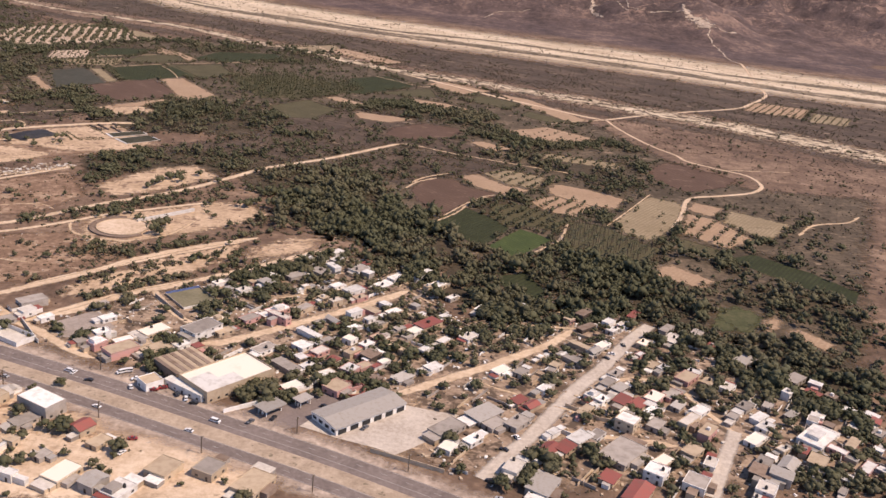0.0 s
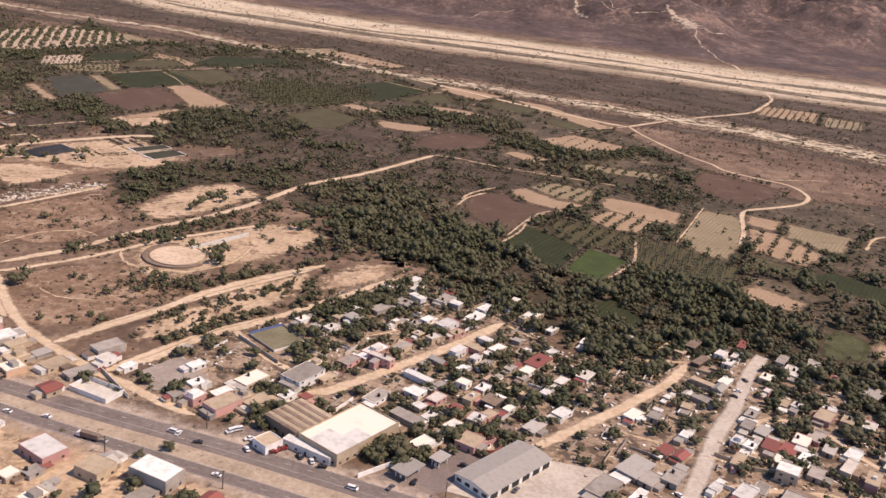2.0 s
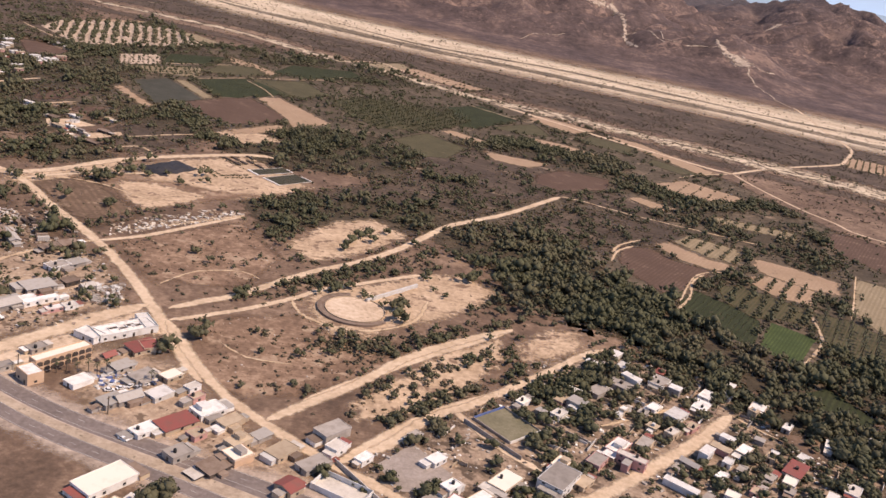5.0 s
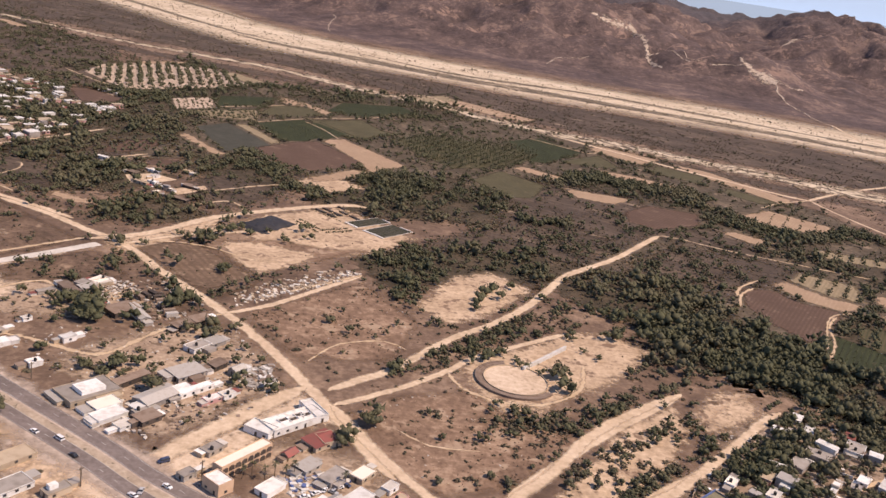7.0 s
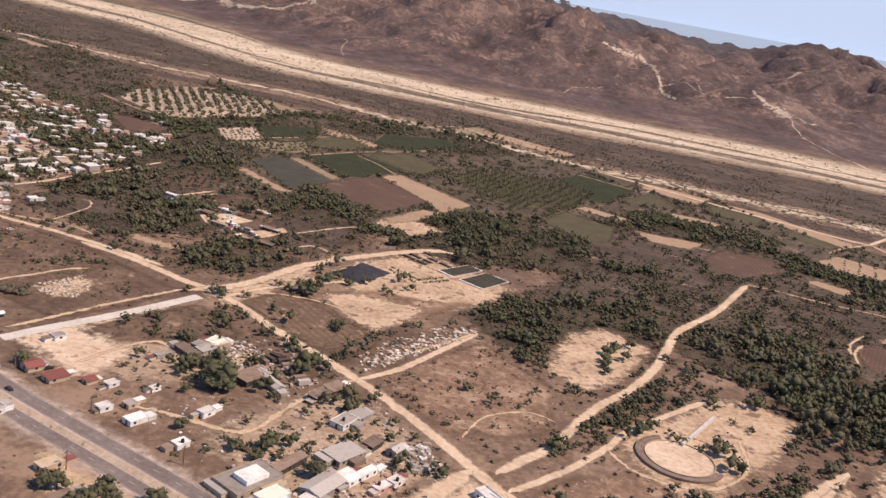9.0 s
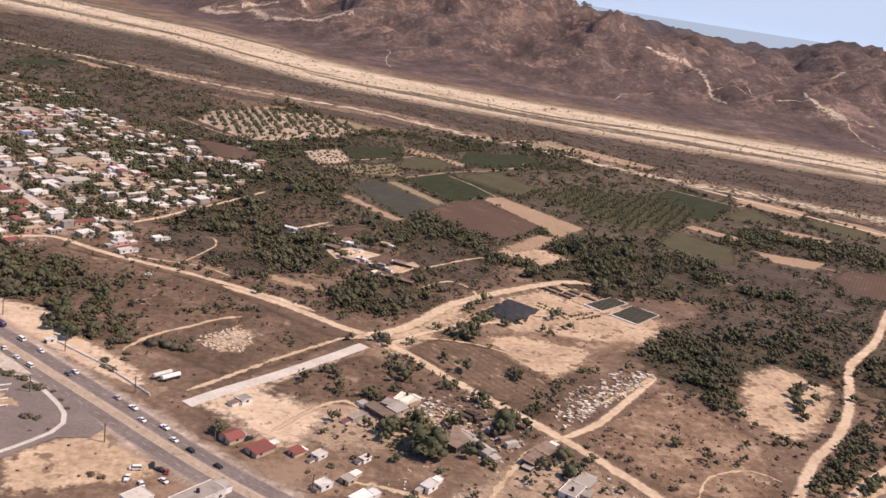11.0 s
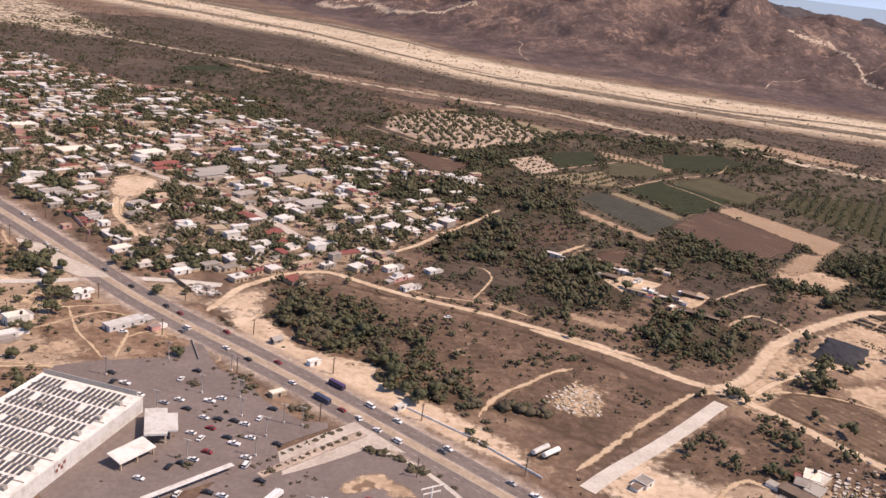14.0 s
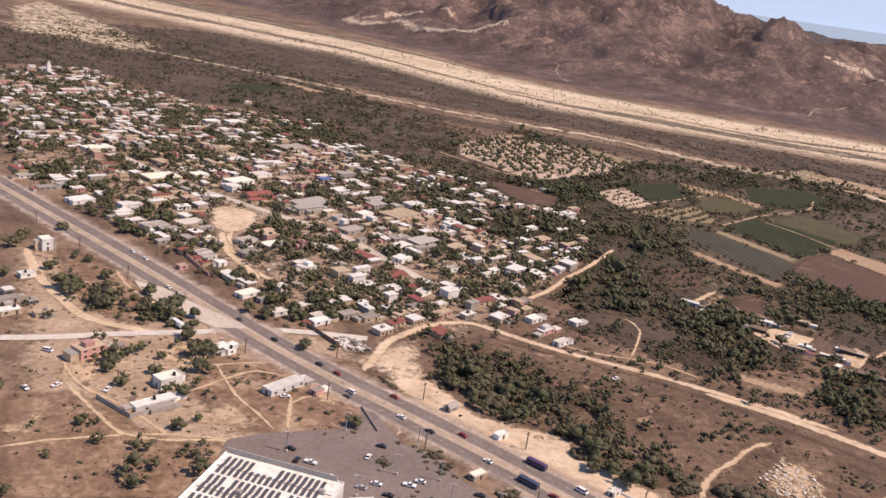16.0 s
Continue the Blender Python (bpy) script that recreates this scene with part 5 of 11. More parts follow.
SMALL = [crown(5, 16, 0.6, seed=20 + k, low=-0.1, ball=(OCT_V, OCT_F)) for k in range(8)]
LEAN = [crown(4, 22, 0.74, seed=50 + k, low=0.2, ball=(OCT_V, OCT_F)) for k in range(8)]
ROUND = [crown(9, 46, 0.55, 0.6, seed=70 + k, low=-0.08) for k in range(6)]
TINY = [crown(2, 3, 0.6, 0.4, seed=30 + k, low=-0.15, ball=(OCT_V * 1.15, OCT_F)) for k in range(6)]
PALMS = [palm_with_stem(40 + k) for k in range(4)]


def stuff(name, shapes, xy, size, mat, label, category, tall=1.0, zs=None):
    """Very many plants of one kind in one mesh."""
    if len(xy) == 0:
        return None
    V, F, n = [], [], 0
    turn, pick = rng.uniform(0, 6.283, len(xy)), rng.integers(0, len(shapes), len(xy))
    for i, (x, y) in enumerate(xy):
        v, f = shapes[pick[i]]
        c, s = math.cos(turn[i]) * size[i], math.sin(turn[i]) * size[i]
        z0 = 0.0 if zs is None else zs[i]
        V.append(np.stack([x + v[:, 0] * c - v[:, 1] * s, y + v[:, 0] * s + v[:, 1] * c, z0 + v[:, 2] * size[i] * tall], 1))
        F.append(f + n)
        n += len(v)
    V, F = np.concatenate(V).astype(np.float32), np.concatenate(F).astype(np.int32)
    me = bpy.data.meshes.new(name)
    me.vertices.add(len(V))
    me.vertices.foreach_set("co", V.ravel())
    me.loops.add(F.size)
    me.loops.foreach_set("vertex_index", F.ravel())
    me.polygons.add(len(F))
    me.polygons.foreach_set("loop_start", np.arange(0, F.size, 3, dtype=np.int32))
    me.polygons.foreach_set("use_smooth", np.ones(len(F), dtype=bool))
    me.update(calc_edges=True)
    me.materials.append(M[mat])
    return tagged(new(name, me), label, category, kind="stuff")


def scatter(poly, per_ha, lo, hi, avoid=True, even=0.0):
    """Points spread unevenly in a polygon, with sizes."""
    p = np.array(poly)
    (x0, y0), (x1, y1) = p.min(0), p.max(0)
    n = int((x1 - x0) * (y1 - y0) / 1e4 * per_ha)
    x, y = rng.uniform(x0, x1, n), rng.uniform(y0, y1, n)
    k = inside(poly, x, y)
    soft = rng.normal(0, 5.0, (2, n))
    x, y = x + soft[0], y + soft[1]
    k &= ~is_on(built, x, y)
    dens = np.array([0.6 * noise.noise((a * 0.022, b * 0.022, 6.0)) + 0.75 * noise.noise((a * 0.075, b * 0.075, 2.0)) for a, b in zip(x, y)]) if n else np.zeros(0)
    k &= dens + even > rng.uniform(-0.5, 0.3, n)
    s = (lo + (hi - lo) * rng.beta(1.3, 2.8, n)) * np.clip(1.0 + 0.5 * dens, 0.6, 1.4)
    if avoid:
        for dx, dy in ((0, 0), (0.7, 0), (-0.7, 0), (0, 0.7), (0, -0.7)):
            k &= ~is_on(taken, x + dx * s * 0.75, y + dy * s * 0.75)
    return np.stack([x, y], 1)[k], s[k]


def rows(poly, angle, gap, step, lo, hi, miss=0.08):
    """Planted rows in a polygon."""
    p = np.array(poly)
    c = p.mean(0)
    a = radians(angle)
    u, w = np.array([math.cos(a), math.sin(a)]), np.array([-math.sin(a), math.cos(a)])
    r = max(np.linalg.norm(p - c, axis=1))
    pts = np.array([c + u * i + w * j for j in np.arange(-r, r, gap) for i in np.arange(-r, r, step)])
    pts += rng.normal(0, 0.35, pts.shape)
    k = inside(poly, pts[:, 0], pts[:, 1]) & (rng.uniform(0, 1, len(pts)) > miss)
    return pts[k], rng.uniform(lo, hi, k.sum())


TREES, BUSHES, SCRUBS, PALM_PTS, SCRUB_ROWS = [], [], [], [], []
# dense woods
WOODS = []
WOODS.append([(-142.7, 594.7), (-91, 602.7), (-44.8, 602.4), (-20.4, 579.5), (-10.2, 522.8), (10.3, 511.1), (29.3, 466.1), (45.7, 429.8), (60.7, 405), (70.8, 397.4), (43.2, 384.7), (22.4, 399.3), (8.4, 431.8), (-28, 454.6), (-51.6, 474.8), (-66.2, 489.8), (-77.2, 518), (-118.1, 551.7)])
WOODS.append([(62.4, 422.9), (80.9, 458.6), (111.3, 475.2), (136.1, 473.1), (148.6, 436.5), (140.1, 393.9), (158.3, 391.7), (182.7, 385), (193, 364.7), (204.3, 351.4), (192.8, 325.8), (158.2, 337.8), (140.9, 359.6), (123.1, 390.2), (83.7, 393.9)])
WOODS.append([(147.1, 522.7), (190.1, 540.3), (221.8, 518.9), (171.8, 465.6), (158.8, 487.9)])
WOODS.append([(161.8, 463.1), (206.1, 474.3), (227.2, 447.9), (239.4, 429.2), (223.3, 393.5), (207.2, 399.2), (186.1, 417.1), (162.2, 432.5)])
WOODS.append([(47.2, 809.9), (75.5, 777.6), (113.1, 723.5), (172.2, 719.6), (159.6, 635.1), (126.9, 610), (96.6, 657.5), (52.7, 708.3)])
WOODS.append([(-493.2, 1046.4), (-434.5, 1200), (-356.5, 1134.8), (-321.6, 1003.5), (-379.4, 949.3), (-445.4, 942.6)])
WOODS.append([(-258.8, 708.9), (-211.9, 779.7), (-172.8, 800.2), (-126, 708.7), (-135, 666.5), (-173.2, 668.3), (-220.5, 685.5)])
WOODS.append([(-239.6, 592.6), (-180.6, 621.6), (-113.4, 640.8), (-83.7, 605.4), (-129.7, 571.3), (-175.3, 554.5), (-215.5, 539.8)])
WOODS.append([(-528.5, 914.2), (-475.3, 964.8), (-370.1, 879), (-358.4, 778.4), (-405.8, 767), (-435.8, 766.4), (-465.6, 746.4)])
WOODS.append([(-374.8, 622.7), (-327, 657.3), (-300.4, 633.8), (-311.3, 607.4), (-352.4, 595.1)])
WOODS.append([(-426.3, 813.4), (-384.2, 893.5), (-366.1, 847), (-350.2, 790.5), (-380.5, 805.7), (-408.9, 747.9), (-416.3, 695.9), (-456.8, 700.8), (-454.3, 739.1)])
WOODS.append([(-403.4, 724.9), (-357.1, 709.6), (-331, 709.1), (-350.8, 660.6), (-373.4, 634.7), (-392.3, 664.1)])
WOODS.append([(-362.6, 656.3), (-321.4, 652.7), (-307.9, 608.1), (-340.9, 591.1), (-356.4, 608.2)])
WOODS.append([(-361.1, 770.8), (-327.8, 786.7), (-276.6, 743.1), (-219.9, 754.1), (-243.4, 710.3), (-279.3, 696.9), (-330.5, 720.7)])
WOODS.append([(-216.8, 768), (-154.5, 807.8), (-128.8, 753.2), (-103.6, 739.3), (-175.1, 665.2), (-222.1, 659.1), (-268.7, 680.6)])
WOODS.append([(-57, 881.5), (-12.4, 884.7), (61.1, 852.8), (29.3, 799.2), (-10.2, 797.6), (-66.3, 816.3), (-102.2, 801.7)])
WOODS.append([(-414.3, 974.4), (-356.6, 944.9), (-350.7, 865.1), (-410.7, 838.8), (-441.7, 959.6)])
WOODS.append([(-414.3, 774.3), (-409.6, 734.1), (-399, 714.7), (-370, 720.2), (-375.3, 670.2), (-385.7, 646.3), (-404.6, 654.2), (-412.7, 688.9), (-423.3, 719.8)])
WOODS.append([(-461.8, 715.3), (-431.2, 767.6), (-412.2, 792.6), (-416, 731.9), (-431.1, 699.3), (-448, 702.1)])
WOODS.append([(-357.4, 648), (-341.2, 659.4), (-331.3, 642.7), (-351.1, 598.3), (-370.4, 593.4), (-375.6, 607.6)])
WOODS.append([(11.5, 482), (43.7, 492.8), (69.1, 480.9), (100, 484.2), (126.7, 467.2), (90, 395.6), (71.2, 391), (67.5, 428), (45.6, 455)])
WOODS.append([(-6, 449.8), (27.7, 427.6), (58.6, 407.2), (85.9, 411.6), (109.6, 403.4), (135.7, 390.2), (154.6, 367), (138.5, 333.3), (126.6, 368), (97.6, 390.1), (71.4, 386.1), (40.8, 381.5), (13.7, 400), (-5.6, 415.3)])
WOODS.append([(168.1, 409.4), (201.3, 380.7), (210.3, 361.4), (185.6, 312.6), (174.6, 323), (159.5, 352.1)])
WOODS.append([(-307, 804.4), (-289.3, 805.3), (-285, 758.9), (-303, 743.1), (-321.3, 766.1)])
WOODS.append([(-94.7, 545), (-51.2, 589.8), (-21.4, 582.3), (-20.8, 544.3), (6.5, 537.7), (-13.8, 483.9), (9.3, 473.1), (-8.8, 440.8), (-27.3, 446.2), (-38, 465.5), (-49.3, 481.3), (-69.8, 482), (-83.5, 495.7), (-97, 504.3)])
WOODS.append([(2.8, 530), (46.2, 586), (77.7, 595.2), (47.6, 541.5), (15.7, 520.3), (-10.8, 484.6)])
WOODS.append([(88.1, 540.2), (110.9, 531.4), (167.9, 550.5), (114.9, 438.7), (76.4, 402.9), (59.5, 423.8), (44.7, 442.1), (64.2, 486.2)])
WOODS.append([(-60.1, 529.6), (-19.5, 554.4), (6.7, 520), (2, 480.4), (22.7, 460), (-7.6, 444.7), (-30.6, 469.8), (-57.8, 474.8)])
WOODS.append([(-335.3, 1016.9), (-208.2, 1164.2), (-134.4, 1151), (-103, 1070.7), (-156.6, 1013.5), (-185.4, 1097.6), (-297.9, 1014.9)])
WOODS.append([(-66.3, 550.7), (-15.1, 540.3), (8, 521), (21.5, 492.4), (45.7, 455.9), (69.5, 449), (56.3, 415.6), (64.8, 401.2), (43.3, 381.6), (29.6, 404.1), (23, 443.5), (-14, 453.3), (-39.7, 474.1), (-62.3, 474.7)])
WOODS.append([(89.7, 512.8), (138.4, 518.9), (124.5, 476.7), (102.5, 444.4), (132.2, 439.1), (163.8, 422.6), (138.5, 376.5), (106.1, 399.5), (77.5, 393.6), (76, 425.9), (71.8, 456.1)])
# each wood gets a darker brown ground sheet with a ragged rim
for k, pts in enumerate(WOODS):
    patch("ground_wood", pts, "litter", 0.055 + 0.003 * k, "dark brown ground under trees", "wood floor", 2.0, False, 16)
    lush = np.mean([p[1] for p in pts]) < 610 and np.mean([p[0] for p in pts]) > -150
    TREES.append(scatter(pts, 300 if lush else 150, 1.6, 7.0 if lush else 6.2, True, 0.4 if lush else 0.05))
    BUSHES.append(scatter(pts, 300 if lush else 620, 0.9, 3.0))
# lighter growth
PLOTS_B = []
PLOTS_B.append(([(-218.5, 597.8), (-181.8, 646), (-123, 711), (-85.1, 713.4), (-56.8, 683.5), (-63.9, 647.1), (-142.4, 565.7), (-163.9, 578.8), (-179.8, 587.7), (-206.8, 574.7)], 260))
PLOTS_B.append(([(-488.2, 622.5), (-462, 624), (-435.7, 602.4), (-449.6, 543.4), (-464.9, 539.9), (-480.3, 565.7)], 160))
PLOTS_B.append(([(-327.2, 734.8), (-280.9, 770.3), (-243.9, 744.5), (-289.4, 642), (-314.1, 635.3), (-326.4, 657), (-346.3, 651.2)], 300))
PLOTS_B.append(([(-531.6, 640.8), (-516.9, 649), (-495.8, 628), (-458.7, 601.4), (-469, 563.4), (-497.3, 581.6), (-524.4, 600.4)], 520))
PLOTS_B.append(([(-468.1, 686.6), (-432.1, 756.3), (-403.9, 778.3), (-361.3, 732.3), (-375.9, 655.9), (-408, 633.5), (-441.1, 646.5), (-466, 660)], 330))
PLOTS_B.append(([(-220.3, 451.7), (-192.8, 468.6), (-122.4, 536.9), (-116.2, 553.5), (-167.9, 504), (-202.1, 469)], 300))
PLOTS_B.append(([(-180.6, 424.2), (-165.2, 429.5), (-130.6, 438.8), (-92.7, 466.2), (-85.6, 473), (-119.3, 438.9), (-146.6, 414.7), (-168.8, 402.9)], 260))
PLOTS_B.append(([(-155.7, 377.9), (-103.5, 431.2), (-93.2, 442.1), (-62.3, 467.8), (-76.7, 436.5), (-121.2, 393.4)], 260))
PLOTS_B.append(([(-454.9, 717.8), (-401.5, 751.3), (-358.6, 667.5), (-368.4, 643.5), (-418, 619.4)], 200))
PLOTS_B.append(([(-116, 569.2), (-77.4, 627), (-30.6, 685.5), (25, 674.3), (-6.3, 613.1), (-47.6, 591), (-91.6, 545.9), (-110.2, 540.4)], 300))
PLOTS_B.append(([(-142.3, 369.8), (-123.1, 394.4), (-91.1, 425.5), (-86.4, 410.1), (-109.5, 395.7), (-137.7, 366.6)], 260))
PLOTS_B.append(([(-768.3, 1343.9), (-642.7, 1300.8), (-512.7, 1229.7), (-467.1, 1036.6), (-414.3, 974.4), (-442.7, 939.1), (-530.1, 974.8), (-577, 993.9), (-618.9, 1146.7), (-725.2, 1223.8)], 140))
PLOTS_B.append(([(-1058.9, 1427.8), (-918.1, 1659.5), (-657.9, 1398.9), (-546.5, 1203.2), (-611.6, 1099.7), (-733.5, 1110.3), (-866.9, 1225.1), (-935.3, 1172.2)], 150))
PLOTS_B.append(([(-122.7, 690.5), (-59.6, 760.2), (44.9, 743.5), (58.9, 659.3), (-27.1, 693.8), (-93.3, 616.8)], 220))
PLOTS_B.append(([(-98.2, 599.9), (-17.7, 679.7), (41.8, 652.8), (16.9, 613.4), (-43.8, 591.5)], 220))
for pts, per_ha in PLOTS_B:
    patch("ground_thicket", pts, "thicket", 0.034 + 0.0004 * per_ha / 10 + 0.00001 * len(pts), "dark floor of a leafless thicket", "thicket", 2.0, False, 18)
    TREES.append(scatter(pts, per_ha * 0.6, 1.4, 3.8))
    BUSHES.append(scatter(pts, per_ha * 2.4, 0.8, 2.8))
for pts, per_ha in ((YARDS[0], 1500), (YARDS[1], 220), (YARDS[2], 950), (YARDS[3], 130), (YARDS[4], 110), (YARDS[5], 130),
                    ([(-484.5, 1027.6), (-264.9, 1154.2), (-47, 1031.3), (71, 871.5), (47.6, 822), (-63.8, 805), (-121.2, 731.6), (-172.8, 800.2), (-224.4, 773.1), (-258.8, 708.9), (-323.2, 677.1)], 110),
                    ([(60.9, 693.6), (162.8, 650.8), (157.1, 536), (111.3, 475.2), (69.5, 500.4), (45.3, 545.9), (16.9, 599.3)], 110),
                    ([(-445.1, 942.4), (-316.7, 1062.1), (-243.8, 957.2), (-213.5, 782.6), (-272.3, 699.5), (-350.7, 680.1), (-418.5, 743.3)], 90)):
    TREES.append(scatter(pts, per_ha, 1.2, 4.5))
    BUSHES.append(scatter(pts, per_ha * 0.5, 0.6, 1.5))
# scrub of the flats on both sides of the sand channels, and weeds on the waste ground
for pts, per_ha in (
    ([(-388.2, 1339.3), (-170.1, 1278.2), (-12.6, 1185.9), (158.9, 1159.4), (267.1, 1065.1), (330.3, 1030.6), (166.9, 883.5), (108, 917.7), (-47.4, 1038.8), (-195, 1155)], 330),
    ([(166.9, 883.5), (327.1, 1019.4), (349.3, 1008.6), (491, 987.5), (333.1, 637.2), (282.9, 693.1), (265.3, 737.3), (212.3, 773.2)], 280),
    ([(-1200, 1700), (-814, 1480), (-504, 1275), (-254, 1160), (-40, 1030), (180, 1060), (-60, 1250), (-350, 1430), (-700, 1650), (-1100, 1880)], 230),
    ([(-1118.5, 1551.1), (-836.8, 1672.2), (-559.2, 1378.8), (-465.4, 1189), (-507.7, 1093.8), (-624.2, 1181), (-794.5, 1257.7), (-967.6, 1239.1)], 260),
):
    SCRUBS.append(scatter(pts, per_ha * 0.6, 0.9, 2.6))
    BUSHES.append(scatter(pts, per_ha * 0.35, 0.9, 2.6))
for k, pts in enumerate(SCRUB):
    TREES.append(scatter(pts, 10 if k in (0, 5) else 40, 1.4, 3.8))
    SCRUBS.append(scatter(pts, 1700, 0.2, 0.9))
    BUSHES.append(scatter(pts, 90 if k in (0, 5) else 430, 0.4, 2.2))
SCRUBS.append(scatter([(-1000, 330), (-300, 330), (200, 200), (420, 500), (420, 1000), (-700, 1250), (-1100, 1000)], 120, 0.4, 1.7))
BUSHES.append(scatter([(-700, 560), (-300, 380), (200, 300), (420, 500), (420, 1000), (-600, 1150)], 95, 0.8, 2.3))
TREES.append(scatter([(-600, 600), (-300, 480), (60, 420), (420, 500), (420, 1000), (-500, 1100)], 8, 1.6, 3.4))
for pts in BARE:
    SCRUBS.append(scatter(pts, 260, 0.2, 0.7, False))
    BUSHES.append(scatter(pts, 25, 0.5, 1.5, False))
BUSHES.append(scatter([(-296.8, 588.7), (-265.1, 601), (-239, 594.3), (-216.7, 603.8), (-245.3, 570), (-272.6, 563.3)], 160, 0.6, 2.2, False))
BUSHES.append(scatter([(-332.8, 562.3), (-311.4, 576.1), (-286.8, 560.9), (-265.4, 550), (-287.1, 514.5), (-304.5, 529.3)], 150, 0.5, 1.6, False))
BUSHES.append(scatter(YARDS[3], 260, 0.6, 2.0))
BUSHES.append(scatter([(-403.6, 493.9), (-395.9, 508.3), (-340, 606), (-274.3, 512.5), (-299.6, 483), (-333.7, 494), (-363.4, 442.5)], 170, 0.6, 2.2))
SCRUBS.append(scatter([(-403.6, 493.9), (-395.9, 508.3), (-340, 606), (-274.3, 512.5), (-299.6, 483), (-333.7, 494), (-363.4, 442.5)], 600, 0.2, 0.9))
TREES.append(scatter(PLAIN, 90, 1.6, 4.4))
BUSHES.append(scatter(PLAIN, 160, 0.9, 2.6))
BUSHES.append(scatter([(x, y - 24) for x, y in CHANNEL] + [(x, y - 105) for x, y in CHANNEL[::-1]], 150, 0.9, 2.6))
bank = spline(RIVER, 60)
band = [tuple(p) for p in bank + (0, 165)] + [tuple(p) for p in bank[::-1] - (0, 165)]
SCRUBS.append(scatter(band, 90, 0.8, 2.6))
BUSHES.append(scatter(band, 60, 1.0, 2.8))
BUSHES.append(scatter([(x, y + 24) for x, y in CHANNEL] + [(x, y - 128) for x, y in RIVER[-2:2:-1]], 200, 1.0, 3.0, False))
# lines of bushes and small trees along roads and ditches
def bush_line(pts, width, per_100m, lo, hi, share=0.5):
    s = spline(pts, 2.0)
    length = len(s) * 2.0
    k = rng.integers(0, len(s), int(length / 100 * per_100m))
    xy = s[k] + rng.normal(0, width / 2.6, (len(k), 2))
    size = lo + (hi - lo) * rng.beta(1.6, 2.2, len(k))
    ok = ~is_on(taken, xy[:, 0], xy[:, 1])
    n = int(len(k) * share)
    TREES.append((xy[:n][ok[:n]], size[:n][ok[:n]]))
    BUSHES.append((xy[n:][ok[n:]], size[n:][ok[n:]]))


bush_line([(-209.3, 455.3), (-192.6, 473), (-171.4, 495.1), (-144.4, 522.2), (-121.3, 542.2)], 7, 120, 1.3, 3.2)
bush_line([(-170.4, 422.1), (-153, 425.6), (-133.8, 434.6), (-112.3, 448.2), (-87, 468.5)], 10, 130, 1.3, 3.4)
bush_line([(-152.5, 384.8), (-130, 405.5), (-104.6, 427.6), (-82.8, 445.1)], 9, 110, 1.2, 3.0)
bush_line([(-173.6, 473.4), (-186.6, 457.2), (-207.3, 440.4)], 4, 20, 0.8, 1.8)
bush_line([(-328, 558.4), (-312.7, 543.4), (-279.8, 500.5), (-259.7, 473.2)], 6, 50, 0.8, 2.0)
bush_line([(-332.1, 570), (-315.9, 585.7), (-295.5, 601.8)], 5, 70, 1.0, 2.2)
bush_line([(-138, 368.7), (-122.6, 388.5), (-109.6, 398.2), (-88.7, 417.7)], 8, 120, 1.2, 3.0)
bush_line([(-169.9, 381), (-151.3, 401.8), (-135.4, 426.6), (-112, 451.3)], 7, 70, 1.0, 2.6)
bush_line([(-497.1, 661), (-466.4, 642.2), (-432.7, 631.3), (-397, 615.1), (-372.9, 600.4)], 8, 60, 0.9, 2.4)
bush_line([(-527, 608.2), (-512.9, 627.7), (-490.2, 612.7), (-482.6, 584.9), (-500.8, 576.8)], 12, 150, 1.3, 3.2)
bush_line([(-479.9, 588.8), (-465.2, 589.8), (-463.4, 555.6), (-472.4, 558.7)], 8, 130, 1.2, 2.8)
bush_line([(-452.3, 542.9), (-446.4, 565.2), (-447.2, 534.5), (-435.8, 519)], 9, 80, 1.1, 2.6)
bush_line([(-427.1, 575.8), (-408.9, 586.5), (-394.7, 584.1)], 7, 80, 1.1, 2.6)
bush_line([(-341.3, 557.9), (-330.1, 545.3), (-340.3, 538.5)], 9, 120, 1.2, 2.8)
bush_line([(-337, 556.3), (-321.8, 542.2), (-304.8, 516.8)], 5, 60, 0.8, 1.8)
bush_line([(-226.7, 588.8), (-193.9, 611.5), (-188.8, 579.1), (-192.8, 548.8)], 16, 160, 1.4, 3.6)
bush_line([(-187.3, 505.8), (-166.6, 523.5), (-130.3, 562.5)], 10, 120, 1.2, 3.0)
bush_line([(-113.6, 475.4), (-94.2, 486.3), (-74.7, 502.6), (-47.7, 495.5)], 12, 120, 1.4, 3.4)
bush_line([(-192.1, 456.2), (-177.1, 480.5), (-151.7, 499.3), (-119.4, 526.9)], 7, 90, 1.2, 3.0)
bush_line([(-144.5, 368.9), (-124.2, 390.5), (-109.9, 404.9)], 7, 110, 1.2, 2.8)
bush_line([(-644.8, 629.6), (-624.7, 627.3), (-612.7, 622.4)], 12, 120, 1.4, 3.2)
bush_line([(-684.2, 659.1), (-669.5, 650.3), (-651.5, 630.4), (-651.4, 643.4)], 14, 60, 1.4, 3.2)
bush_line([(-537.7, 547), (-526, 545.6), (-512.5, 529)], 3, 40, 0.7, 1.4)
bush_line([(-519.6, 546.8), (-503.9, 526.4), (-482.1, 513.7), (-465.7, 504.9), (-451.2, 492.5)], 3, 30, 0.7, 1.5)
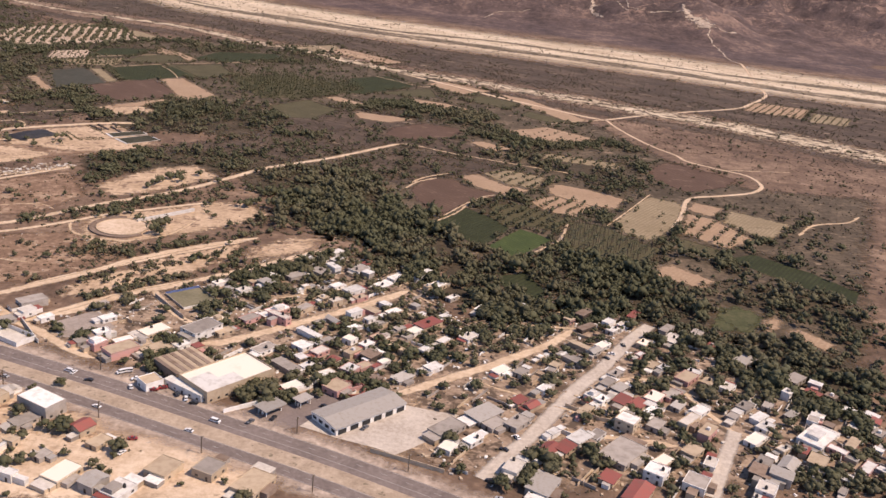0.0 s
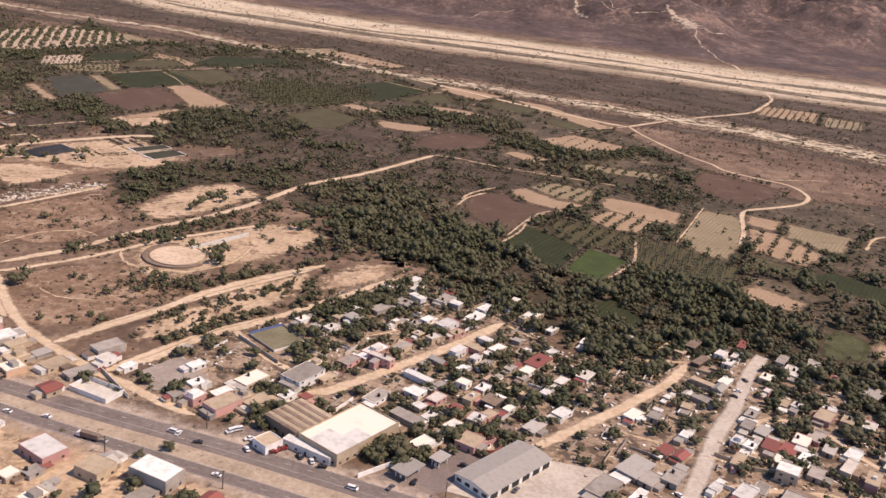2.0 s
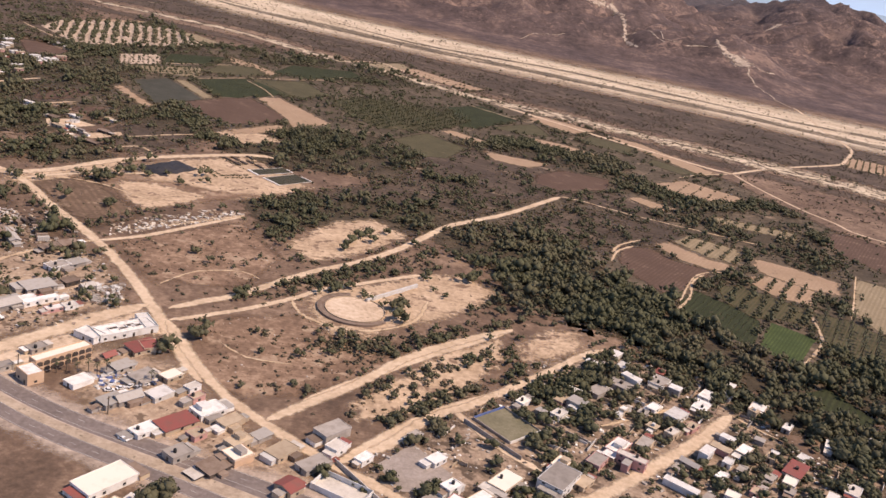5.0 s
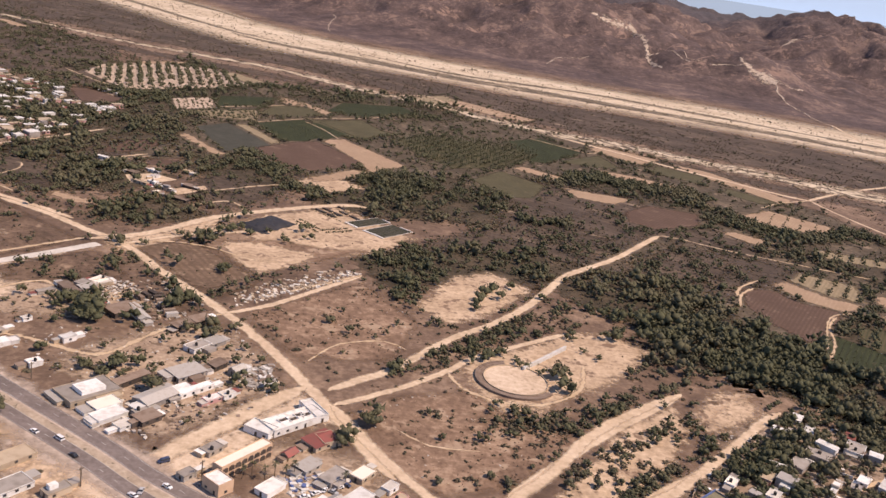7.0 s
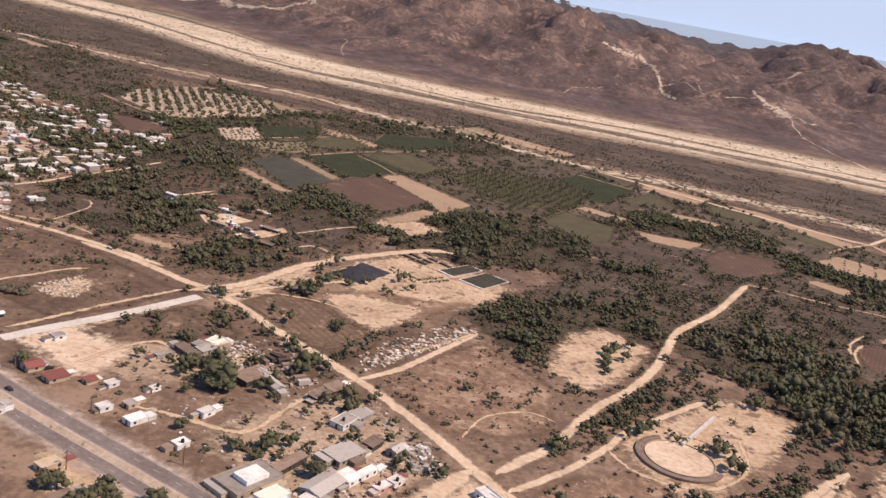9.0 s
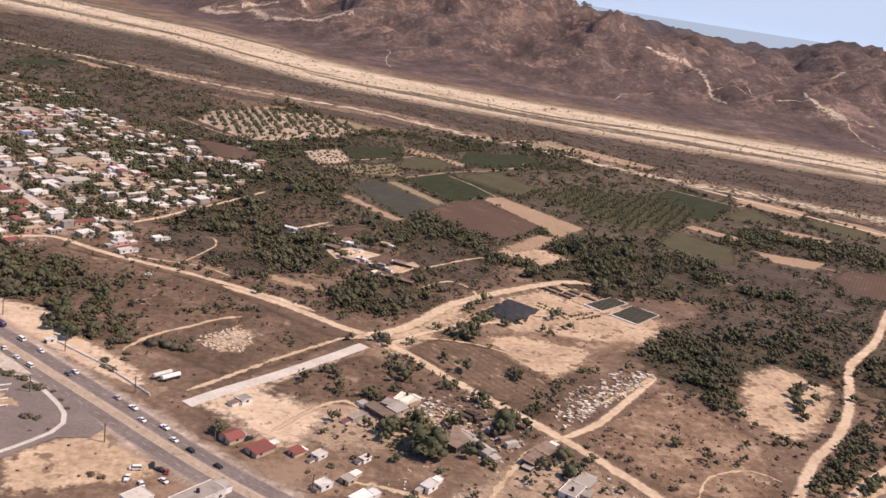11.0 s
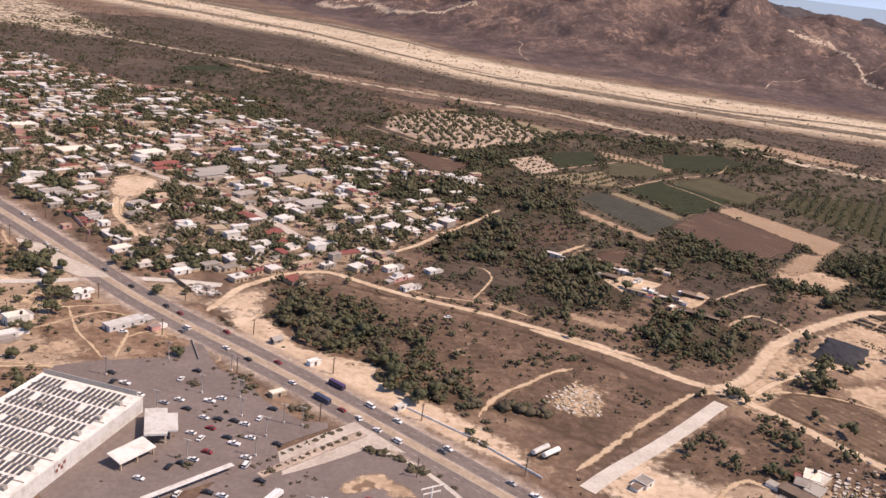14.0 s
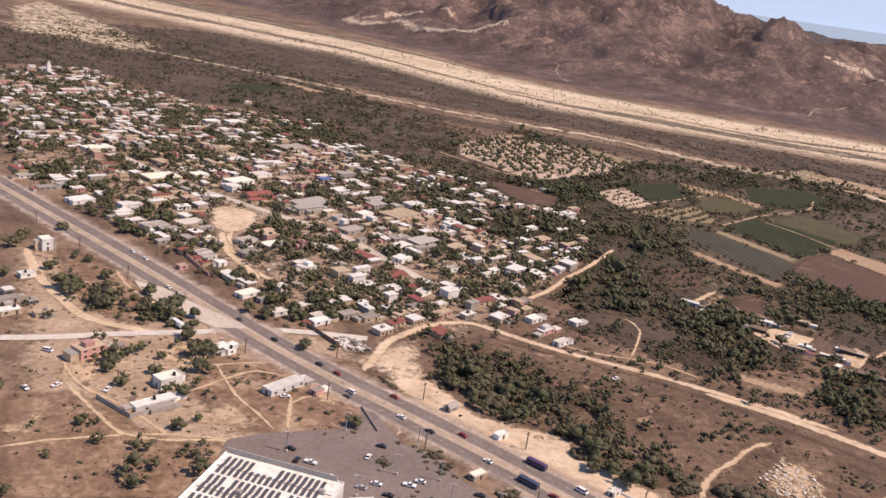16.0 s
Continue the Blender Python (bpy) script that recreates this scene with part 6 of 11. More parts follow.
for pts in ([(-237.4, 583.4), (-210.6, 602.7), (-172.8, 607.1), (-115.1, 643.9), (-108.6, 606.4), (-141.9, 599.4), (-164.3, 596.1), (-194.7, 536.8), (-208.2, 539.9), (-222.5, 575.4)],
            [(-90.3, 518.6), (-77.8, 497.1), (-60.1, 473.5), (-82, 468.6), (-87.4, 483.4)],
            [(-361.5, 666), (-328.1, 663.1), (-301.3, 639.1), (-317.2, 607), (-348, 600.1), (-373.3, 617.7)],
            [(-418, 619.4), (-371.2, 642.1), (-394.6, 690.3), (-433.1, 714.6), (-449.9, 704.4)],
            [(-511.1, 602.1), (-487.8, 604.2), (-462, 588.9), (-441.7, 561.6), (-448.1, 541.9), (-461.3, 544), (-479.6, 569.4), (-499.7, 569.7)]):
    TREES.append(scatter(pts, 230, 1.4, 4.0))
    BUSHES.append(scatter(pts, 260, 0.9, 2.4))
bush_line([(-334.9, 555.8), (-323.1, 543), (-309.7, 531.4), (-295.3, 514.2)], 4, 90, 0.9, 2.2)
bush_line([(-331.2, 573.5), (-317.6, 589.1), (-300.6, 596.8)], 4, 90, 1.0, 2.4)
bush_line([(-202.1, 564.3), (-200.6, 551.5), (-200.6, 534.5), (-198, 523.2)], 8, 110, 1.6, 4.0, 0.8)
# hedges and stray trees along the edges of the fields
for pts, mat, _ in FIELDS:
    mid = np.mean(pts, axis=0)
    for i in range(len(pts)):
        a, b = np.array(pts[i]), np.array(pts[(i + 1) % len(pts)])
        if np.linalg.norm(b - a) < 14 or rng.uniform() < 0.3:
            continue
        a, b = (q + (q - mid) / np.linalg.norm(q - mid) * 4.5 for q in (a, b))
        bush_line([tuple(a), tuple((a + b) / 2), tuple(b)], 4.5, rng.uniform(15, 60), 0.9, 3.2, 0.55)
SCRUBS.append(scatter([(-247.9, 1140.6), (-147.3, 1115.1), (-9.5, 1054.6), (163, 858.7), (204.9, 741.4), (247.8, 680.8), (355.6, 687.2), (229.4, 407.1), (166.9, 419.5), (77.8, 457.8), (35.1, 454.8), (-19.3, 560.7), (-91.4, 561.1), (-136.4, 600.1), (-179.9, 747.8), (-251.3, 712.6), (-301.3, 629.5), (-484.5, 1027.6), (-388.3, 1108.2)], 110, 0.5, 1.9))
TREES.append(scatter([(-247.9, 1140.6), (-147.3, 1115.1), (-9.5, 1054.6), (124.1, 858.1), (167.3, 717.6), (200.7, 634.9), (319.6, 607.3), (229.4, 407.1), (166.9, 419.5), (77.8, 457.8), (35.1, 454.8), (-19.3, 560.7), (-91.4, 561.1), (-136.4, 600.1), (-179.9, 747.8), (-251.3, 712.6), (-301.3, 629.5), (-484.5, 1027.6), (-388.3, 1108.2)], 60, 1.4, 3.6))
BUSHES.append(scatter([(-247.9, 1140.6), (-147.3, 1115.1), (-9.5, 1054.6), (163, 858.7), (204.9, 741.4), (247.8, 680.8), (355.6, 687.2), (229.4, 407.1), (166.9, 419.5), (77.8, 457.8), (35.1, 454.8), (-19.3, 560.7), (-91.4, 561.1), (-136.4, 600.1), (-179.9, 747.8), (-251.3, 712.6), (-301.3, 629.5), (-484.5, 1027.6), (-388.3, 1108.2)], 120, 0.8, 2.4))
SINGLE = [(-205.9, 457.7, "3"), (-156.4, 558.5, "3.5"), (-165.6, 539.6, "3"), (-145.9, 565.1, "2.5"), (-169.9, 475, "2.5"), (-161.8, 482.1, "3"), (-155.7, 473.6, "2.5"), (-153.2, 472.6, "2.5"), (-124.6, 513, "3"), (-145.9, 467, "2.5"), (-138.2, 469.8, "3.4"), (-138.3, 454.6, "4"), (-103.7, 515.4, "4"), (-109.2, 512, "3"), (-216.8, 410.7, "3.5"), (-225.1, 396.7, "4"), (-300.7, 580.2, "3.5"), (-340.3, 564.7, "3"), (-287.2, 539.4, "2.5"), (-291.6, 605.2, "3.4"), (-301.9, 492.1, "4.4"), (-333.1, 480.9, "4"), (-328.8, 472.2, "4.4"), (-342.9, 484, "4"), (-301.2, 436.5, "3"), (-311.6, 427.2, "2.5"), (-287.8, 472.4, "2.6"), (-280, 472.8, "3"), (-317.6, 528.1, "4"), (-336.8, 529, "4"), (-334.8, 533.6, "3.6"), (1.3, 642.7, "3")]
SINGLE = [(x, y, float(r) * 1.12) for x, y, r in SINGLE]
SINGLE_BIG = 1.05
SINGLE += [(-139.4, 264.2, 3.4), (-133.5, 257.7, 3), (-141.3, 254.5, 3), (-124.1, 291.8, 2.2), (-170.8, 265.1, 3), (-166.2, 262, 2.6), (-149.8, 264.1, 2.2), (-162.3, 256.6, 2.2), (-126.3, 258.6, 2.4), (-132, 287.1, 1.6)]
SINGLE += [(-342.7, 571.1, "3.2"), (-399.1, 610.1, "3"), (-300.6, 495.1, "5"), (-288.6, 547.6, "3"), (-302.5, 587.5, "4"), (-304.9, 593, "3.4"), (-335.3, 489.6, "3.6"), (-329, 477.1, "4.4"), (-344.1, 488.2, "4"), (-339.4, 492.5, "3"), (-363.1, 747.7, "3.4"), (-361.6, 526, "2.6"), (-367.2, 531.6, "2"), (-457.6, 603.3, "2"), (-413.9, 596, "2"), (-449.5, 562.8, "2.4"), (-425.5, 542.6, "2.2"), (-362.3, 680.8, "3.6"), (-349.9, 658.7, "3.2")]
SINGLE += [(-168.8, 478.6, "3.6"), (-174.8, 471.6, "3"), (-139, 465.5, "4.4"), (-138.5, 453.5, "4.6"), (-125.7, 507.6, "3.4"), (-104.6, 512, "3.4"), (-155.5, 561.2, "3.8"), (-163.3, 543.3, "3.8"), (-145.7, 568.4, "2.8"), (-168, 530.3, "3"), (-207.1, 455.9, "2.6"), (-154, 468.7, "2.6"), (-150.2, 462.8, "2.4"), (-215.8, 410.9, "3.6"), (-85.5, 451.7, "2.6"), (-92.7, 492, "3.6"), (-104.3, 477.9, "3.2")]
SINGLE += [(-296.9, 618.8, "4.5"), (-296, 595.4, "5"), (-306.6, 584.2, "4.5"), (-288.2, 612.2, "3.5"), (-284.2, 602.4, "3"), (-252.5, 621.4, "3.5"), (-265.3, 600.7, "2.4"), (-262.4, 594.5, "2.6"), (-342.9, 567.1, "3.4"), (-288.6, 543, "3.4"), (-317.8, 589.2, "3"), (-288.4, 631.8, "4"), (-275.2, 631.9, "4"), (-273.4, 609.2, "3"), (-301.7, 496, "5.5"), (-342, 486.1, "4.5"), (-333.8, 491.8, "4"), (-360.1, 515.3, "3"), (-333, 474.2, "5"), (-361.6, 490.5, "3"), (-371.9, 522.4, "3.4")]
SINGLE += [(x, y, 3.6) for x, y in [(-357.6, 391.9), (-354.1, 395.6), (-351.1, 401.2), (-364.4, 400.6), (-367.2, 401.7), (-336.3, 397), (-347.2, 393.4)]]
SINGLE += [(-669.7, 645.9, "4"), (-649.3, 630, "4.6"), (-653.8, 632.2, "3.4"), (-626.6, 626.9, "4.6"), (-621.9, 623.6, "3.6"), (-634.4, 580.1, "4.6"), (-606.8, 594.2, "4"), (-602.8, 598.4, "3"), (-567, 666.7, "3"), (-550.9, 664.3, "3.4"), (-541.3, 644.6, "4")]
SINGLE += [(-631.5, 581.3, "4.4"), (-631.9, 576.6, "3.6"), (-670.6, 641.1, "4.2"), (-665.6, 636.3, "3.4"), (-651, 628.7, "4.2"), (-664.1, 612.4, "2.6"), (-624.5, 634.8, "4.4"), (-627.3, 630.7, "3.6"), (-606.7, 588.4, "2.6"), (-602.8, 596.9, "3"), (-600.9, 571.9, "2.6"), (-533.5, 684, "4"), (-523.4, 659.3, "4"), (-608.5, 565.7, "3.2"), (-616.9, 576.3, "3"), (-570.4, 611.7, "3"), (-615.7, 600.6, "2.4"), (-615.3, 628.7, "3"), (-589.4, 637.3, "3.2"), (-596.8, 641.1, "3"), (-637.6, 646.4, "3.2"), (-658.9, 659.5, "3"), (-708.5, 695.9, "3.4"), (-698, 714.9, "3")]
SINGLE += [(-303.3, 581.9, 6.5), (-255.9, 618.5, 3.6), (-344.1, 569, 4.2), (-286.4, 545.6, 3.4), (-307.7, 517.5, 4.2), (-305.2, 513.9, 3.6), (-299.6, 496.5, 7), (-333.3, 491.8, 4.6), (-329.3, 477.5, 7), (-338.9, 494.5, 4.4), (-331.2, 568.1, 3), (-312, 583.9, 2.6), (-281.8, 527.3, 3.2), (-261.6, 533.2, 2.6), (-356.3, 565, 2.4), (-381.6, 650.6, 4)]
SINGLE += [(-161.7, 481.9, 3.2), (-169.2, 474.5, 2.4), (-136.5, 465.4, 3.8), (-138.1, 454, 3.8), (-154.9, 478, 2.2), (-168.6, 436.2, 2.6), (-163.7, 432.8, 2.6), (-158.8, 429.5, 2.8), (-124.5, 512.7, 3), (-123, 494.6, 2.4), (-207, 455.9, 3.5), (-216.3, 412.9, 3.6), (-162.1, 553, 4), (-154.5, 549.3, 4.4), (-167.7, 531.3, 2.8), (-146.5, 565.9, 2.4), (-148.1, 453.7, 2.4), (-116.9, 487.4, 2.6), (-225, 396.1, 3.4), (-98.3, 519.7, 3.0), (-94.3, 460.8, 3.0)]
SINGLE += [(-207.4, 309.3, 4.5), (-204.8, 311.4, 4), (-208.7, 306.0, 3.4), (-213.4, 295.1, 4), (-211.5, 298.3, 3), (-313.9, 475.2, 5), (-317.7, 495.3, 4), (-330.3, 494.7, 3.4), (-293.9, 499.4, 4.4), (-297.4, 504.9, 4), (-274.0, 529.8, 3), (-281.9, 477.3, 4), (-287.9, 479.7, 3), (-282.0, 441.7, 3), (-296.5, 433.6, 2.6), (-267.0, 460.4, 2.4), (-252.7, 430.2, 4), (-337.7, 442.2, 2.6), (-327.3, 428.4, 2), (-310.3, 544.2, 4.4), (-316.3, 554.3, 3.6), (-340.8, 566.6, 2.4), (-293.0, 604.8, 3.4), (-252.2, 606.2, 3.6), (-233.6, 563.0, 3), (-205.8, 457.7, 4), (-215.7, 419.0, 4.4), (-224.2, 401.7, 4)]
SINGLE += [(-485.1, 587.3, 4.5), (-490.0, 579.6, 3.5), (-473.2, 564.4, 4), (-470.8, 554.7, 4.5), (-461.9, 582.3, 3.5), (-458.6, 599.7, 3), (-466.6, 545.5, 3.5), (-462.6, 537.9, 4), (-456.7, 545.4, 3.5), (-459.7, 562.8, 2.5), (-482.1, 611.4, 3), (-495.5, 604.7, 3), (-503.6, 615.0, 4), (-509.4, 605.2, 4.5), (-514.6, 610.0, 4), (-504.7, 594.6, 4.5), (-517.8, 600.5, 4), (-496.4, 589.9, 4), (-475.8, 576.3, 3), (-504.1, 631.4, 2.5), (-485.2, 623.4, 2.5), (-470.1, 602.5, 2.2), (-508.5, 589.6, 3.6), (-492.3, 593.8, 3.6), (-472.5, 546.3, 3), (-479.6, 567.8, 2.6)]
THORN = [(-507.9, 629.7, 2.4), (-517.3, 612.9, 3.6), (-508, 606.2, 4.4), (-494.7, 604.7, 1.8), (-507.2, 588.1, 4.4), (-499.8, 585.2, 5), (-488.3, 587.5, 3.4), (-477.9, 584, 3.4), (-476.4, 570.7, 4), (-471, 559.2, 4), (-475.6, 554.1, 3.4), (-464.1, 568.1, 3.6), (-455.8, 581.9, 2.4), (-459, 595.6, 2), (-451, 605, 2.2), (-445.6, 581.8, 3.2), (-457, 572.6, 1.8), (-450.7, 558.1, 3.4), (-455.7, 543.5, 3), (-461.8, 543.1, 2.6), (-445.3, 547.7, 3.2), (-443.6, 540.8, 3.6), (-436.8, 553.5, 2.2), (-432.3, 541.5, 4), (-426.3, 539.3, 4.4), (-419.8, 538.9, 3.4), (-417.8, 579, 2.4), (-397.6, 587.8, 2.6), (-411.4, 598.5, 2), (-430.6, 616.2, 2.2), (-436.1, 602.9, 2), (-429.2, 573.9, 2), (-436.8, 630.5, 1.6), (-466, 638.6, 2), (-483.2, 627, 1.8), (-412.5, 626, 2.2), (-399.9, 623.9, 3), (-398.4, 610.8, 2.4), (-375.6, 675.6, 4), (-385.2, 658.9, 4.6), (-392.4, 650.1, 4), (-364.5, 686.5, 3.4)]
THORN += [(-510.0, 489.0, 1.1), (-505.9, 486.7, 1.1), (-508.1, 491.1, 1.1), (-504.2, 488.6, 1.1), (-506.2, 493.3, 1.1), (-502.4, 490.6, 1.1), (-504.3, 495.6, 1.1), (-500.6, 492.6, 1.1), (-502.3, 497.9, 1.1), (-498.8, 494.6, 1.1), (-500.2, 500.2, 1.1), (-496.9, 496.7, 1.1), (-498.2, 502.5, 1.1), (-495.0, 498.8, 1.1), (-496.1, 504.9, 1.1), (-493.1, 500.9, 1.1), (-494.0, 507.3, 1.1), (-491.2, 503.0, 1.1), (-491.8, 509.8, 1.1), (-489.2, 505.2, 1.1), (-489.6, 512.3, 1.1), (-487.2, 507.4, 1.1), (-487.3, 514.9, 1.1), (-485.1, 509.7, 1.1), (-518.9, 537.5, 2.2), (-502.5, 526, 2.2), (-499.5, 526.5, 2.2), (-523.1, 543.4, 2.2), (-476.8, 504.1, 2.2), (-473.2, 502.9, 2.2), (-467.8, 500.4, 2.2), (-464, 495.9, 2.2), (-460.5, 494.8, 2.2)]
BUSHES.append((np.array([(x, y) for x, y, _ in THORN]), np.array([r * 1.2 for _, _, r in THORN])))
BUSHES.append((np.array([(-481, 513.1), (-474.6, 504.3), (-460.8, 497.4), (-451.4, 488.2), (-464.5, 498.5), (-470.5, 502), (-455.7, 493.5), (-448.1, 482.5), (-495.9, 483.7), (-494.2, 486.5), (-498, 482.3), (-525, 539.4), (-520.3, 543.1), (-503.6, 525.5), (-498.3, 519.6), (-520.5, 546.6), (-511.2, 490.4), (-477.6, 460.5), (-489.9, 512.1)]), np.full(19, 1.25)))
TREES.append((np.array([(x, y) for x, y, _ in SINGLE]), np.array([float(r) * SINGLE_BIG for _, _, r in SINGLE])))
# planted rows
ROWS = [  # field, angle, gap, step, smallest, largest
    (5, 57, 8.5, 5.2, 1.6, 2.4), (6, 57, 8.5, 5.0, 1.7, 2.6), (7, 60, 8, 5.0, 2.1, 3.2), (12, 60, 10, 6.5, 1.9, 3.0), (29, 60, 8, 5.0, 1.6, 2.6),
    (38, 104, 9.5, 8.0, 3.1, 4.3), (41, 50, 7, 5, 1.2, 1.9), (43, 130, 7, 5, 1.3, 2.0), (45, 50, 8, 5, 1.7, 2.7), (55, 28, 9, 5, 1.8, 2.8), (27, 60, 11, 9, 1.0, 1.7), (52, 60, 7.5, 5.5, 1.6, 2.6),
]
for k, ang, gap, step, lo, hi in ROWS:
    TREES.append(rows(FIELDS[k][0], ang, gap, step, lo, hi))
for k, per_ha, lo, hi in ((9, 22, 1.2, 2.4), (14, 45, 1.2, 2.6), (10, 14, 1.0, 1.8), (16, 30, 1.2, 2.6), (17, 16, 0.9, 1.8), (57, 12, 0.8, 1.4), (13, 40, 1.0, 2.2)):
    TREES.append(scatter(FIELDS[k][0], per_ha * 2.5, lo, hi, False))
for k in (1, 33, 42, 46, 49, 54):
    SCRUB_ROWS.append(rows(FIELDS[k][0], 56, 3.2, 2.2, 0.55, 0.9, 0.03))
for k in (18, 19):
    SCRUB_ROWS.append(rows(FIELDS[k][0], 61, 7.0, 2.0, 1.0, 1.6, 0.05))
# palms: planted rows, and the loose plantation behind the nursery
PALM_PTS.append(rows(FIELDS[8][0], 60, 7.0, 5.0, 1.8, 2.7))
PALM_PTS.append(rows(FIELDS[52][0], 60, 7.5, 5.0, 1.8, 2.7))
GROVE = [(-246.4, 736.6), (-221.9, 775.6), (-176.7, 772.8), (-148.7, 761.3), (-120.9, 753.2), (-141.5, 714.9), (-174.2, 683.4), (-220.8, 688)]
PALM_PTS.append(scatter(GROVE, 420, 1.7, 2.8))
TREES.append(scatter(GROVE, 260, 1.2, 2.6))
PALM_PTS.append(scatter([(-55.4, 560.9), (-10.2, 522.8), (29.3, 466.1), (60.7, 405), (22.4, 399.3), (-28, 454.6)], 50, 1.6, 2.6))
# dark belts of tall trees between the far fields
for line, wide, dense in (([(33.4, 807.6), (53.5, 788.5), (78.4, 760.2), (109.4, 750.9), (153.4, 780.2), (177.4, 753.1)], 16, 170), ([(-27.3, 872.4), (3.8, 858.5), (53.8, 837.7)], 14, 150), ([(30.2, 768.4), (63.1, 749.6), (107.2, 739.1)], 14, 150), ([(149, 723.2), (169.2, 698.9), (181.5, 668.4)], 16, 120), ([(-122.9, 704.8), (-105.1, 696.2), (-89, 706.7)], 10, 80), ([(-71.9, 827.2), (-35.9, 853.4), (7.2, 835), (44.4, 832.1)], 16, 150), ([(-202.2, 724.4), (-179, 728.3), (-145.5, 752)], 10, 60), ([(-215.8, 762.1), (-243.8, 737), (-263.4, 710.1), (-243.3, 709)], 22, 260), ([(-325.4, 767.3), (-305.6, 750.4), (-281.4, 745.8)], 18, 150), ([(-41.1, 852.6), (-9.1, 843.3), (22.3, 834.2)], 16, 150), ([(-215, 1007.6), (-189.9, 1015.5), (-154.2, 1041.7)], 12, 90), ([(-532.8, 984.2), (-498.1, 944.5), (-447.5, 946.3), (-401.1, 973.5)], 18, 110), ([(-392.7, 1030.9), (-333, 1087.9), (-289.6, 1096)], 14, 110), ([(92.7, 565.8), (110.1, 564.3), (117.3, 544.7), (143.8, 595.1)], 14, 110), ([(14.1, 703.6), (63.8, 688.3), (108.8, 659.2), (153.3, 642.5)], 10, 45), ([(132.1, 509.4), (149.3, 522.1), (165.7, 555.3)], 9, 60), ([(204, 533.3), (238.3, 571.1), (265.8, 599.8)], 9, 40)):
    bush_line(line, wide, dense, 2.0, 4.2, 0.85)
PALM_PTS.append((np.array([(-255.1, 371.6), (-252.5, 373.9), (-248.4, 372.1), (-245.7, 375), (-242.2, 373.1), (-239.9, 376), (-235.8, 378.6), (-233, 381.7), (-243.2, 369.3), (-224.2, 373), (-220.4, 376.8), (-210.2, 375.3)]), np.full(12, 1.7)))


# ---- houses ----
hr = random.Random(11)
WALLS = {"v": ("white", "white"), "w": ("white", "white"), "g": ("grey", "grey"), "t": ("tan", "tan"), "p": ("pink", "tan"), "r": ("tan", "red"), "c": ("tan", "cream"), "s": ("grey", "steel"), "d": ("dark", "rust"), "x": ("pink", "white"), "y": ("orange", "white"), "b": ("grey", "blue")}
WORDS = {"v": "whitewashed", "w": "whitewashed flat-roofed", "g": "bare grey block", "t": "ochre plastered", "p": "pink plastered", "r": "red-roofed", "c": "cream-roofed", "s": "tin-roofed block", "d": "dark rusty sheet", "x": "pink-walled white-roofed", "y": "orange-walled", "b": "blue-roofed"}


def unit_box(name, mat, cache={}):
    """A box of unit size on its base, one mesh for each use and material."""
    if (name, mat) not in cache:
        cache[name, mat] = boxes(name, mat, (-0.5, -0.5, 0, 0.5, 0.5, 1))
    return cache[name, mat]


def scaled(x, y, z, sx, sy, sz, turn=0):
    return pose(x, y, z, 0, 0, turn) @ Matrix.Diagonal((sx, sy, sz, 1))


def claim(x, y, w, d, rot):
    """Marks the ground under a building."""
    a = radians(rot)
    u, v = np.array([math.cos(a), math.sin(a)]) * (w / 2 + 0.6), np.array([-math.sin(a), math.cos(a)]) * (d / 2 + 0.6)
    c = np.array([x, y])
    mark_poly(built, [tuple(c + u + v), tuple(c - u + v), tuple(c - u - v), tuple(c + u - v)])


def tank_mesh(cache={}):
    if "m" not in cache:
        v, f = [], []
        prof = [(0.0, 0.0), (0.5, 0.0), (0.5, 0.8), (0.38, 1.0), (0.15, 1.08), (0.15, 1.16), (0.0, 1.16)]
        for r, z in prof:
            v += [(r * math.cos(i * 0.7854), r * math.sin(i * 0.7854), z) for i in range(8)]
        for k in range(len(prof) - 1):
            f += [(k * 8 + i, k * 8 + (i + 1) % 8, k * 8 + 8 + (i + 1) % 8, k * 8 + 8 + i) for i in range(8)]
        cache["m"] = mesh_from("water_tank", v, f, "black")
    return cache["m"]


def facade(e, w, d, h, rot, near, glass="glass"):
    """A door and windows on the two sides of a building that look to the valley road."""
    storeys = max(1, round(h / 2.2))
    sides = []
    for k, (nx_, ny_, length, reach) in enumerate(((0, -1, w, d / 2), (1, 0, d, w / 2), (0, 1, w, d / 2), (-1, 0, d, w / 2))):
        a = radians(rot)
        sides.append((nx_ * math.sin(a) + ny_ * math.cos(a), k, length, reach))
    sides.sort()
    for n, (_, k, length, reach) in enumerate(sides[:2]):
        turn = 90 * k
        m = pose(0, 0, 0, 0, 0, turn)
        count = max(1, int(length / (3.2 if near else 5)))
        for s in range(storeys if near else 1):
            for i in range(count):
                x = (i + 0.5) / count * length - length / 2
                if s == 0 and n == 0 and i == count // 2:
                    part("door", unit_box("door", "dark"), e, m=m @ scaled(x, -reach - 0.02, 0.02, 0.85, 0.1, 1.6))
                elif hr.random() < 0.85:
                    part("window", unit_box("window", glass), e, m=m @ scaled(x, -reach - 0.02, 0.7 + 2.1 * s, 1.0, 0.1, 0.8))


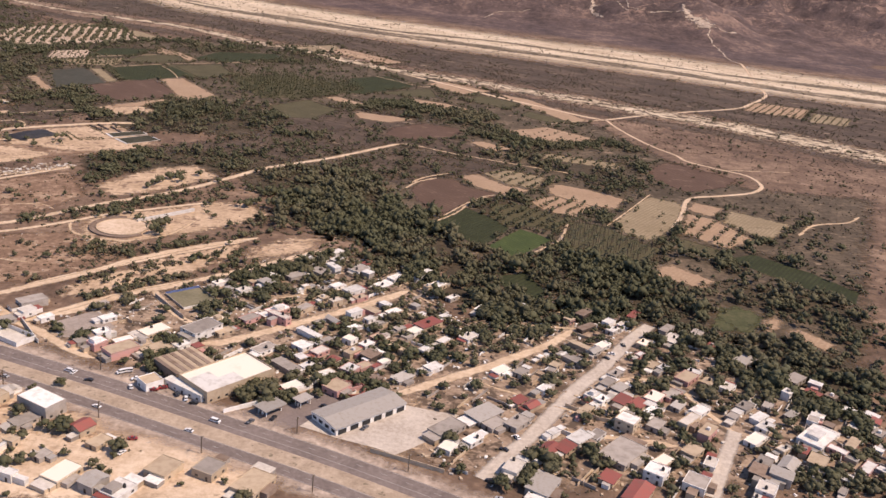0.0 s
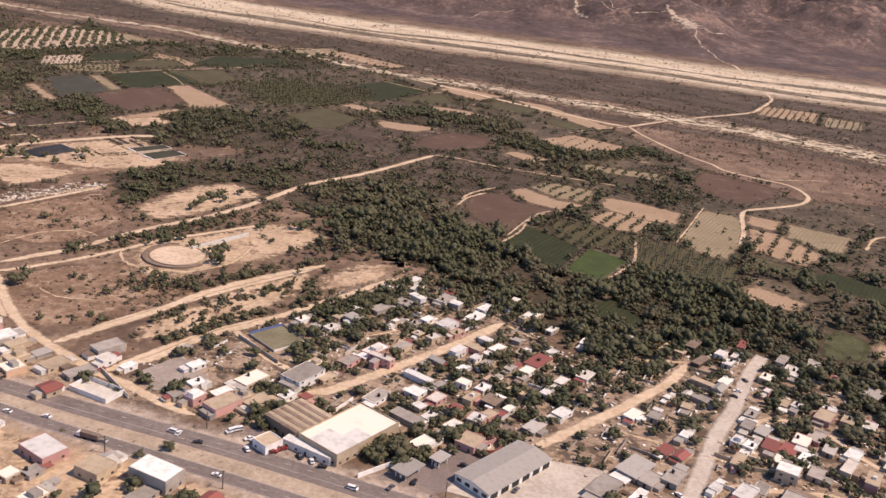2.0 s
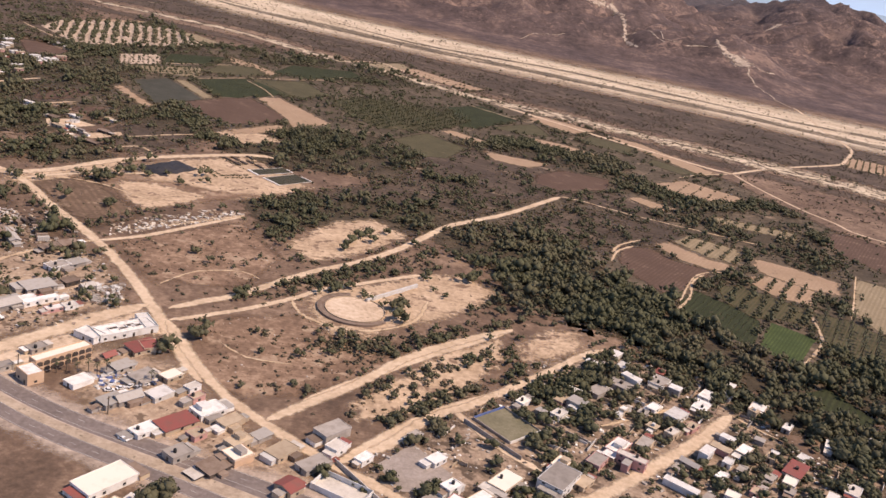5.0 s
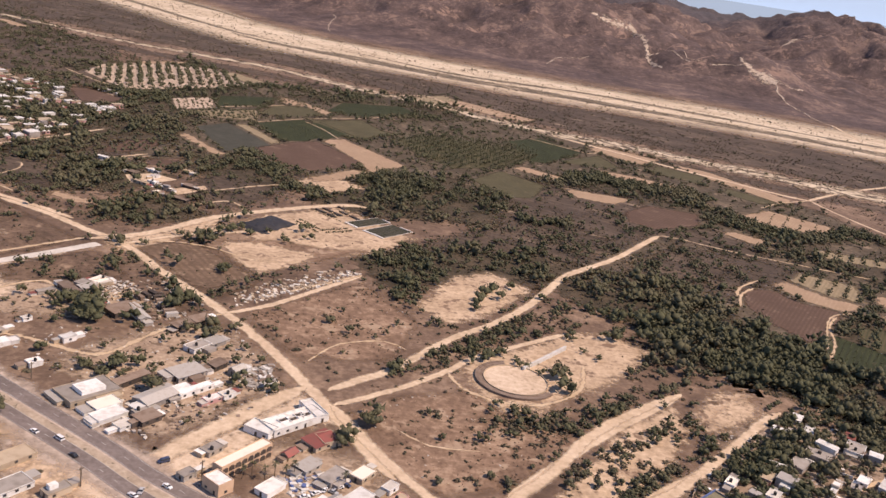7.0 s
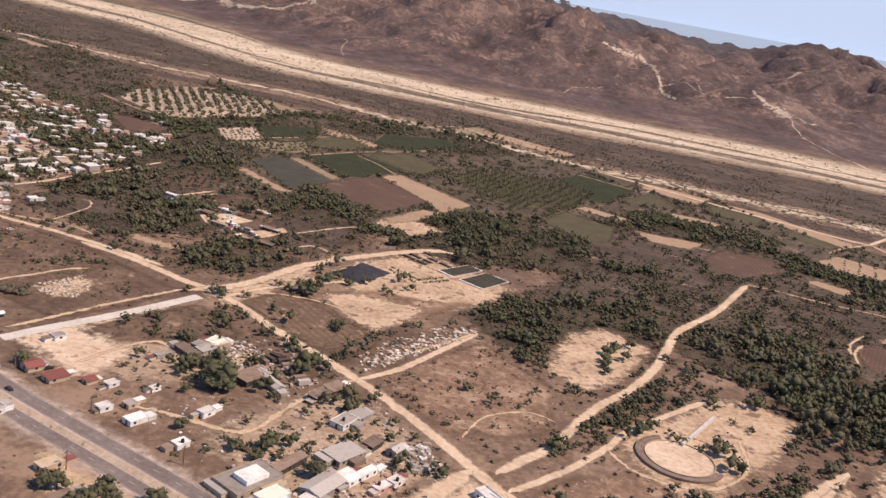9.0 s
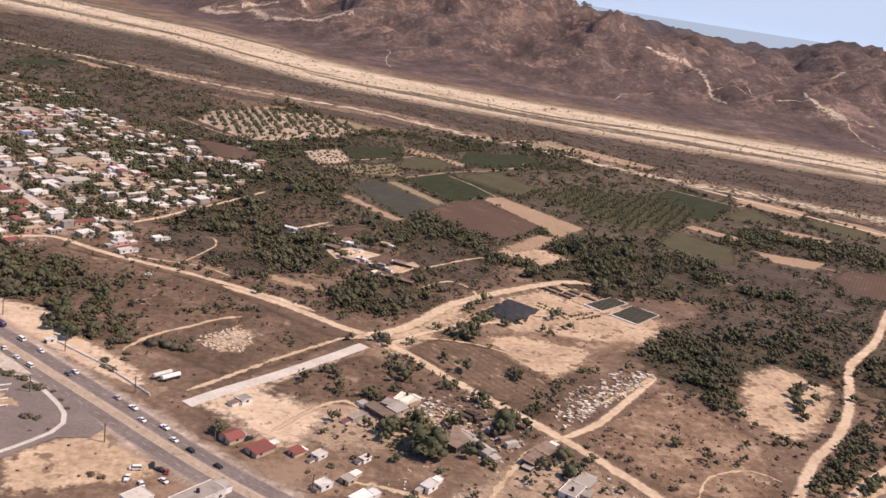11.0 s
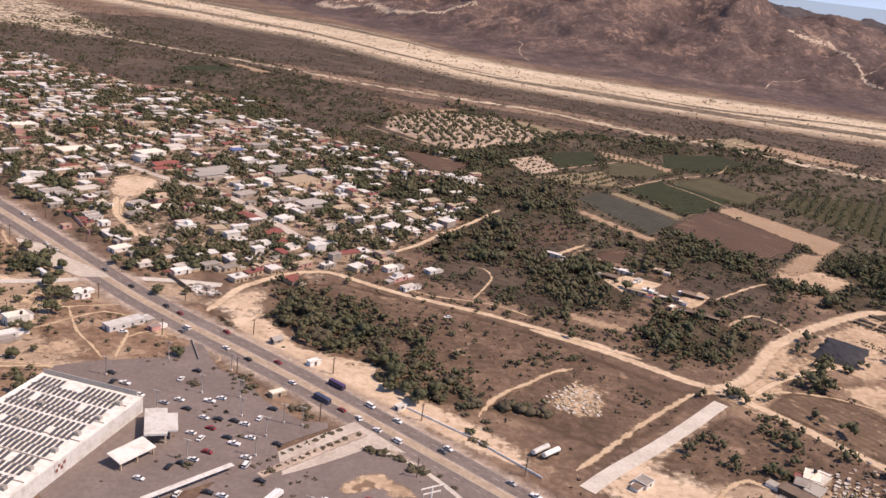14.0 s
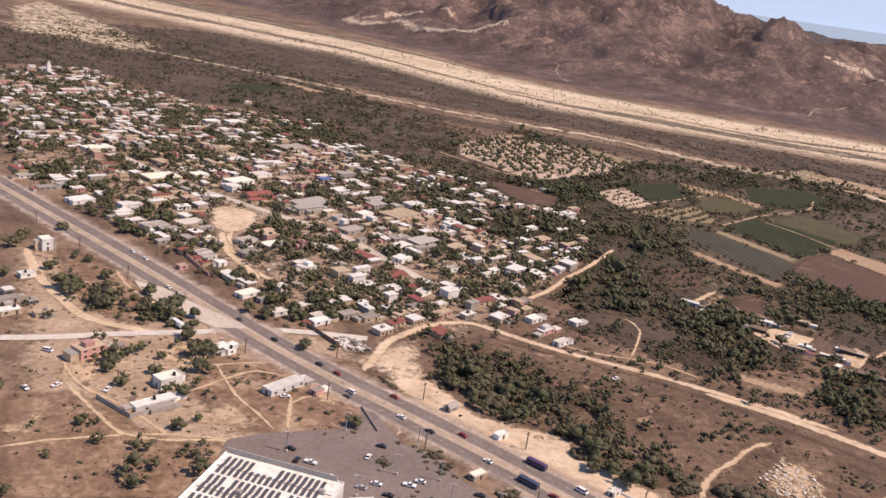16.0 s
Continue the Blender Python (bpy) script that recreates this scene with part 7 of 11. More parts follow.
def house(x, y, w, d, h, code, rot, near=True, group="valley houses"):
    """A box house: walls, roof slab with parapet or sheet roof, door, windows, now and then a water tank."""
    wall, roof = WALLS[code[0]]
    if code == "w" and hr.random() < 0.35:
        wall = hr.choice(["tan", "tan", "grey", "pink"])
    if roof == "white":
        roof = hr.choice(["white", "white", "white", "white", "cream", "grey", "concrete"])
    w, d, h = w * hr.uniform(0.78, 0.96), d * hr.uniform(0.78, 0.96), h * hr.uniform(0.52, 0.64)
    claim(x, y, w, d, rot)
    size = "small" if w * d < 32 else "large" if w * d > 90 else "two-storey" if h > 4.5 else "plain"
    e = empty("house", pose(x, y, 0.0, 0, 0, rot), f"{size} {WORDS[code[0]]} house on bare earth", "house", group)
    part("wall", unit_box("wall", wall), e, m=scaled(0, 0, -0.05, w, d, h + 0.05))
    if code[0] in "srdb":
        gable = code[0] in "rs" and hr.random() < 0.4
        o, t, rise = 0.35, 0.12, hr.uniform(0.4, 0.9)
        if gable:
            v = [(-w / 2 - o, -d / 2 - o, 0), (w / 2 + o, -d / 2 - o, 0), (w / 2 + o, 0, rise + 0.5), (-w / 2 - o, 0, rise + 0.5), (-w / 2 - o, d / 2 + o, 0), (w / 2 + o, d / 2 + o, 0)]
            v += [(a, b, c + t) for a, b, c in v]
            f = [(0, 3, 2, 1), (3, 4, 5, 2), (6, 7, 8, 9), (9, 8, 11, 10), (0, 1, 7, 6), (4, 10, 11, 5), (0, 6, 9, 3), (3, 9, 10, 4), (1, 2, 8, 7), (2, 5, 11, 8)]
            part("roof", mesh_from("roof", v, f, roof), e, m=pose(0, 0, h + 0.003))
            part("gable", mesh_from("gable", [(s * w / 2, q, z) for s in (-1, 1) for q, z in ((-d / 2, 0), (d / 2, 0), (0, rise + 0.45))], [(0, 2, 1), (3, 4, 5), (0, 1, 4, 3), (1, 2, 5, 4), (2, 0, 3, 5)], wall), e, m=pose(0, 0, h))
        else:
            v = [(-w / 2 - o, -d / 2 - o, 0), (w / 2 + o, -d / 2 - o, 0), (w / 2 + o, d / 2 + o, rise * 0.5), (-w / 2 - o, d / 2 + o, rise * 0.5)]
            v += [(a, b, c + t) for a, b, c in v]
            part("roof", mesh_from("roof", v, BOX_F, roof), e, m=pose(0, 0, h + 0.003))
    else:
        p = 0.25 if h > 3.5 else 0.16
        part("roof", boxes("roof", [roof, wall], (-w / 2 - 0.12, -d / 2 - 0.12, 0, w / 2 + 0.12, d / 2 + 0.12, 0.16),
                           (-w / 2 - 0.12, -d / 2 - 0.12, 0.16, w / 2 + 0.12, -d / 2 + 0.08, 0.16 + p, 1), (-w / 2 - 0.12, d / 2 - 0.08, 0.16, w / 2 + 0.12, d / 2 + 0.12, 0.16 + p, 1),
                           (-w / 2 - 0.12, -d / 2 + 0.08, 0.16, -w / 2 + 0.08, d / 2 - 0.08, 0.16 + p, 1), (w / 2 - 0.08, -d / 2 + 0.08, 0.16, w / 2 + 0.12, d / 2 - 0.08, 0.16 + p, 1)), e, m=pose(0, 0, h + 0.003))
        if near and hr.random() < 0.28:
            part("water_tank", tank_mesh(), e, m=scaled(hr.uniform(-0.3, 0.3) * w, hr.uniform(-0.3, 0.3) * d, h + 0.165, 1.1, 1.1, 1.2))
    if near and w > 8 and hr.random() < 0.35:
        # a lower wing or porch on one side
        ww, dd, hh = w * hr.uniform(0.35, 0.6), hr.uniform(2.0, 3.2), min(h, 3.0) * 0.85
        part("porch", unit_box("porch", hr.choice([wall, "grey", "rust"])), e, m=scaled(hr.uniform(-0.2, 0.2) * w, -d / 2 - dd / 2, -0.05, ww, dd, hh))
    if near:
        # rooms and lean-to roofs that were added later
        for _ in range(hr.choice([1, 1, 2, 2])):
            ww, dd, hh = w * hr.uniform(0.3, 0.75), hr.uniform(1.6, 4.4), h * hr.uniform(0.55, 0.95)
            side = hr.choice([-1, 1])
            sx, sy = side * (w / 2 + dd / 2 - 0.02), hr.uniform(-0.25, 0.25) * d
            m = hr.choice([wall, wall, "grey", "tan", "white"])
            annex = part("annex", unit_box("annex", m), e, m=scaled(sx, sy, -0.05, dd, min(ww, d * 0.8), hh))
            part("annex_roof", unit_box("annex_roof", hr.choice(["white", "white", "grey", "steel", "steel", "rust", "concrete", "red"])), e, m=scaled(sx, sy, hh - 0.047, dd + 0.3, min(ww, d * 0.8) + 0.3, 0.12))
        if h > 1.7 and w > 6 and code[0] in "wgtpxyc" and hr.random() < 0.16:
            part("upper_room", unit_box("upper_room", hr.choice([wall, "white", "grey"])), e, m=scaled(hr.uniform(-0.2, 0.2) * w, hr.uniform(-0.15, 0.15) * d, h + 0.165, w * hr.uniform(0.3, 0.55), d * hr.uniform(0.4, 0.7), 1.5))
    facade(e, w, d, h, rot, near)
    return e


BLOCKS = []
BLOCKS.append((57, [
    (-175.3, 272.1, 9, 7, 3, "w"), (-171.9, 276.8, 8, 5, 3, "w"), (-175.9, 266.4, 10, 4, 3, "w"), (-164.1, 277.7, 8, 6, 3, "w"),
    (-165.9, 272.1, 6, 5, 3, "w"), (-159.8, 274.3, 6, 5, 2.8, "g"), (-155.3, 262.2, 9, 7, 3, "c"), (-150.7, 260.4, 6, 5, 2.6, "w"),
    (-152.7, 269.5, 5, 3, 2.2, "s"), (-184.7, 293.1, 12, 6, 3, "w"), (-141.7, 278.7, 11, 8, 3.2, "s"), (-154.2, 284.7, 8, 5, 3, "p"),
    (-126, 265.9, 9, 7, 2.6, "g"), (-131, 266.3, 7, 6, 2.6, "g"), (-119.1, 266.6, 6, 8, 3, "g"), (-112.6, 272.8, 7, 6, 4.4, "g"),
    (-105.9, 263.5, 7, 7, 5, "r"), (-96.8, 267.1, 12, 7, 3.2, "w"), (-89.6, 263.1, 10, 7, 3.2, "w"), (-173.5, 254, 10, 8, 3, "w"),
    (-136.1, 257.2, 5, 4, 3, "w"), (-86.4, 330.2, 13, 8, 6, "w"), (-95.1, 321.3, 8, 6, 3, "t"), (-9.3, 280, 5, 9, 3, "w"),
    (-1.3, 294, 7, 6, 4, "g"), (-40, 303.9, 10, 4, 2.8, "w"), (-59.1, 330.2, 10, 7, 3, "w")]))
BLOCKS.append((57, [
    (-159.6, 345.9, 7, 5, 5, "w"), (-150.4, 316.1, 16, 5, 3, "w"), (-159.4, 327.9, 6, 5, 3, "w"), (-122.4, 323.1, 7, 6, 5, "w"),
    (-113.4, 312.3, 12, 9, 6, "p"), (-103.3, 330.8, 13, 10, 5, "c"), (-70.7, 352.2, 8, 6, 5, "w"), (-58, 361.7, 4, 13, 6, "x"),
    (-59.3, 356.1, 7, 5, 3, "p"), (-85.3, 349.9, 8, 6, 4, "w"), (-57.5, 411.8, 10, 7, 3, "g"), (-42.4, 439.7, 9, 4, 3, "w"),
    (-27.3, 423.8, 5, 12, 4, "x"), (-10.9, 418.9, 6, 5, 4, "w"), (-15.7, 407.8, 8, 6, 3, "w"), (-27.6, 397.7, 10, 7, 3, "g"),
    (-33.9, 382.6, 5, 5, 3, "w"), (-43.9, 399.2, 5, 4, 3, "g"), (-78.3, 384.2, 7, 5, 3, "w")]))
BLOCKS.append((57, [
    (-62.1, 385.5, 6, 5, 3, "g"), (8, 408.9, 8, 6, 4, "w"), (-10.4, 374, 9, 6, 4, "w"), (-19.5, 365.9, 7, 5, 3, "w"),
    (-26, 348.1, 5, 5, 4, "w"), (-23, 342.4, 6, 4, 3, "w"), (-15.4, 346.9, 6, 5, 3, "g"), (0.7, 362.6, 7, 5, 3, "w"),
    (10.8, 350.5, 6, 5, 4, "w"), (6.6, 330.6, 9, 6, 3, "w"), (-5.8, 319.9, 7, 5, 3, "g"), (-13.9, 326.8, 7, 6, 4, "w"),
    (-23.2, 320.6, 8, 6, 5, "x"), (-35.1, 316.3, 7, 5, 3, "w"), (-43.7, 319.4, 8, 5, 3, "w"), (-59.6, 328.7, 11, 6, 3, "w"),
    (-39.7, 332.9, 6, 5, 3, "w"), (-26.6, 306.3, 9, 9, 4, "p"), (-46.5, 301.3, 6, 5, 3, "w")]))
BLOCKS.append((65, [
    (-109, 260.6, 7, 6, 6, "p"), (-99.9, 264.4, 16, 4, 4, "w"), (-97.9, 256.9, 8, 6, 3, "t"), (-80.4, 256, 9, 7, 4, "w"),
    (-72.3, 255.8, 6, 6, 5, "t"), (-59.7, 246.8, 10, 8, 5, "w"), (-73.5, 245.1, 10, 9, 4, "t"), (-44.8, 241.3, 13, 10, 4, "t"),
    (-102.6, 238.3, 12, 8, 4, "c"), (-83.3, 232.3, 10, 8, 4, "w"), (-18.9, 235.4, 6, 5, 6, "w"), (-125.2, 263.5, 7, 6, 4, "w"),
    (-106.3, 233.1, 8, 5, 3, "t"), (9.7, 286.4, 9, 10, 4, "s"), (-7.5, 270.8, 5, 14, 4, "s"), (-0.4, 298.2, 10, 6, 4, "g")]))
BLOCKS.append((57, [
    (21.8, 356.6, 9, 6, 4, "w"), (30.4, 393.6, 7, 4, 3, "w"), (16.1, 410.9, 7, 5, 3, "w"), (32.4, 332.2, 8, 6, 4, "w"),
    (41.7, 332.4, 7, 6, 4, "g"), (39.2, 342.4, 6, 4, 3, "w"), (51.7, 348.5, 5, 4, 3, "w"), (49.4, 321.3, 8, 5, 3, "w"),
    (59.9, 342.1, 5, 4, 3, "t"), (77.5, 365.1, 7, 4, 3, "w"), (74, 357.9, 7, 5, 3, "w"), (66.9, 317, 12, 6, 3, "w"),
    (97.9, 370.6, 9, 5, 3, "w"), (112.3, 377.7, 11, 6, 3, "w"), (96, 360.3, 6, 4, 3, "w"), (90, 379.6, 7, 4, 3, "r"),
    (90.5, 388, 8, 5, 3, "g"), (77.9, 330.1, 8, 5, 3, "g"), (74.7, 334.3, 9, 5, 3, "s")]))
BLOCKS.append((57, [
    (101, 348.1, 7, 5, 3, "t"), (112.5, 341.8, 8, 5, 3, "x"), (120.8, 336.8, 7, 5, 3, "g"), (89.6, 321.9, 7, 5, 3, "w"),
    (100.5, 321.3, 10, 7, 5, "w"), (82.3, 298.4, 9, 8, 7, "w"), (74.9, 303.3, 10, 7, 5, "t"), (81.6, 315.3, 9, 5, 3, "r"),
    (91.1, 296.8, 9, 6, 4, "t"), (110, 312.8, 9, 8, 4, "w"), (121.6, 312.1, 9, 7, 4, "g"), (134.9, 306.2, 8, 5, 3, "w"),
    (125.7, 291.5, 11, 7, 4, "x"), (143.5, 323.7, 6, 4, 3, "g"), (158.2, 314.3, 6, 5, 4, "w"), (152, 301, 8, 9, 3, "w"),
    (156.3, 295.1, 9, 6, 3, "w"), (184.5, 317.6, 5, 4, 4, "r")]))
BLOCKS.append((60, [
    (21.6, 293.2, 12, 9, 6, "s"), (18.3, 277.6, 9, 6, 4, "x"), (15.7, 272.7, 7, 6, 3, "w"), (40.6, 304.4, 8, 6, 4, "r"),
    (36.5, 295.2, 8, 4, 4, "w"), (46.4, 287.6, 9, 6, 4, "w"), (30.6, 287.5, 9, 5, 4, "g"), (47.8, 272.4, 10, 7, 4, "r"),
    (37.8, 262.7, 10, 7, 5, "w"), (46.8, 254.6, 14, 10, 4, "s"), (27.7, 258.5, 7, 6, 3, "t"), (74.3, 277.3, 15, 8, 4, "s"),
    (68.9, 289.3, 9, 6, 3, "g"), (70.1, 263, 9, 6, 3, "r"), (86.5, 266.8, 9, 8, 6, "w")]))
BLOCKS.append((60, [
    (77.9, 254.1, 16, 8, 4, "r"), (81.6, 250.9, 8, 6, 4, "w"), (99.5, 263.6, 10, 8, 5, "w"), (108.3, 277.9, 8, 5, 3, "w"),
    (99.8, 279.5, 6, 5, 3, "g"), (124.6, 273.3, 9, 8, 5, "d"), (131.1, 271.6, 7, 8, 6, "s"), (122.8, 262.4, 8, 7, 6, "w"),
    (118.8, 256.5, 8, 5, 4, "w")]))
BLOCKS.append((50, [
    (-231.8, 391.6, 9, 5, 3, "r"), (-218.8, 342.8, 10, 6, 3, "w"), (-209.4, 345.3, 12, 6, 3, "r"), (-203.2, 344.1, 6, 5, 3, "p"),
    (-202.1, 357.4, 10, 5, 3, "w"), (-193.8, 351.7, 7, 5, 3, "t"), (-206.2, 332.1, 9, 6, 4, "g"), (-194.9, 327.9, 9, 7, 3, "d"),
    (-188.9, 334.7, 9, 8, 5, "y"), (-174.5, 338.1, 9, 7, 3, "g"), (-171.8, 322, 7, 7, 4, "r"), (-167.4, 329.6, 8, 5, 3, "g"),
    (-164.7, 317.6, 6, 5, 3, "w"), (-159.9, 344.4, 9, 8, 6, "g"), (-123.5, 321.7, 6, 7, 6, "w"), (-127.6, 322.2, 7, 6, 3, "g"),
    (-114.1, 323.6, 6, 4, 4, "w"), (-128.2, 306.6, 9, 6, 3, "w"), (-118.3, 300, 8, 7, 4, "w")]))
BLOCKS.append((65, [
    (-190.5, 291.3, 12, 8, 5, "w"), (-182.1, 287.3, 7, 6, 5, "w"), (-190.1, 281, 26, 14, 5, "s"), (-201, 276.9, 14, 10, 5, "t"),
    (-159.2, 284.1, 13, 12, 4, "w"), (-216.9, 311.3, 10, 8, 4, "w"), (-216.6, 302, 10, 8, 3, "c")]))
BLOCKS.append((48, [
    (-311.6, 410.2, 8, 5, 2.3, "w"), (-307.3, 407.3, 7, 4, 2.3, "w"), (-316.9, 414.3, 8, 5, 2.3, "w"), (-301.6, 417.1, 10, 6, 2.3, "w"),
    (-289.7, 412, 8, 6, 2.3, "d"), (-291.4, 404.2, 9, 6, 2.3, "d"), (-281.5, 431.7, 9, 4, 2.3, "t"), (-295.8, 394.8, 6, 5, 2.3, "w"),
    (-300.4, 399.4, 8, 5, 2.3, "w"), (-271.5, 417.6, 8, 4, 2.3, "w"), (-333.5, 513.2, 8, 4, 2.3, "w"), (-285, 450.7, 5, 4, 2.3, "w"),
    (-278.4, 458.3, 5, 4, 2.3, "w"), (-285.5, 480.3, 7, 4, 2.5, "d"), (-294.1, 409.5, 9, 4, 2.3, "w"), (-296.6, 403.1, 9, 4, 2.3, "d"),
    (-302.2, 396.2, 6, 4, 2.3, "t"), (-284.5, 424.3, 7, 4, 2.3, "d")]))
BLOCKS.append((48, [
    (-393.9, 472.5, 7, 6, 3, "r"), (-384.2, 466.3, 9, 6, 3, "r"), (-382.9, 471.5, 5, 4, 3, "w"), (-393.4, 499.7, 6, 5, 3, "w"),
    (-365.5, 466.2, 5, 4, 2.5, "w"), (-363.7, 448.7, 6, 4, 2.5, "w"), (-356.2, 452.7, 4, 4, 2.5, "w"), (-372.8, 466.9, 5, 4, 2.5, "r"),
    (-335, 508.5, 7, 5, 3, "w"), (-338.8, 503.1, 7, 5, 3, "s"), (-341.2, 495.2, 5, 3, 3, "g"), (-350.8, 466.4, 4, 3, 2.5, "w"),
    (-352.2, 442.9, 8, 5, 3, "w"), (-398.9, 435.7, 16, 7, 4, "w"), (-414.9, 432.6, 8, 7, 4, "w"), (-353.2, 495.1, 9, 3, 2.5, "g")]))
BLOCKS.append((45, [
    (-477.2, 670.5, 8, 5, 3, "w"), (-473.3, 658.3, 10, 5, 3, "w"), (-457.7, 673.3, 7, 5, 3, "w"), (-468, 647.2, 8, 4, 3, "w"),
    (-493.5, 725.1, 8, 4, 3, "w"), (-478.4, 748.7, 7, 5, 3, "w"), (-479.4, 692, 8, 5, 3, "g"), (-460.6, 825.9, 9, 5, 3, "w"),
    (-447.7, 863.3, 6, 5, 3, "w"), (-344.2, 656.9, 6, 3, 3, "w"), (-388.9, 709.4, 4, 3, 3, "w"), (-353.1, 690.6, 4, 3, 3, "w"),
    (-593.5, 879, 10, 5, 4, "w")]))
BLOCKS.append((45, [
    (-681.6, 826.6, 22, 5, 4, "w"), (-824.8, 1079.8, 24, 9, 5, "x"), (-619.6, 810.3, 20, 5, 4, "r"), (-592.5, 802.7, 20, 8, 5, "s"),
    (-554.6, 827.9, 12, 8, 6, "s"), (-590.3, 877.1, 10, 6, 5, "b"), (-640, 837.1, 16, 6, 3, "w"), (-747.9, 800, 14, 6, 3, "w"),
    (-730.7, 779.8, 12, 6, 3, "w"), (-704.6, 759.9, 12, 6, 3, "w"), (-678.8, 745.7, 9, 5, 4, "w"), (-637.3, 743.9, 10, 4, 3, "g"),
    (-658.7, 735.1, 12, 4, 3, "w"), (-647.1, 745, 8, 4, 3, "w"), (-611.4, 728.2, 9, 5, 3, "g"), (-597.2, 726.7, 12, 5, 3, "w"),
    (-628.4, 720.6, 7, 5, 4, "w"), (-626.5, 699.9, 9, 6, 3, "w"), (-612.1, 676.2, 7, 5, 3, "w")]))
BLOCKS.append((45, [
    (-581.1, 701, 9, 6, 4, "w"), (-618.9, 693.1, 5, 4, 3, "w"), (-524.7, 756.5, 18, 6, 4, "g"), (-694.6, 686.2, 6, 6, 8, "w"),
    (-539.5, 783, 9, 6, 4, "t"), (-566.4, 915.1, 8, 5, 3, "w"), (-631.7, 869, 10, 5, 3, "w"), (-668, 788, 14, 7, 3, "p"),
    (-689.4, 1145.3, 8, 5, 3, "w"), (-693, 1031.5, 8, 5, 3, "w"), (-670.9, 967, 7, 5, 3, "w"), (-651.2, 901.2, 8, 5, 3, "w")]))
BLOCKS.append((45, [
    (-599.2, 655.6, 9, 5, 3, "w"), (-577.4, 651.9, 12, 6, 3, "w"), (-568, 638.6, 9, 5, 3, "w"), (-590.1, 643.1, 10, 5, 3, "g"),
    (-548.7, 648.5, 9, 5, 3, "w"),
    (-679, 612.3, 8, 5, 3, "w")]))
BLOCKS.append((45, [
    (-688.4, 650.7, 7, 5, 3, "w"), (-684.1, 622.7, 9, 5, 3, "g")]))
BLOCKS.append((52, [
    (-611.8, 570.3, 9, 7, 4.5, "w"), (-609.4, 555.7, 13, 4, 2.8, "w"), (-614.7, 554.2, 5, 5, 2.6, "s"), (-572.9, 573.3, 17, 5, 3, "w"), (-562.2, 576.4, 5, 4, 3, "x"), (-568.7, 582.9, 6, 5, 4, "w"), (-601.4, 602.6, 9, 5, 3, "w"), (-597.2, 601.6, 5, 3, 2.6, "w"), (-635.4, 593.8, 5, 4, 3, "w")]))
# the village beside the filling station
VILLAGE = []
VILLAGE += [(24.2, 361.9, 9.4, 5.8, "w"), (13.4, 355.5, 7.3, 4.5, "w"), (-10.5, 330.4, 5.8, 3.6, "w"), (9.4, 330.8, 8.7, 5.4, "w"), (-2.5, 319.7, 8.8, 5.4, "s"), (0.0, 378.2, 6.1, 3.8, "t"), (13.7, 381.1, 6.2, 3.8, "w"), (36.9, 333.5, 8.5, 5.3, "w"), (45.1, 333.4, 8.1, 5.0, "g")]
VILLAGE += [(54.4, 348.8, 4.5, 3.2, "w"), (53.3, 320.8, 7.0, 4.3, "w"), (47.1, 306.3, 7.6, 4.7, "r"), (28.9, 297.4, 14.2, 8.8, "s"), (15.2, 284.6, 14.3, 8.9, "g"), (7.9, 299.7, 8.0, 5.0, "g"), (40.9, 293.0, 10.4, 6.4, "g"), (24.3, 278.5, 8.2, 5.1, "w"), (-0.7, 273.2, 8.6, 5.3, "s")]
VILLAGE += [(83.3, 365.6, 7.5, 4.6, "w"), (78.6, 359.0, 6.8, 4.2, "s"), (90.4, 391.6, 7.3, 4.5, "w"), (97.2, 390.5, 7.4, 4.6, "w"), (103.1, 371.6, 7.7, 4.8, "w"), (99.0, 359.7, 4.8, 3.2, "w"), (117.7, 380.0, 10.8, 6.7, "w"), (106.8, 349.3, 6.9, 4.3, "w"), (85.0, 340.0, 7.6, 4.7, "g")]
VILLAGE += [(84.7, 327.5, 7.9, 4.9, "s"), (72.2, 319.1, 8.1, 5.0, "w"), (75.6, 316.2, 6.7, 4.1, "w"), (90.0, 315.9, 9.2, 5.7, "r"), (83.6, 308.3, 8.1, 5.0, "c"), (94.4, 310.8, 8.2, 5.1, "w"), (97.6, 322.3, 10.0, 6.2, "w"), (118.6, 346.4, 9.1, 5.7, "w"), (53.7, 288.7, 6.1, 3.8, "w")]
VILLAGE += [(56.9, 278.6, 8.6, 5.3, "r"), (76.2, 288.7, 9.9, 6.1, "s"), (-29.5, 427.5, 12.2, 7.6, "w"), (-10.9, 421.4, 8.8, 5.5, "w"), (-16.2, 411.5, 10.3, 6.4, "w"), (-59.2, 412.2, 11.2, 6.9, "g"), (-38.2, 404.5, 6.8, 4.2, "w"), (-30.0, 401.0, 10.5, 6.5, "w"), (-26.1, 393.4, 7.7, 4.8, "p")]
VILLAGE += [(-79.2, 388.8, 7.0, 4.4, "w"), (-92.0, 394.7, 6.1, 3.8, "w"), (-61.9, 389.3, 6.5, 4.1, "w"), (-60.4, 371.0, 11.6, 7.2, "x"), (-49.6, 375.2, 9.3, 5.8, "w"), (-70.6, 359.7, 9.8, 6.1, "w"), (-84.0, 354.7, 8.3, 5.1, "c"), (-78.1, 345.4, 8.5, 5.3, "t"), (9.5, 416.5, 10.0, 6.2, "w")]
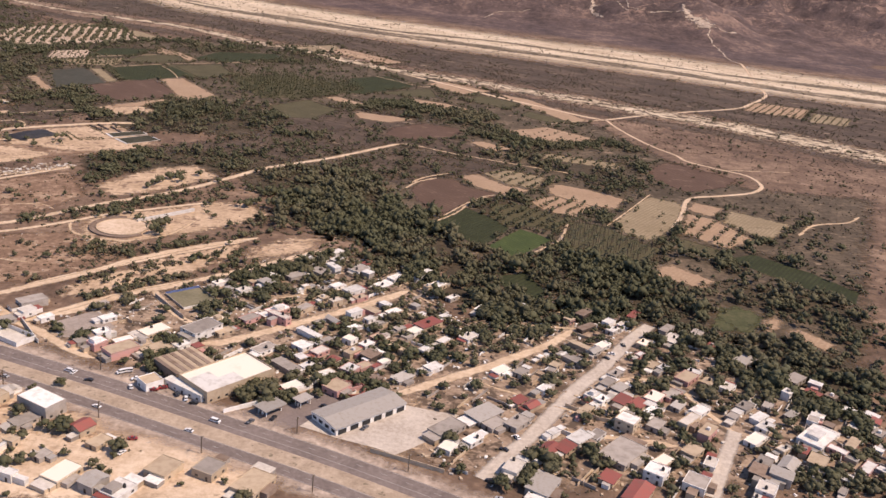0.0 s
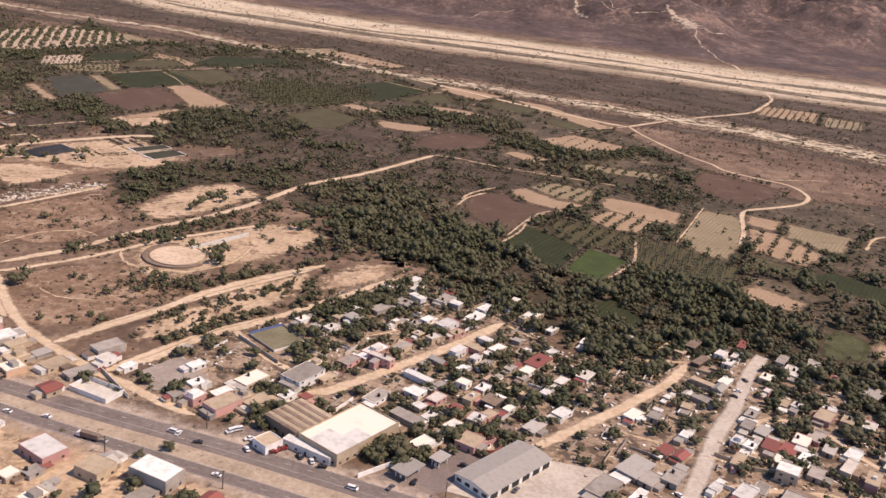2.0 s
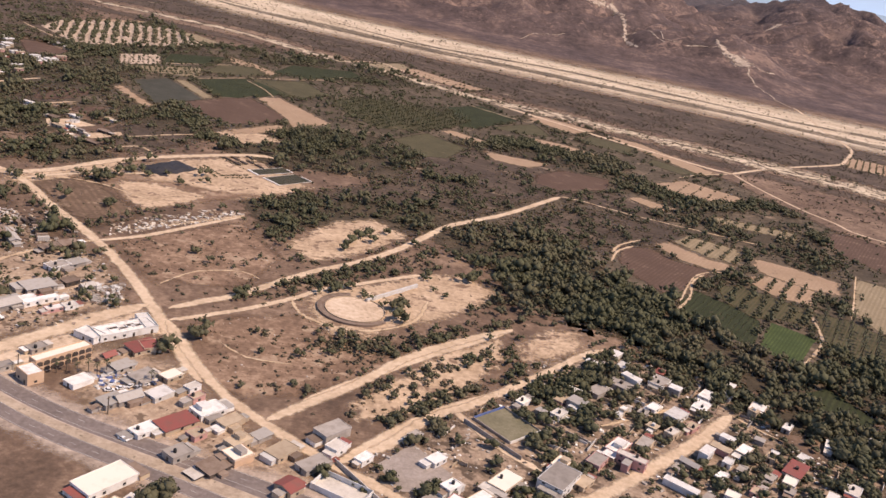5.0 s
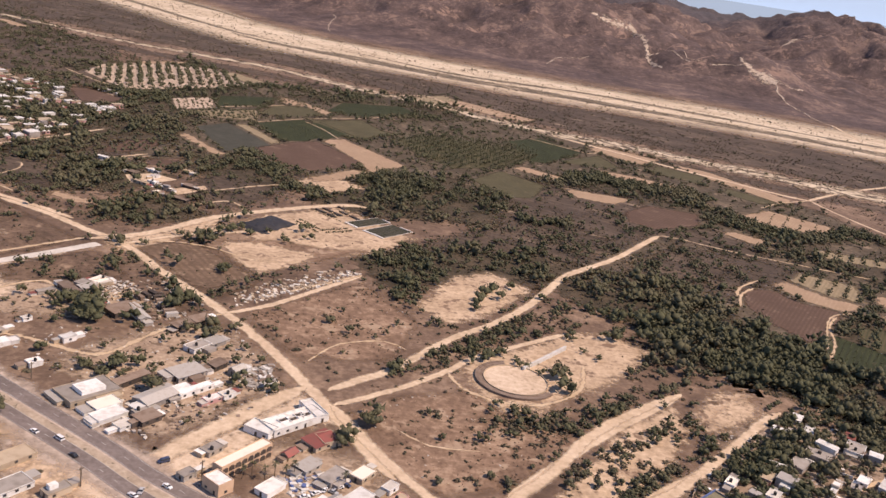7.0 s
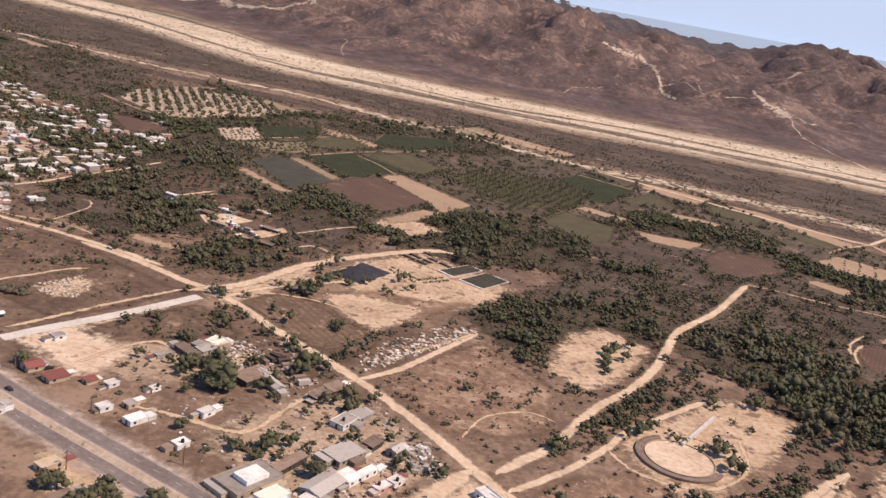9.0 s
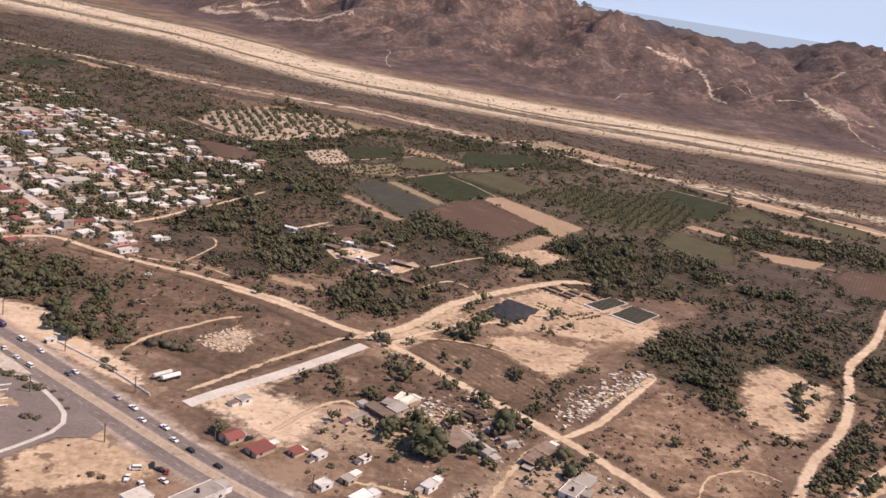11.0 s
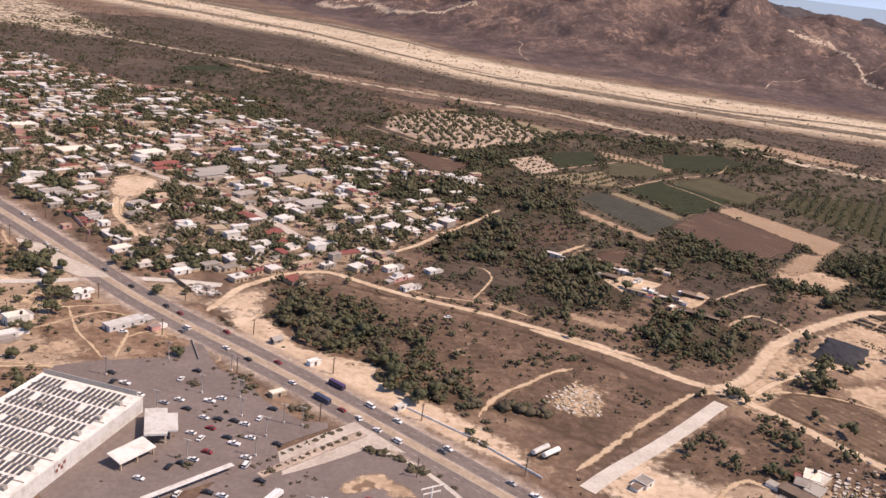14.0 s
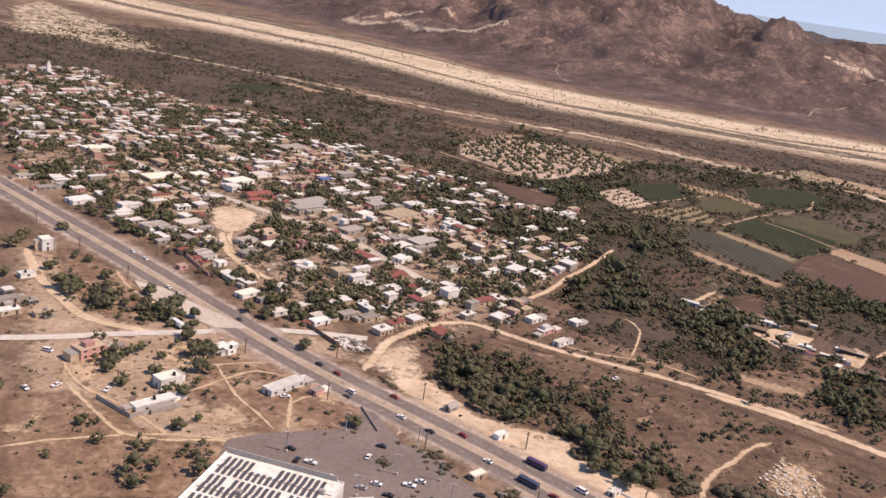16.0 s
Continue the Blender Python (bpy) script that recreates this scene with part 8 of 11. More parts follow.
VILLAGE += [(16.8, 403.3, 6.5, 4.0, "w"), (-9.7, 380.5, 8.6, 5.3, "w"), (-19.7, 370.3, 5.9, 3.6, "w"), (3.9, 380.0, 7.6, 4.7, "g"), (12.9, 381.9, 6.2, 3.8, "w"), (-15.2, 353.4, 6.1, 3.8, "p"), (-18.8, 345.3, 6.9, 4.3, "w"), (-59.2, 333.1, 10.5, 6.5, "w"), (-37.0, 335.2, 8.9, 5.5, "w")]
VILLAGE += [(-40.2, 321.6, 6.4, 4.0, "w"), (-32.0, 316.7, 7.2, 4.5, "w"), (-18.4, 325.3, 7.9, 4.9, "p"), (-43.2, 303.5, 8.6, 5.3, "w"), (-35.4, 345.4, 5.5, 3.4, "g"), (-2.2, 355.9, 5.8, 3.6, "g"), (-25.9, 360.0, 5.2, 3.2, "w"), (-41.1, 362.2, 5.7, 3.5, "g"), (-6.2, 363.9, 5.8, 3.6, "g")]
VILLAGE += [(5.3, 344.8, 5.6, 3.5, "w"), (-1.9, 341.5, 5.1, 3.2, "t"), (-16.0, 366.5, 5.4, 3.3, "g")]
VILLAGE += [(-86.9, 343.7, 17.9, 11.1, "W"), (-91.2, 329.1, 7.3, 4.5, "w"), (-105.1, 339.3, 14.1, 8.8, "c"), (-99.8, 323.9, 12.7, 7.9, "t"), (-106.1, 326.4, 8.5, 5.3, "t"), (-83.3, 352.7, 6.9, 4.3, "c")]
# the strip of houses and shops along the highway
VILLAGE += [(-222.4, 314.5, 17.2, 10.7, "w"), (-215.7, 301.9, 14.2, 8.8, "g"), (-219.0, 295.5, 11.6, 7.2, "r"), (-192.4, 297.1, 16.7, 10.4, "w"), (-183.9, 293.9, 8.6, 5.3, "c"), (-219.7, 365.4, 9.8, 6.1, "w"), (-233.1, 396.0, 12.6, 7.8, "r"), (-218.8, 378.4, 8.6, 5.3, "w"), (-227.9, 375.5, 10.1, 6.2, "g")]
VILLAGE += [(-202.4, 359.0, 12.2, 7.6, "w"), (-207.6, 365.9, 6.0, 3.7, "p"), (-218.1, 346.1, 9.3, 5.8, "w"), (-210.5, 348.6, 13.7, 8.5, "r"), (-194.3, 353.9, 8.9, 5.5, "t"), (-196.7, 338.6, 9.4, 5.8, "T"), (-189.9, 341.5, 9.9, 6.1, "T"), (-196.6, 331.9, 8.4, 5.2, "d"), (-180.2, 330.0, 8.3, 5.1, "g")]
VILLAGE += [(-176.2, 340.6, 11.0, 6.8, "t"), (-172.4, 326.5, 9.4, 5.8, "r"), (-165.8, 336.0, 11.3, 7.0, "g"), (-167.8, 328.3, 7.4, 4.6, "d"), (-161.5, 355.1, 12.3, 7.6, "G"), (-133.8, 360.1, 5.8, 3.6, "g"), (-150.5, 342.4, 6.4, 3.9, "w"), (-127.0, 347.5, 6.9, 4.3, "w"), (-123.4, 330.7, 7.0, 4.3, "W")]
VILLAGE += [(-128.6, 325.5, 7.7, 4.8, "g"), (-114.1, 328.5, 8.2, 5.1, "w"), (-112.1, 319.6, 12.7, 7.9, "P"), (-105.8, 338.9, 10.5, 6.5, "t"), (-104.6, 329.6, 8.2, 5.1, "r"), (-131.0, 310.7, 9.3, 5.8, "w"), (-126.0, 308.2, 6.5, 4.1, "w"), (-232.9, 356.5, 9.2, 5.7, "s"), (-228.4, 359.8, 9.2, 5.7, "s")]
VILLAGE += [(-246.2, 366.7, 9.5, 5.9, "w"), (-236.9, 357.4, 6.9, 4.3, "g"), (-183.5, 348.1, 6.5, 4.0, "s"), (-185.0, 331.3, 5.0, 3.2, "s")]

# sheds of the yards beside the highway
VILLAGE += [(-312.4, 413.3, 20.7, 12.8, "w"), (-318.0, 415.3, 9.1, 5.6, "g"), (-304.8, 406.1, 11.4, 7.1, "w"), (-301.9, 399.8, 11.2, 7.0, "w"), (-297.1, 392.7, 6.7, 4.2, "w"), (-292.3, 403.3, 6.5, 4.0, "g"), (-290.1, 413.7, 13.8, 8.5, "s"), (-289.7, 400.1, 9.4, 5.8, "d"), (-283.8, 434.7, 14.5, 9.0, "s")]
VILLAGE += [(-283.4, 420.6, 9.0, 5.6, "w"), (-267.2, 421.2, 6.7, 4.2, "w"), (-274.1, 443.1, 7.1, 4.4, "d"), (-283.9, 457.2, 9.9, 6.1, "w"), (-278.4, 462.9, 9.0, 5.6, "s"), (-289.3, 480.2, 10.5, 6.5, "d"), (-293.8, 474.8, 7.8, 4.8, "d"), (-331.0, 452.5, 6.0, 3.7, "w"), (-335.6, 430.3, 6.2, 3.8, "w")]
VILLAGE += [(-334.5, 509.7, 8.6, 5.3, "w"), (-319.3, 483.3, 13.4, 8.3, "d"), (-266.4, 440.2, 7.1, 4.4, "s"), (-296.6, 413.5, 5.3, 3.3, "d"), (-300.9, 424.7, 16.1, 3.5, "d"), (-300.4, 419.7, 16.8, 3.7, "s"), (-278.4, 422.1, 15.8, 3.5, "w"), (-284.9, 430.3, 13.9, 3.2, "d")]

# the near streets of the town
VILLAGE += [(-681.9, 752.0, 13.1, 8.1, "w"), (-660.6, 736.2, 13.7, 8.5, "w"), (-646.4, 747.9, 16.2, 10.0, "w"), (-707.1, 764.6, 14.8, 9.2, "w"), (-632.5, 727.2, 6.6, 4.1, "w"), (-614.0, 680.7, 7.2, 4.4, "w"), (-629.7, 704.4, 8.4, 5.2, "w"), (-600.7, 659.4, 10.4, 6.5, "w"), (-592.9, 654.7, 6.7, 4.2, "g")]
VILLAGE += [(-569.3, 643.7, 8.1, 5.0, "w"), (-576.8, 653.1, 9.2, 5.7, "w"), (-585.2, 642.7, 7.2, 4.5, "w"), (-552.0, 664.8, 4.5, 3.2, "w"), (-584.3, 707.9, 9.4, 5.8, "w"), (-614.1, 730.8, 11.0, 6.8, "w"), (-609.5, 711.9, 10.6, 6.6, "g"), (-600.3, 729.9, 15.3, 9.5, "w"), (-607.1, 747.5, 13.6, 8.4, "p")]
VILLAGE += [(-581.3, 738.6, 6.6, 4.1, "w"), (-573.6, 794.8, 9.8, 6.1, "w"), (-560.7, 807.7, 12.5, 7.7, "w"), (-555.3, 843.0, 15.9, 9.8, "s"), (-540.0, 818.4, 25.4, 15.7, "t"), (-532.4, 845.1, 13.3, 8.2, "w"), (-499.5, 845.2, 8.0, 4.9, "w"), (-496.0, 867.9, 9.6, 6.0, "w"), (-526.2, 767.6, 18.5, 11.5, "s")]
VILLAGE += [(-537.8, 754.7, 13.5, 8.4, "w"), (-536.9, 733.5, 10.8, 6.7, "w"), (-539.2, 706.5, 11.3, 7.0, "r"), (-500.9, 785.7, 9.6, 5.9, "p"), (-493.2, 791.0, 6.0, 3.7, "y"), (-490.1, 733.1, 8.7, 5.4, "w"), (-526.5, 687.9, 9.8, 6.1, "w"), (-518.4, 674.7, 7.7, 4.7, "w"), (-530.1, 667.7, 7.5, 4.7, "g")]
VILLAGE += [(-600.4, 897.6, 11.6, 7.2, "r"), (-591.6, 887.9, 12.9, 8.0, "w"), (-615.8, 869.4, 11.2, 6.9, "p"), (-631.4, 871.9, 14.1, 8.7, "w"), (-640.3, 846.6, 19.1, 11.8, "w"), (-624.6, 820.1, 18.2, 11.3, "r"), (-645.4, 803.4, 10.2, 6.3, "w"), (-665.4, 850.8, 12.5, 7.7, "w"), (-683.9, 833.5, 27.1, 16.8, "c")]
VILLAGE += [(-723.5, 871.8, 11.7, 7.3, "w"), (-738.7, 885.8, 21.1, 13.1, "w"), (-696.9, 1028.6, 14.2, 8.8, "w"), (-680.5, 1038.5, 17.9, 11.1, "w"), (-668.8, 976.4, 13.2, 8.2, "w"), (-652.7, 903.4, 14.9, 9.2, "w"), (-623.6, 968.3, 25.9, 16.0, "w"), (-592.0, 818.0, 25.6, 15.9, "s"), (-578.9, 856.7, 13.6, 8.4, "w")]
VILLAGE += [(-601.6, 833.0, 10.5, 6.5, "w"), (-558.7, 756.5, 6.8, 4.2, "g"), (-565.1, 773.2, 14.1, 8.7, "g"), (-511.8, 727.3, 8.6, 5.3, "w"), (-580.7, 804.9, 8.5, 5.3, "w"), (-551.6, 767.5, 7.0, 4.3, "w"), (-508.7, 697.7, 7.2, 4.5, "w"), (-545.7, 683.3, 5.9, 3.6, "g"), (-564.8, 660.0, 5.6, 3.5, "w")]
VILLAGE += [(-566.1, 711.1, 7.1, 4.4, "g"), (-504.5, 751.1, 7.6, 4.7, "w"), (-581.8, 677.6, 6.6, 4.1, "g"), (-597.6, 685.6, 6.0, 3.7, "w"), (-633.7, 682.5, 5.3, 3.3, "p"), (-651.1, 713.6, 6.5, 4.0, "g")]

# the farms beside the store
VILLAGE += [(-641.1, 585.9, 11.8, 7.3, "P"), (-634.0, 592.0, 6.0, 3.7, "g"), (-610.4, 570.5, 8.5, 5.3, "V"), (-600.0, 602.3, 7.4, 4.6, "v"), (-596.3, 600.3, 4.6, 3.2, "v"), (-561.3, 575.5, 5.5, 3.4, "x"), (-610.7, 555.1, 15.5, 4.6, "v"), (-573.3, 577.2, 17.9, 5.4, "v")]

# the east end of the village
VILLAGE += [(9.9, 413.3, 10.0, 6.2, "w"), (11.7, 378.6, 8.2, 5.1, "w"), (23.4, 361.2, 9.5, 5.9, "w"), (12.4, 356.3, 7.8, 4.8, "w"), (8.3, 332.9, 8.4, 5.2, "w"), (33.1, 333.8, 8.9, 5.5, "g"), (41.1, 334.4, 9.0, 5.6, "g"), (51.0, 323.8, 8.3, 5.2, "w"), (42.7, 309.6, 8.0, 5.0, "r")]
VILLAGE += [(24.0, 299.2, 13.6, 8.5, "s"), (13.4, 289.8, 14.2, 8.8, "g"), (32.5, 291.0, 8.9, 5.5, "g"), (50.8, 292.1, 8.1, 5.1, "w"), (68.1, 318.2, 10.7, 6.6, "w"), (80.2, 330.9, 8.6, 5.3, "g"), (84.6, 341.0, 8.8, 5.5, "g"), (91.1, 383.6, 8.6, 5.3, "w"), (100.6, 372.4, 8.4, 5.2, "w")]
VILLAGE += [(114.9, 381.0, 11.5, 7.2, "w"), (80.3, 367.3, 7.1, 4.4, "w"), (115.1, 341.9, 10.6, 6.6, "p"), (105.0, 326.3, 10.2, 6.3, "w"), (113.9, 315.1, 9.0, 5.6, "w"), (87.0, 307.7, 10.6, 6.6, "w"), (83.9, 317.5, 8.4, 5.2, "r"), (80.2, 310.6, 7.2, 4.5, "c"), (93.8, 301.0, 8.6, 5.3, "g")]
VILLAGE += [(69.6, 289.6, 7.7, 4.8, "w"), (50.4, 276.1, 9.6, 5.9, "r"), (39.9, 268.8, 10.6, 6.6, "w"), (28.0, 262.0, 8.3, 5.1, "w"), (77.2, 279.1, 18.8, 11.6, "g"), (90.9, 275.5, 9.0, 5.6, "c"), (103.3, 284.1, 9.3, 5.7, "t"), (129.9, 296.5, 9.8, 6.1, "w"), (137.0, 306.8, 8.6, 5.3, "w")]
VILLAGE += [(163.4, 320.4, 8.0, 5.0, "w"), (155.3, 302.0, 16.8, 10.4, "w"), (137.0, 280.6, 9.5, 5.9, "s"), (128.2, 281.0, 9.4, 5.9, "g"), (123.9, 340.2, 8.0, 5.0, "t"), (131.0, 336.8, 8.0, 5.0, "w"), (133.7, 321.8, 8.8, 5.5, "g"), (112.8, 285.6, 7.0, 4.4, "w"), (105.7, 317.0, 6.5, 4.0, "s")]
VILLAGE += [(126.0, 312.2, 6.1, 3.8, "g"), (102.1, 350.7, 8.1, 5.0, "t"), (62.9, 286.0, 11.2, 7.0, "w")]


def is_free(x, y, r=3.0):
    return not any(is_on(built, x + a, y + b) for a, b in ((0, 0), (r, 0), (-r, 0), (0, r), (0, -r)))


for x, y, w, d, code in VILLAGE:
    if is_free(x, y, 1.5) and not is_on(taken, x, y):
        tall = 5.6 if code.isupper() else 3.6 if w > 12 else hr.choice([2.9, 3.1, 3.4])
        house(x, y, w, d, tall, code.lower(), 50 + hr.uniform(-5, 5), y < 640)
for rot, homes in BLOCKS:
    for x, y, w, d, h, code in homes:
        if not is_free(x, y) or (x > -170 and y < 420 and is_on(taken, x, y)):
            continue
        house(x, y, w, d, h, code, rot + hr.uniform(-3, 3))


for x, y, w, d, code in [(-516.5, 575.8, 5, 3, "s"), (-509.7, 534.2, 6, 3, "c"), (-468.6, 532.9, 4, 2.5, "w"), (-500.6, 560.2, 6, 2.5, "w")]:
    house(x, y, w, d, 2.6, code, 45 + hr.uniform(-5, 5), False, "roadside stalls")
FAR_HOMES = []


def fill_block(poly, rot, gap, share, near, codes, group):
    """Houses between the others, on the lots of a street grid; those far off are kept for one joined mesh."""
    p = np.array(poly)
    c, a = p.mean(0), radians(rot)
    u, v = np.array([math.cos(a), math.sin(a)]), np.array([-math.sin(a), math.cos(a)])
    r = max(np.linalg.norm(p - c, axis=1))
    made = 0
    for i in np.arange(-r, r, gap):
        for j in np.arange(-r, r, gap * 0.85):
            q = c + u * (i + hr.uniform(-2, 2)) + v * (j + hr.uniform(-2, 2))
            w, d = 3.5 + 9 * hr.random() ** 1.8, 3 + 5 * hr.random() ** 1.5
            gaps = share + 1.3 * noise.noise((q[0] * 0.016, q[1] * 0.016, 21.0))
            if hr.random() > gaps or not inside(poly, q[0], q[1]):
                continue
            spots = [q + u * s * w / 2 + v * t * d / 2 for s in (-1, 0, 1) for t in (-1, 0, 1)]
            if any(is_on(built, s[0], s[1]) or is_on(taken, s[0], s[1]) for s in spots):
                continue
            h, code, turn = hr.choice([2.2, 2.4] if group == "yard sheds" else [2.6, 2.8, 3.0, 3.2, 5.0]), hr.choice(codes), rot + hr.choice([0, 0, 90]) + hr.uniform(-9, 9)
            if near:
                house(q[0], q[1], w, d, h, code, turn, True, group)
            else:
                claim(q[0], q[1], w, d, turn)
                FAR_HOMES.append((q[0], q[1], w, d, h * 0.68, code, turn))
            made += 1
    return made


def far_town():
    """All the distant houses: walls, roof slabs, doors and windows in one mesh."""
    mats = ["white", "grey", "tan", "pink", "red", "cream", "steel", "rust", "glass", "dark"]
    V, F, I = [], [], []

    def add(m, x0, y0, z0, x1, y1, z1, mat):
        k = len(V)
        V.extend(tuple(m @ Vector(q)) for q in box_v(x0, y0, z0, x1, y1, z1))
        F.extend(tuple(k + i for i in q) for q in BOX_F)
        I.extend([mats.index(mat)] * 6)
    for x, y, w, d, h, code, rot in FAR_HOMES:
        m = pose(x, y, 0, 0, 0, rot)
        wall, roof = WALLS[code]
        if code == "w":
            wall = hr.choice(["white", "white", "tan", "tan", "grey"])
        wall, roof = (q if q in mats else "tan" for q in (wall, roof))
        add(m, -w / 2, -d / 2, -0.05, w / 2, d / 2, h, wall)
        if hr.random() < 0.6:
            q = hr.choice([-1, 1]) * (w / 2 + 1.1)
            add(m, q - 1.2, -d * 0.35, -0.05, q + 1.2, d * 0.2, h * 0.75, hr.choice(["grey", "tan", "white", "rust", "pink"]))
        add(m, -w / 2 - 0.2, -d / 2 - 0.2, h + 0.003, w / 2 + 0.2, d / 2 + 0.2, h + 0.25, roof)
        for s in (-0.3, 0.3):
            add(m, s * w - 0.55, -d / 2 - 0.06, 0.6, s * w + 0.55, -d / 2, 1.4, "glass")
        add(m, -0.45, -d / 2 - 0.06, 0, 0.45, -d / 2, 1.6, "dark")
        for s in (-0.25, 0.25):
            add(m, w / 2, s * d - 0.5, 0.6, w / 2 + 0.06, s * d + 0.5, 1.4, "glass")
        if hr.random() < 0.3:
            add(m, -0.8, -0.8, h + 0.25, 0.4, 0.4, h + 1.2, hr.choice(["dark", "white", "grey"]))
    tagged(new("town_houses", mesh_from("town_houses", V, F, mats, I)), "hundreds of low white and grey town houses", "houses", kind="stuff")


# ---- large buildings ----
def hall(name, x, y, rot, w, d, h, wall, roof, label, category, parapet=0.6, openings=True):
    """A large flat-roofed hall with a parapet."""
    claim(x, y, w, d, rot)
    e = empty(name, pose(x, y, 0, 0, 0, rot), label, category)
    part("wall", boxes("wall", wall, (-w / 2, -d / 2, -0.05, w / 2, d / 2, h)), e)
    part("roof", boxes("roof", roof, (-w / 2 + 0.2, -d / 2 + 0.2, 0, w / 2 - 0.2, d / 2 - 0.2, 0.1)), e, m=pose(0, 0, h + 0.003))
    if parapet:
        part("parapet", boxes("parapet", wall, (-w / 2, -d / 2, 0, w / 2, -d / 2 + 0.2, parapet), (-w / 2, d / 2 - 0.2, 0, w / 2, d / 2, parapet), (-w / 2, -d / 2 + 0.2, 0, -w / 2 + 0.2, d / 2 - 0.2, parapet), (w / 2 - 0.2, -d / 2 + 0.2, 0, w / 2, d / 2 - 0.2, parapet)), e, m=pose(0, 0, h + 0.003))
    if openings:
        facade(e, w, d, min(h, 2.4), rot, True)
    return e


cream_hall = hall("warehouse", -67.6, 305.3, 49.1, 30.1, 17.7, 4.2, "tan", "cream", "large hall with a flat cream roof", "warehouse")
part("roof_coat", boxes("roof_coat", "white", (-14.6, -8.4, 0.104, 2.0, -1.2, 0.125), (-14.6, -1.2, 0.104, -5.0, 4.5, 0.125)), cream_hall, "fresh white coat on part of the roof", m=pose(0, 0, 4.203))
hall("shop_row", -80.2, 295.1, 58.1, 3.7, 19, 2.8, "white", "white", "low white annex along the hall", "annex", 0.2)
x, y, rot, w, d = -85.3, 312.1, 47.5, 17, 15.6
ridged = hall("warehouse", x, y, rot, w, d, 3.8, "rust", "rust", "brown shed with a roof of alternating sheets", "warehouse", 0)
n = 10
for i in range(n):
    y0 = -w / 2 + w * i / n
    part("roof_sheet", boxes("roof_sheet", "tan" if i % 2 else "rust", (y0 + 0.05, -d / 2 - 0.3, 0.12, y0 + w / n - 0.05, d / 2 + 0.3, 0.22 if i % 2 else 0.3)), ridged, m=pose(0, 0, 3.8))
hall("shop", -93.7, 297.1, 44.9, 7, 6.8, 3.1, "white", "tan", "white two-storey shop beside the yard", "shop", 0.4)
# metal hall with a gabled roof and a row of roller doors
x, y, rot, w, d = -16.5, 291.2, 43.9, 32.0, 14.2
claim(x, y, w, d, rot)
e = empty("metal_hall", pose(x, y, 0, 0, 0, rot), "long metal hall with white front and grey sheet roof", "warehouse")
part("wall", boxes("wall", "white", (-w / 2, -d / 2, -0.05, w / 2, d / 2, 2.7)), e)
v = [(-w / 2 - 0.4, -d / 2 - 0.4, 0), (w / 2 + 0.4, -d / 2 - 0.4, 0), (w / 2 + 0.4, 0, 1.1), (-w / 2 - 0.4, 0, 1.1), (-w / 2 - 0.4, d / 2 + 0.4, 0), (w / 2 + 0.4, d / 2 + 0.4, 0)]
v += [(a, b, c + 0.12) for a, b, c in v]
part("roof", mesh_from("roof", v, [(0, 3, 2, 1), (3, 4, 5, 2), (6, 7, 8, 9), (9, 8, 11, 10), (0, 1, 7, 6), (4, 10, 11, 5), (0, 6, 9, 3), (3, 9, 10, 4), (1, 2, 8, 7), (2, 5, 11, 8)], "steel"), e, m=pose(0, 0, 2.703))
part("gable", mesh_from("gable", [(s * w / 2, q, z) for s in (-1, 1) for q, z in ((-d / 2, 0), (d / 2, 0), (0, 1.0))], [(0, 2, 1), (3, 4, 5), (0, 1, 4, 3), (1, 2, 5, 4), (2, 0, 3, 5)], "white"), e, m=pose(0, 0, 2.7))
for i in range(6):
    part("roller_door", unit_box("roller_door", "black"), e, m=scaled(-w / 2 + (i + 0.5) * w / 6, -d / 2 - 0.02, 0.05, w / 9, 0.12, 2.0))
for i in range(4):
    part("window", unit_box("window", "glass"), e, m=scaled(-w / 2 - 0.02, -d / 2 + (i + 0.5) * d / 4, 0.8, 0.12, d / 7, 1.2))
# round walled patio behind the metal hall
x, y = -21.1, 306.7
claim(x, y, 11, 11, 0)
PATIO = (x, y)
# filling station canopies on posts
for x, y, rot, w, d in ((-48.1, 287, 50.9, 9.7, 6.7), (-37.5, 293.9, 50.9, 6.5, 4.5)):
    claim(x, y, w, d, rot)
    e = empty("canopy", pose(x, y, 0, 0, 0, rot), "grey filling station canopy on posts", "canopy", "filling station canopies")
    part("roof", boxes("roof", "steel", (-w / 2, -d / 2, 2.8, w / 2, d / 2, 3.2)), e)
    for sx in (-0.35, 0.35):
        part("pump", boxes("pump", "white", (sx * w - 0.25, -0.3, 0.4, sx * w + 0.25, 0.3, 1.7)), e, "white fuel pump")
        for sy in (-0.3, 0.3):
            part("post", boxes("post", "white", (sx * w - 0.15, sy * d - 0.15, -0.05, sx * w + 0.15, sy * d + 0.15, 2.8)), e)
hall("warehouse", -123.7, 274.7, 61.6, 8.4, 14.2, 4.9, "grey", "white", "two-storey hall with a bright white roof", "warehouse", 0.2)
hall("warehouse", -142.2, 276.7, 62.2, 8.3, 9, 3.5, "tan", "tan", "plain tan shed beside the highway", "warehouse", 0.2)
hall("warehouse", -160.3, 285.1, 52.7, 9.2, 12.3, 3.1, "pink", "white", "low hall with a white roof and pink wall", "warehouse", 0.2)
hall("building_shell", -156.5, 324.8, 62.1, 8.9, 16.8, 0.4, "white", "concrete", "unfinished roofless walls round a bare slab", "ruin", 1.7, False)
